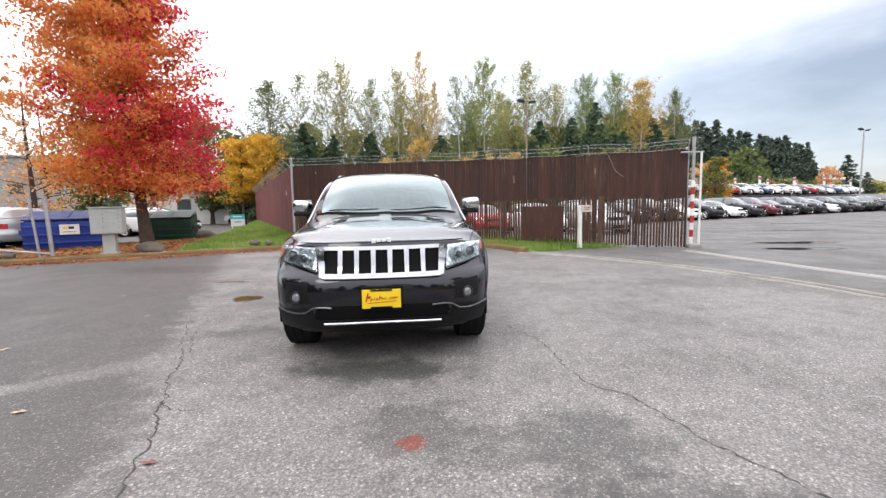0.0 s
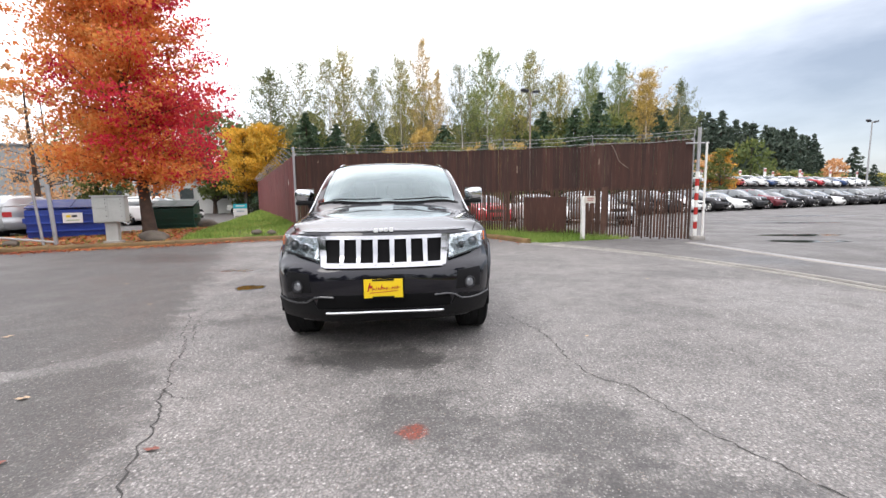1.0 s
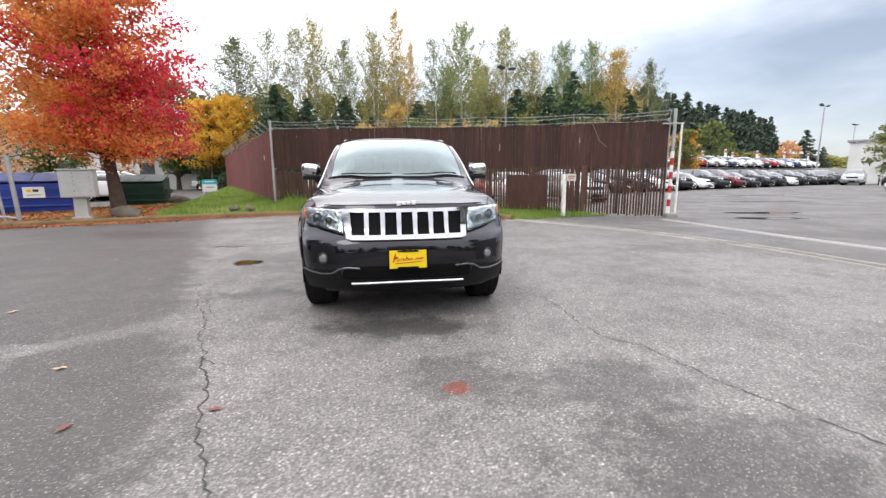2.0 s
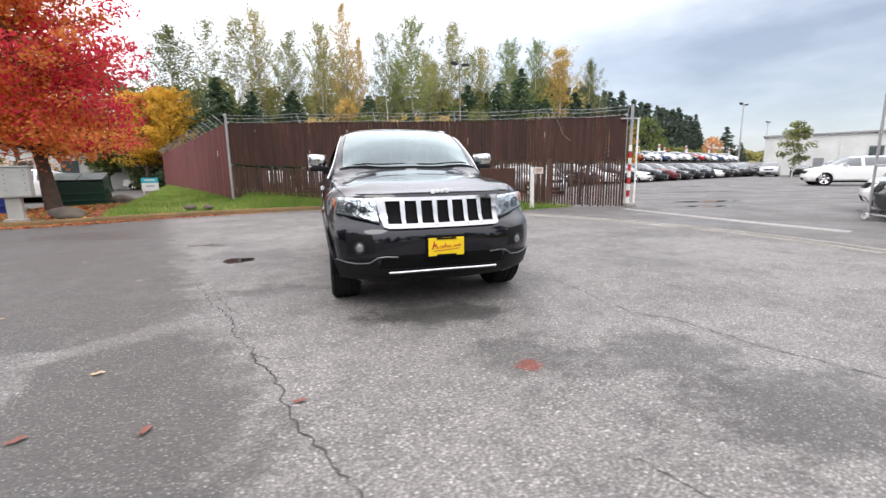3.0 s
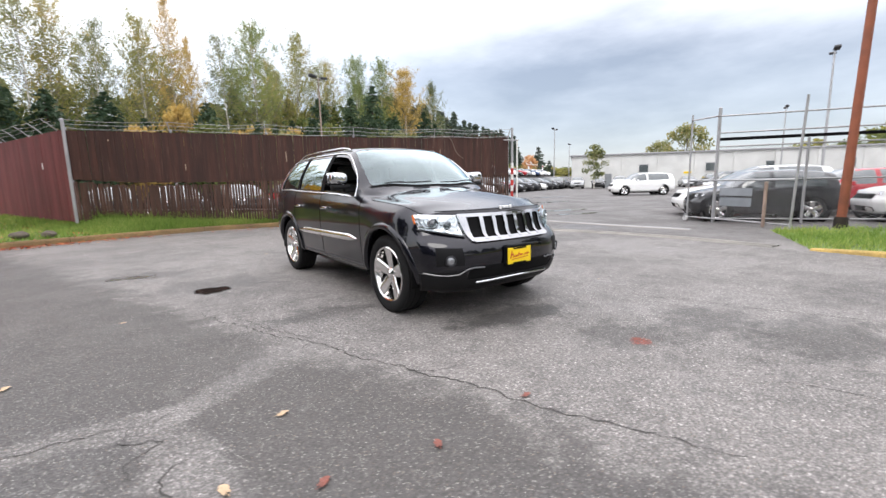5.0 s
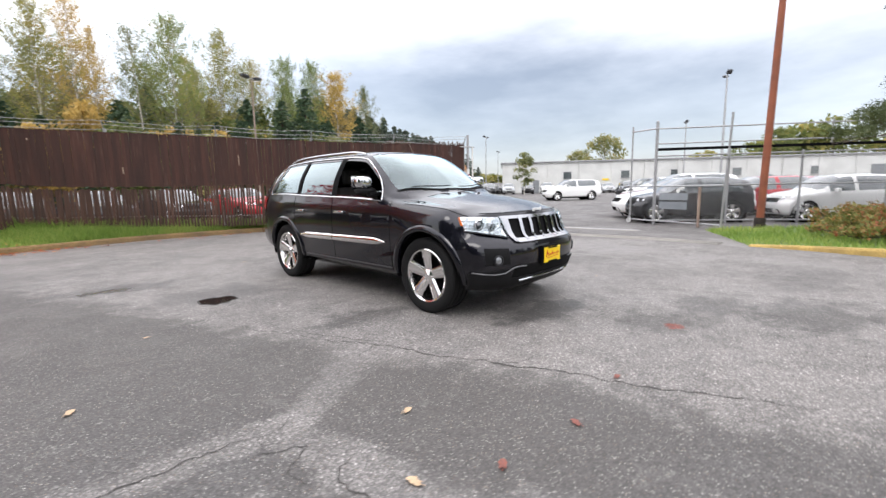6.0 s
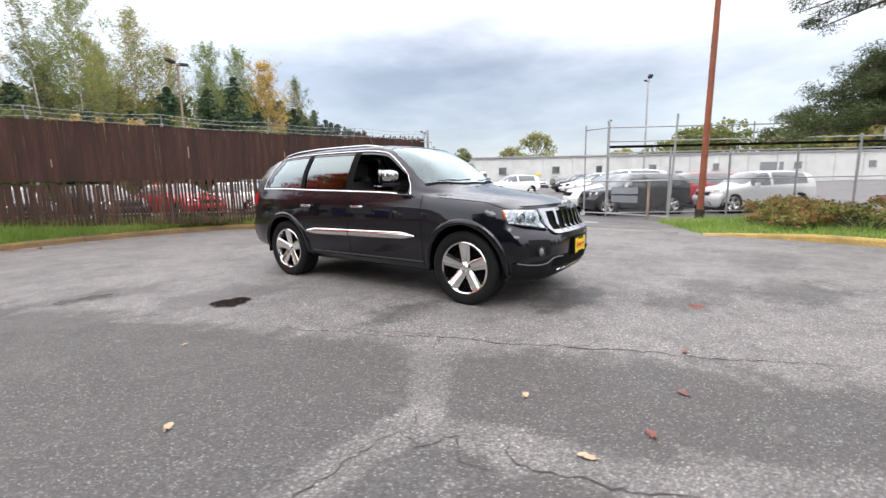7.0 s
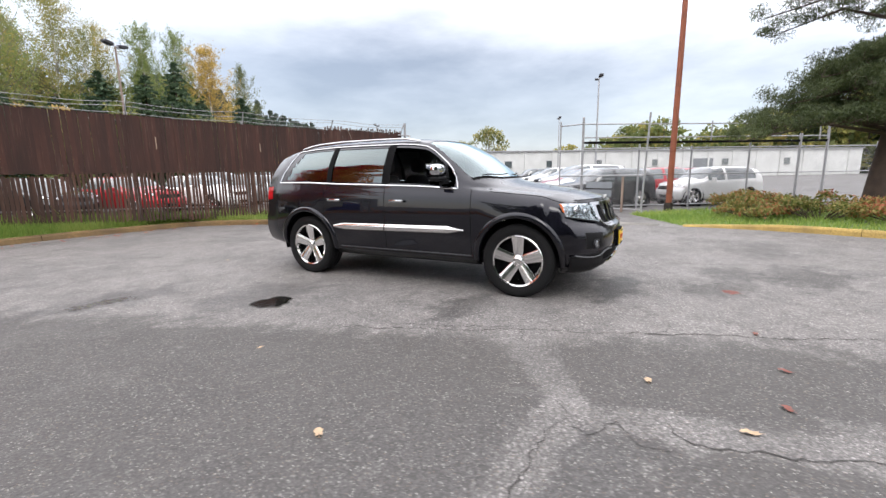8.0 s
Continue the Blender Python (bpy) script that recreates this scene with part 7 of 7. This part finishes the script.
# dark conifers among them
DARK_FIR = "dark green conifer with drooping boughs"
firs = [put(fir("fir_tree", DARK_FIR, 40 + k, 12.0, 3.7 - .5 * k, 40, 8, 20, .40, CONIFER), *xy, 0, 0, s, sz) for k, (xy, s, sz) in enumerate((((-16.6, 41.5), 1.15, .82), ((12.9, 48.5), 1.2, 1.03)))]
for (x, y, h, k) in ((-14.0, 42.5, 8.8, 0), (-11.0, 45.5, 9.4, 0), (-18.3, 46.5, 9.4, 1), (6.0, 47.0, 8.2, 1), (0.6, 46.6, 7.6, 0), (-8.6, 47.0, 7.6, 1), (-3.6, 45.8, 9.0, 0), (7.2, 49.6, 10.8, 1), (10.5, 49.0, 10.9, 1), (19.0, 48.0, 9.7, 1), (15.6, 50.5, 9.2, 0), (-21.5, 44.0, 7.4, 0), (2.6, 50.0, 7.6, 0), (22.4, 52.0, 9.0, 1), (-6.2, 50.0, 7.2, 1), (4.6, 52.0, 8.6, 0), (-1.2, 49.6, 7.0, 1), (17.6, 54.0, 10.0, 0), (-12.8, 49.0, 8.0, 1), (-19.5, 50.0, 8.2, 0), (-24.5, 49.0, 8.0, 1), (8.8, 55.0, 9.2, 0), (13.6, 55.5, 9.6, 1)):
    again(firs[k], x, y, 0, (x * 71) % 360, h / 12 * 1.45, h / 12)
# lower growth behind the fence
shr = [put(tree("bush_tree", "bushy young tree in mixed green and yellow leaf", 60 + k, 6.5, 2.5, .4, .12, BARK, m, 84, 34, .30, "round", .8), *xy, 0, 0, sc) for k, (m, xy, sc) in enumerate(((GREEN_LEAF, (-3.5, 43.6), 1.0), (PALE_GOLD, (-8.9, 44.0), .95), (BIRCH_LEAF, (3.0, 44.6), .95)))]
for k in range(26):
    x = -26 + k * 1.9 + rb.uniform(-.6, .6)
    again(shr[rb.choice((0, 0, 0, 2, 0, 1))], x, 46.5 + rb.uniform(-2.5, 4) + max(0, x) * .25, 0, rb.uniform(0, 360), rb.uniform(.8, 1.1), rb.uniform(.85, 1.15))
for k in range(16):
    x = -34 + k * 4.0 + rb.uniform(-.8, .8)
    again(shr[rb.choice((0, 0, 2, 0))], x, 56 + rb.uniform(-2, 5) + max(0, x) * .2, 0, rb.uniform(0, 360), rb.uniform(1.1, 1.4), rb.uniform(1.1, 1.45))
again(shr[1], -6.0, 47.0, 0, 130, 1.0, 1.3)
for k in range(25):
    x = -36 + k * 2.35 + rb.uniform(-.7, .7)
    again(firs[k % 2] if k % 3 == 0 else shr[0], x, 61 + rb.uniform(-2, 4) + max(0, x) * .12, 0, rb.uniform(0, 360), 1.3 if k % 3 == 0 else 1.6, rb.uniform(.95, 1.15) if k % 3 == 0 else rb.uniform(1.5, 2.0))

# the autumn tree past the end of the fence, and the wooded ridge north-east of the lot
put(branchy_tree("lot_tree", "round tree turning from green to orange", 71, 6.6, 2.5, 1.0, .14, BARK, AMBER_LEAF, 60, 7, 20, .20, .5, .7, .5, (0, 0), GREEN_LEAF, .2, 1.0, bulge=.5), 28.6, 54.5)
far_fir = [fir("fir_tree", "tall conifer with needles paled as by distance haze", 80 + k, 14.0, 3.2 + .6 * k, 30, 6, 11, .85, HAZED_CONIFER) for k in range(2)]
far_bush = [tree("bush_tree", "far tree in dull autumn leaf on the ridge", 84 + k, 6.5, 2.7, .4, .12, BARK, m, 46, 24, .50, "round", 1.0, limbs=False) for k, m in enumerate((GREEN_LEAF, ORANGE_LEAF, OLIVE_LEAF))]
ridge = random.Random(5)
placed = set()


def ridge_tree(t, az, dist, s, sz):
    a = radians(az)
    (put if t.name not in placed else again)(t, dist * math.sin(a), dist * math.cos(a), 0, ridge.uniform(0, 360), s, sz)
    placed.add(t.name)


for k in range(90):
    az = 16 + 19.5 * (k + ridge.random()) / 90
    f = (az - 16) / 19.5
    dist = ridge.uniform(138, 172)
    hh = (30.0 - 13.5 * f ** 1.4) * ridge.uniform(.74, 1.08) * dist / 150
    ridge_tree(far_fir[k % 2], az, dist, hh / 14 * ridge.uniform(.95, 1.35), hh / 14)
for k in range(46):
    az = 17 + 19.5 * k / 45
    ridge_tree(far_bush[(0, 2, 0, 0, 1, 0, 0, 2, 0, 0, 0)[k % 11]], az + ridge.uniform(-.5, .5), ridge.uniform(118, 132), ridge.uniform(1.0, 1.6), ridge.uniform(.75, 1.3) * (1 - .25 * k / 45))
for az, dist, w, h in ((30.3, 112, 1.5, 1.9), (26.8, 116, 1.5, 1.5), (36.9, 120, .9, 1.2)):
    ridge_tree(far_bush[0 if w < 1.6 and h > 1.8 else 1], az, dist, w, h)
for az, h in ((38.3, 12.5), (39.7, 8.0), (35.9, 11.0)):
    ridge_tree(far_fir[0], az, 148, h / 14 * 1.5, h / 14)
# a low wooded skyline runs on round the yard
for k in range(40):
    ridge_tree(far_bush[(0, 2, 0)[k % 3]], 36 + 24 * k / 39 + ridge.uniform(-.4, .4), ridge.uniform(185, 215), 2.6, ridge.uniform(.8, 1.15))
for k in range(26):
    f = k / 25
    again(far_bush[(0, 2, 0)[k % 3]], 150 - 8 * f + ridge.uniform(-5, 5), 62 - 105 * f + ridge.uniform(-6, 6), 0, ridge.uniform(0, 360), 2.6, ridge.uniform(1.5, 2.4) * (.8 + .9 * f))
# unseen rows behind the camera, added to darken reflections in the car's side
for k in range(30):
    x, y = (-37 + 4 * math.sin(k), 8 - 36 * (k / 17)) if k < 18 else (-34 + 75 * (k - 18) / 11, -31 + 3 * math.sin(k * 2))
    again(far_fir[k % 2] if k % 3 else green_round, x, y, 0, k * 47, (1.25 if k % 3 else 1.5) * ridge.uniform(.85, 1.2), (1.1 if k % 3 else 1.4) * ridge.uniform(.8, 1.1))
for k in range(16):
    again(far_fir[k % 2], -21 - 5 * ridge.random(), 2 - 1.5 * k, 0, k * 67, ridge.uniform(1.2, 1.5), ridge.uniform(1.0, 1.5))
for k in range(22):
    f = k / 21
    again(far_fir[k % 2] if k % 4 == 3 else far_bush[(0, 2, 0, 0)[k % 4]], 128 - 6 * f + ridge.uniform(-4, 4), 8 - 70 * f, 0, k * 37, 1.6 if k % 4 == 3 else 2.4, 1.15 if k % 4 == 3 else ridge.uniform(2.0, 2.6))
# small trees by the warehouse
thin = put(tree("sapling", "thin pale-green sapling by the warehouse", 77, 5.6, 1.5, 1.4, .06, BIRCH, BIRCH_LEAF, 34, 55, .26, "round", .6, sparse=.3), 41.5, 43.0)
again(shr[2], 62, 44, 0, 0, 1.3, 1.4)
again(shr[2], 93, 72, 0, 0, 1.35, 1.5)
again(green_round, 90, 28, 0, 0, 1.1)


def pine():
    """A spreading pine: a leaning trunk, long drooping limbs low down, a second tier above a gap, dense needle tufts."""
    rng = np.random.default_rng(9)
    t = empty("pine_tree", pose(9.75, .25, .12), "spreading pine with dense dark needle tufts on long limbs", "tree")
    trunk = [(0, 0, -.15), (.06, -.05, .8), (.20, -.17, 1.8), (.36, -.30, 2.8), (.42, -.34, 4.0), (.36, -.25, 5.2), (.45, -.15, 6.6), (.5, -.1, 8.2)]
    part("trunk", tube(trunk, [.27, .21, .19, .17, .15, .12, .08, .04], 14), BARK, t, smooth=True)
    tz = [p[2] for p in trunk]
    bm, pts = bmesh.new(), []
    tiers = [(1.95 + 1.9 * k / 39, 3.75, .05) for k in range(40)] + [(4.5 + 2.9 * k / 22, 3.2 - 1.5 * k / 22, .16) for k in range(23)]
    for k, (z0, R, lift) in enumerate(tiers):
        a = radians(128) + k * 2.399 if k % 2 else radians(128 + 62 * math.sin(k * 1.7))
        low = max(0.0, 1 - (z0 - 1.9) / 2.0)
        reach = R * rng.uniform(.66, 1.04) * (1.0 - .50 * (1 - low) * (z0 < 4.2))
        p0 = Vector((np.interp(z0, tz, [p[0] for p in trunk]), np.interp(z0, tz, [p[1] for p in trunk]), z0))
        d = Vector((math.cos(a), math.sin(a), 0))
        side = Vector((-d.y, d.x, 0))
        rise = lift + rng.uniform(-.02, .16)
        p1 = p0 + d * reach * .45 + Vector((0, 0, rise * reach * .9))
        p2 = p0 + d * reach + Vector((0, 0, rise * reach * .9 - .10 * reach))
        add_tube(bm, [p0, p1, p2], [.055, .032, .010], 6, False)
        for q in range(int(13 * reach / 2)):
            g = rng.uniform(.22, 1.02)
            c = (p0.lerp(p1, g / .45) if g < .45 else p1.lerp(p2, (g - .45) / .55)) + side * rng.normal() * .22 * reach * (1.1 - .6 * g)
            twig = c + Vector((rng.normal() * .16, rng.normal() * .16, .06 + rng.uniform(-.06, .24)))
            add_tube(bm, [c, twig], [.010, .004], 3, False)
            n = 165
            v = ball(rng, n) * rng.uniform(.13, .24)
            v[:, 2] = v[:, 2] * .62 + .05
            pts.append(np.array(twig) + v)
    part("branchwork", bm, BARK, t, smooth=True)
    P = np.concatenate(pts)
    leaf_mesh("foliage", P, rng.uniform(.08, .15, len(P)), PINE, t, rng, -.7, .14)


pine()


def shrub(x, y, z, r, h, seed):
    rng = np.random.default_rng(seed)
    t = empty("shrub", pose(x, y, z), "low shrub with green and reddening leaves", "shrub", "shrubs in the kerbed bed")
    bm = bmesh.new()
    cl = []
    for k in range(26):
        a, q = rng.random() * 6.28, r * math.sqrt(rng.random())
        c = (q * math.cos(a), q * math.sin(a), h * (.35 + .5 * rng.random()) * (1 - .45 * (q / r) ** 2))
        cl.append((c, .22))
        add_tube(bm, [(c[0] * .3, c[1] * .3, 0), c], [.012, .005], 4, False)
    part("stem_growth", bm, BARK, t)
    P = crown_points(rng, cl, 75, .6)
    leaf_mesh("foliage", P, rng.uniform(.045, .10, len(P)), SHRUB_LEAF, t, rng, -.2, .6)


for i, (x, y, r, h) in enumerate(((7.7, 2.55, .75, .5), (8.7, 2.9, .7, .7), (7.9, 1.3, .95, .70), (9.1, 1.7, .9, .78), (7.6, -.1, .95, .68), (8.9, -.4, 1.0, .75), (7.2, -1.6, .95, .7), (8.6, -2.0, 1.0, .75), (6.9, -3.2, 1.0, .7), (10.0, 2.6, .8, .7))):
    shrub(x, y, .12, r, h, 100 + i)


def blades(name, pts, hs, mat, label, width=.012, seed=1):
    rng = np.random.default_rng(seed)
    n = len(pts)
    a = rng.random(n) * 6.283
    hs = hs[:, None]
    side = np.stack([np.cos(a), np.sin(a), np.zeros(n)], 1) * width
    lean = np.stack([rng.normal(size=n), rng.normal(size=n), np.zeros(n)], 1) * hs * .35
    up = np.array([0, 0, 1.0])
    V = np.stack([pts - side, pts + side, pts + lean + up * hs], 1).reshape(-1, 3)
    me = bpy.data.meshes.new(name)
    me.vertices.add(3 * n)
    me.vertices.foreach_set("co", V.ravel())
    me.loops.add(3 * n)
    me.loops.foreach_set("vertex_index", np.arange(3 * n, dtype=np.int32))
    me.polygons.add(n)
    me.polygons.foreach_set("loop_start", np.arange(0, 3 * n, 3, dtype=np.int32))
    me.update(calc_edges=True)
    me.validate()
    me.materials.append(mat)
    return tagged(new(name, me), label, "grass", kind="stuff")


def on_grid(G, n, rng, i0=0.0, i1=1.0, j0=0.0, j1=1.0, bias=1.0):
    """Random places on a bed's surface."""
    ni, nj = G.shape[:2]
    u = (i0 + (i1 - i0) * rng.random(n)) * (ni - 1.001)
    v = (j0 + (j1 - j0) * rng.random(n) ** bias) * (nj - 1.001)
    i, j = u.astype(int), v.astype(int)
    f, g = (u - i)[:, None], (v - j)[:, None]
    return G[i, j] * (1 - f) * (1 - g) + G[i + 1, j] * f * (1 - g) + G[i, j + 1] * (1 - f) * g + G[i + 1, j + 1] * f * g


rg = np.random.default_rng(12)
P = on_grid(LM, 26000, rg, .30, 1.0)
blades("grass", P, rg.uniform(.05, .17, len(P)) * (1 + .8 * (rg.random(len(P)) > .93)), GRASS, "uneven green grass along the fence")
P = on_grid(LM, 5000, rg, .34, .93, .80, 1.0)
blades("weeds", P, rg.uniform(.10, .30, len(P)) * (1 + .6 * (rg.random(len(P)) > .95)), GRASS, "taller weeds at the foot of the fence", .016, 8)
P = on_grid(LM, 16000, rg, 0.0, .36)
blades("grass", P, rg.uniform(.06, .16, len(P)), GRASS, "uneven green lawn grass", .02, 2)
P = on_grid(LE, 14000, rg, 0.0, .75)
blades("grass", P, rg.uniform(.04, .15, len(P)), GRASS, "short grass in the kerbed bed", .012, 3)
P = on_grid(LW, 2500, rg, 0.2, 1.0)
blades("grass", P, rg.uniform(.04, .12, len(P)), GRASS, "sparse grass among fallen leaves", .014, 4)


def litter(name, P, lo, hi, seed, label):
    rng = np.random.default_rng(seed)
    h = empty("leaf_litter", None, label, "leaves", kind="stuff")
    P = P.copy()
    P[:, 2] += rng.uniform(.006, .03, len(P))
    n = len(P)
    s = rng.uniform(lo, hi, n)[:, None]
    a = rng.random(n) * 6.283
    d = np.stack([np.cos(a), np.sin(a), rng.normal(size=n) * .25], 1)
    e = np.stack([-np.sin(a), np.cos(a), rng.normal(size=n) * .25], 1)
    V = np.stack([P - d * s * .6, P + e * s * .4, P + d * s * .6, P - e * s * .4], 1).reshape(-1, 3)
    ob = link_mesh("litter", V, [(4 * k, 4 * k + 1, 4 * k + 2, 4 * k + 3) for k in range(n)], LITTER, h)
    ob["kind"] = "stuff"


litter("leaf_litter", on_grid(LW, 9000, rg, 0.25, 1.0), .06, .13, 5, "fallen brown and orange leaves covering the soil")
litter("leaf_litter", on_grid(LM, 900, rg, 0.0, .30, 0, .5), .05, .10, 6, "scattered fallen leaves on the grass")
K = polyline_smooth(KERB_NORTH, .2)
t = rg.random(11000) * (len(K) - 1.01)
i = t.astype(int)
Q = K[i] + (K[i + 1] - K[i]) * (t - i)[:, None]
Q = Q + np.stack([.10 * np.abs(rg.normal(size=11000)) + .02, -.34 * np.abs(rg.normal(size=11000)) - .02], 1)
Q = Q[Q[:, 0] < 1.5]
keep = rg.random(len(Q)) < np.clip((-4 - Q[:, 0]) / 6, .05, 1)
Q = Q[keep]
litter("leaf_litter", np.concatenate([Q, np.zeros((len(Q), 1))], 1), .035, .085, 7, "fallen red and tan leaves gathered along the kerb")
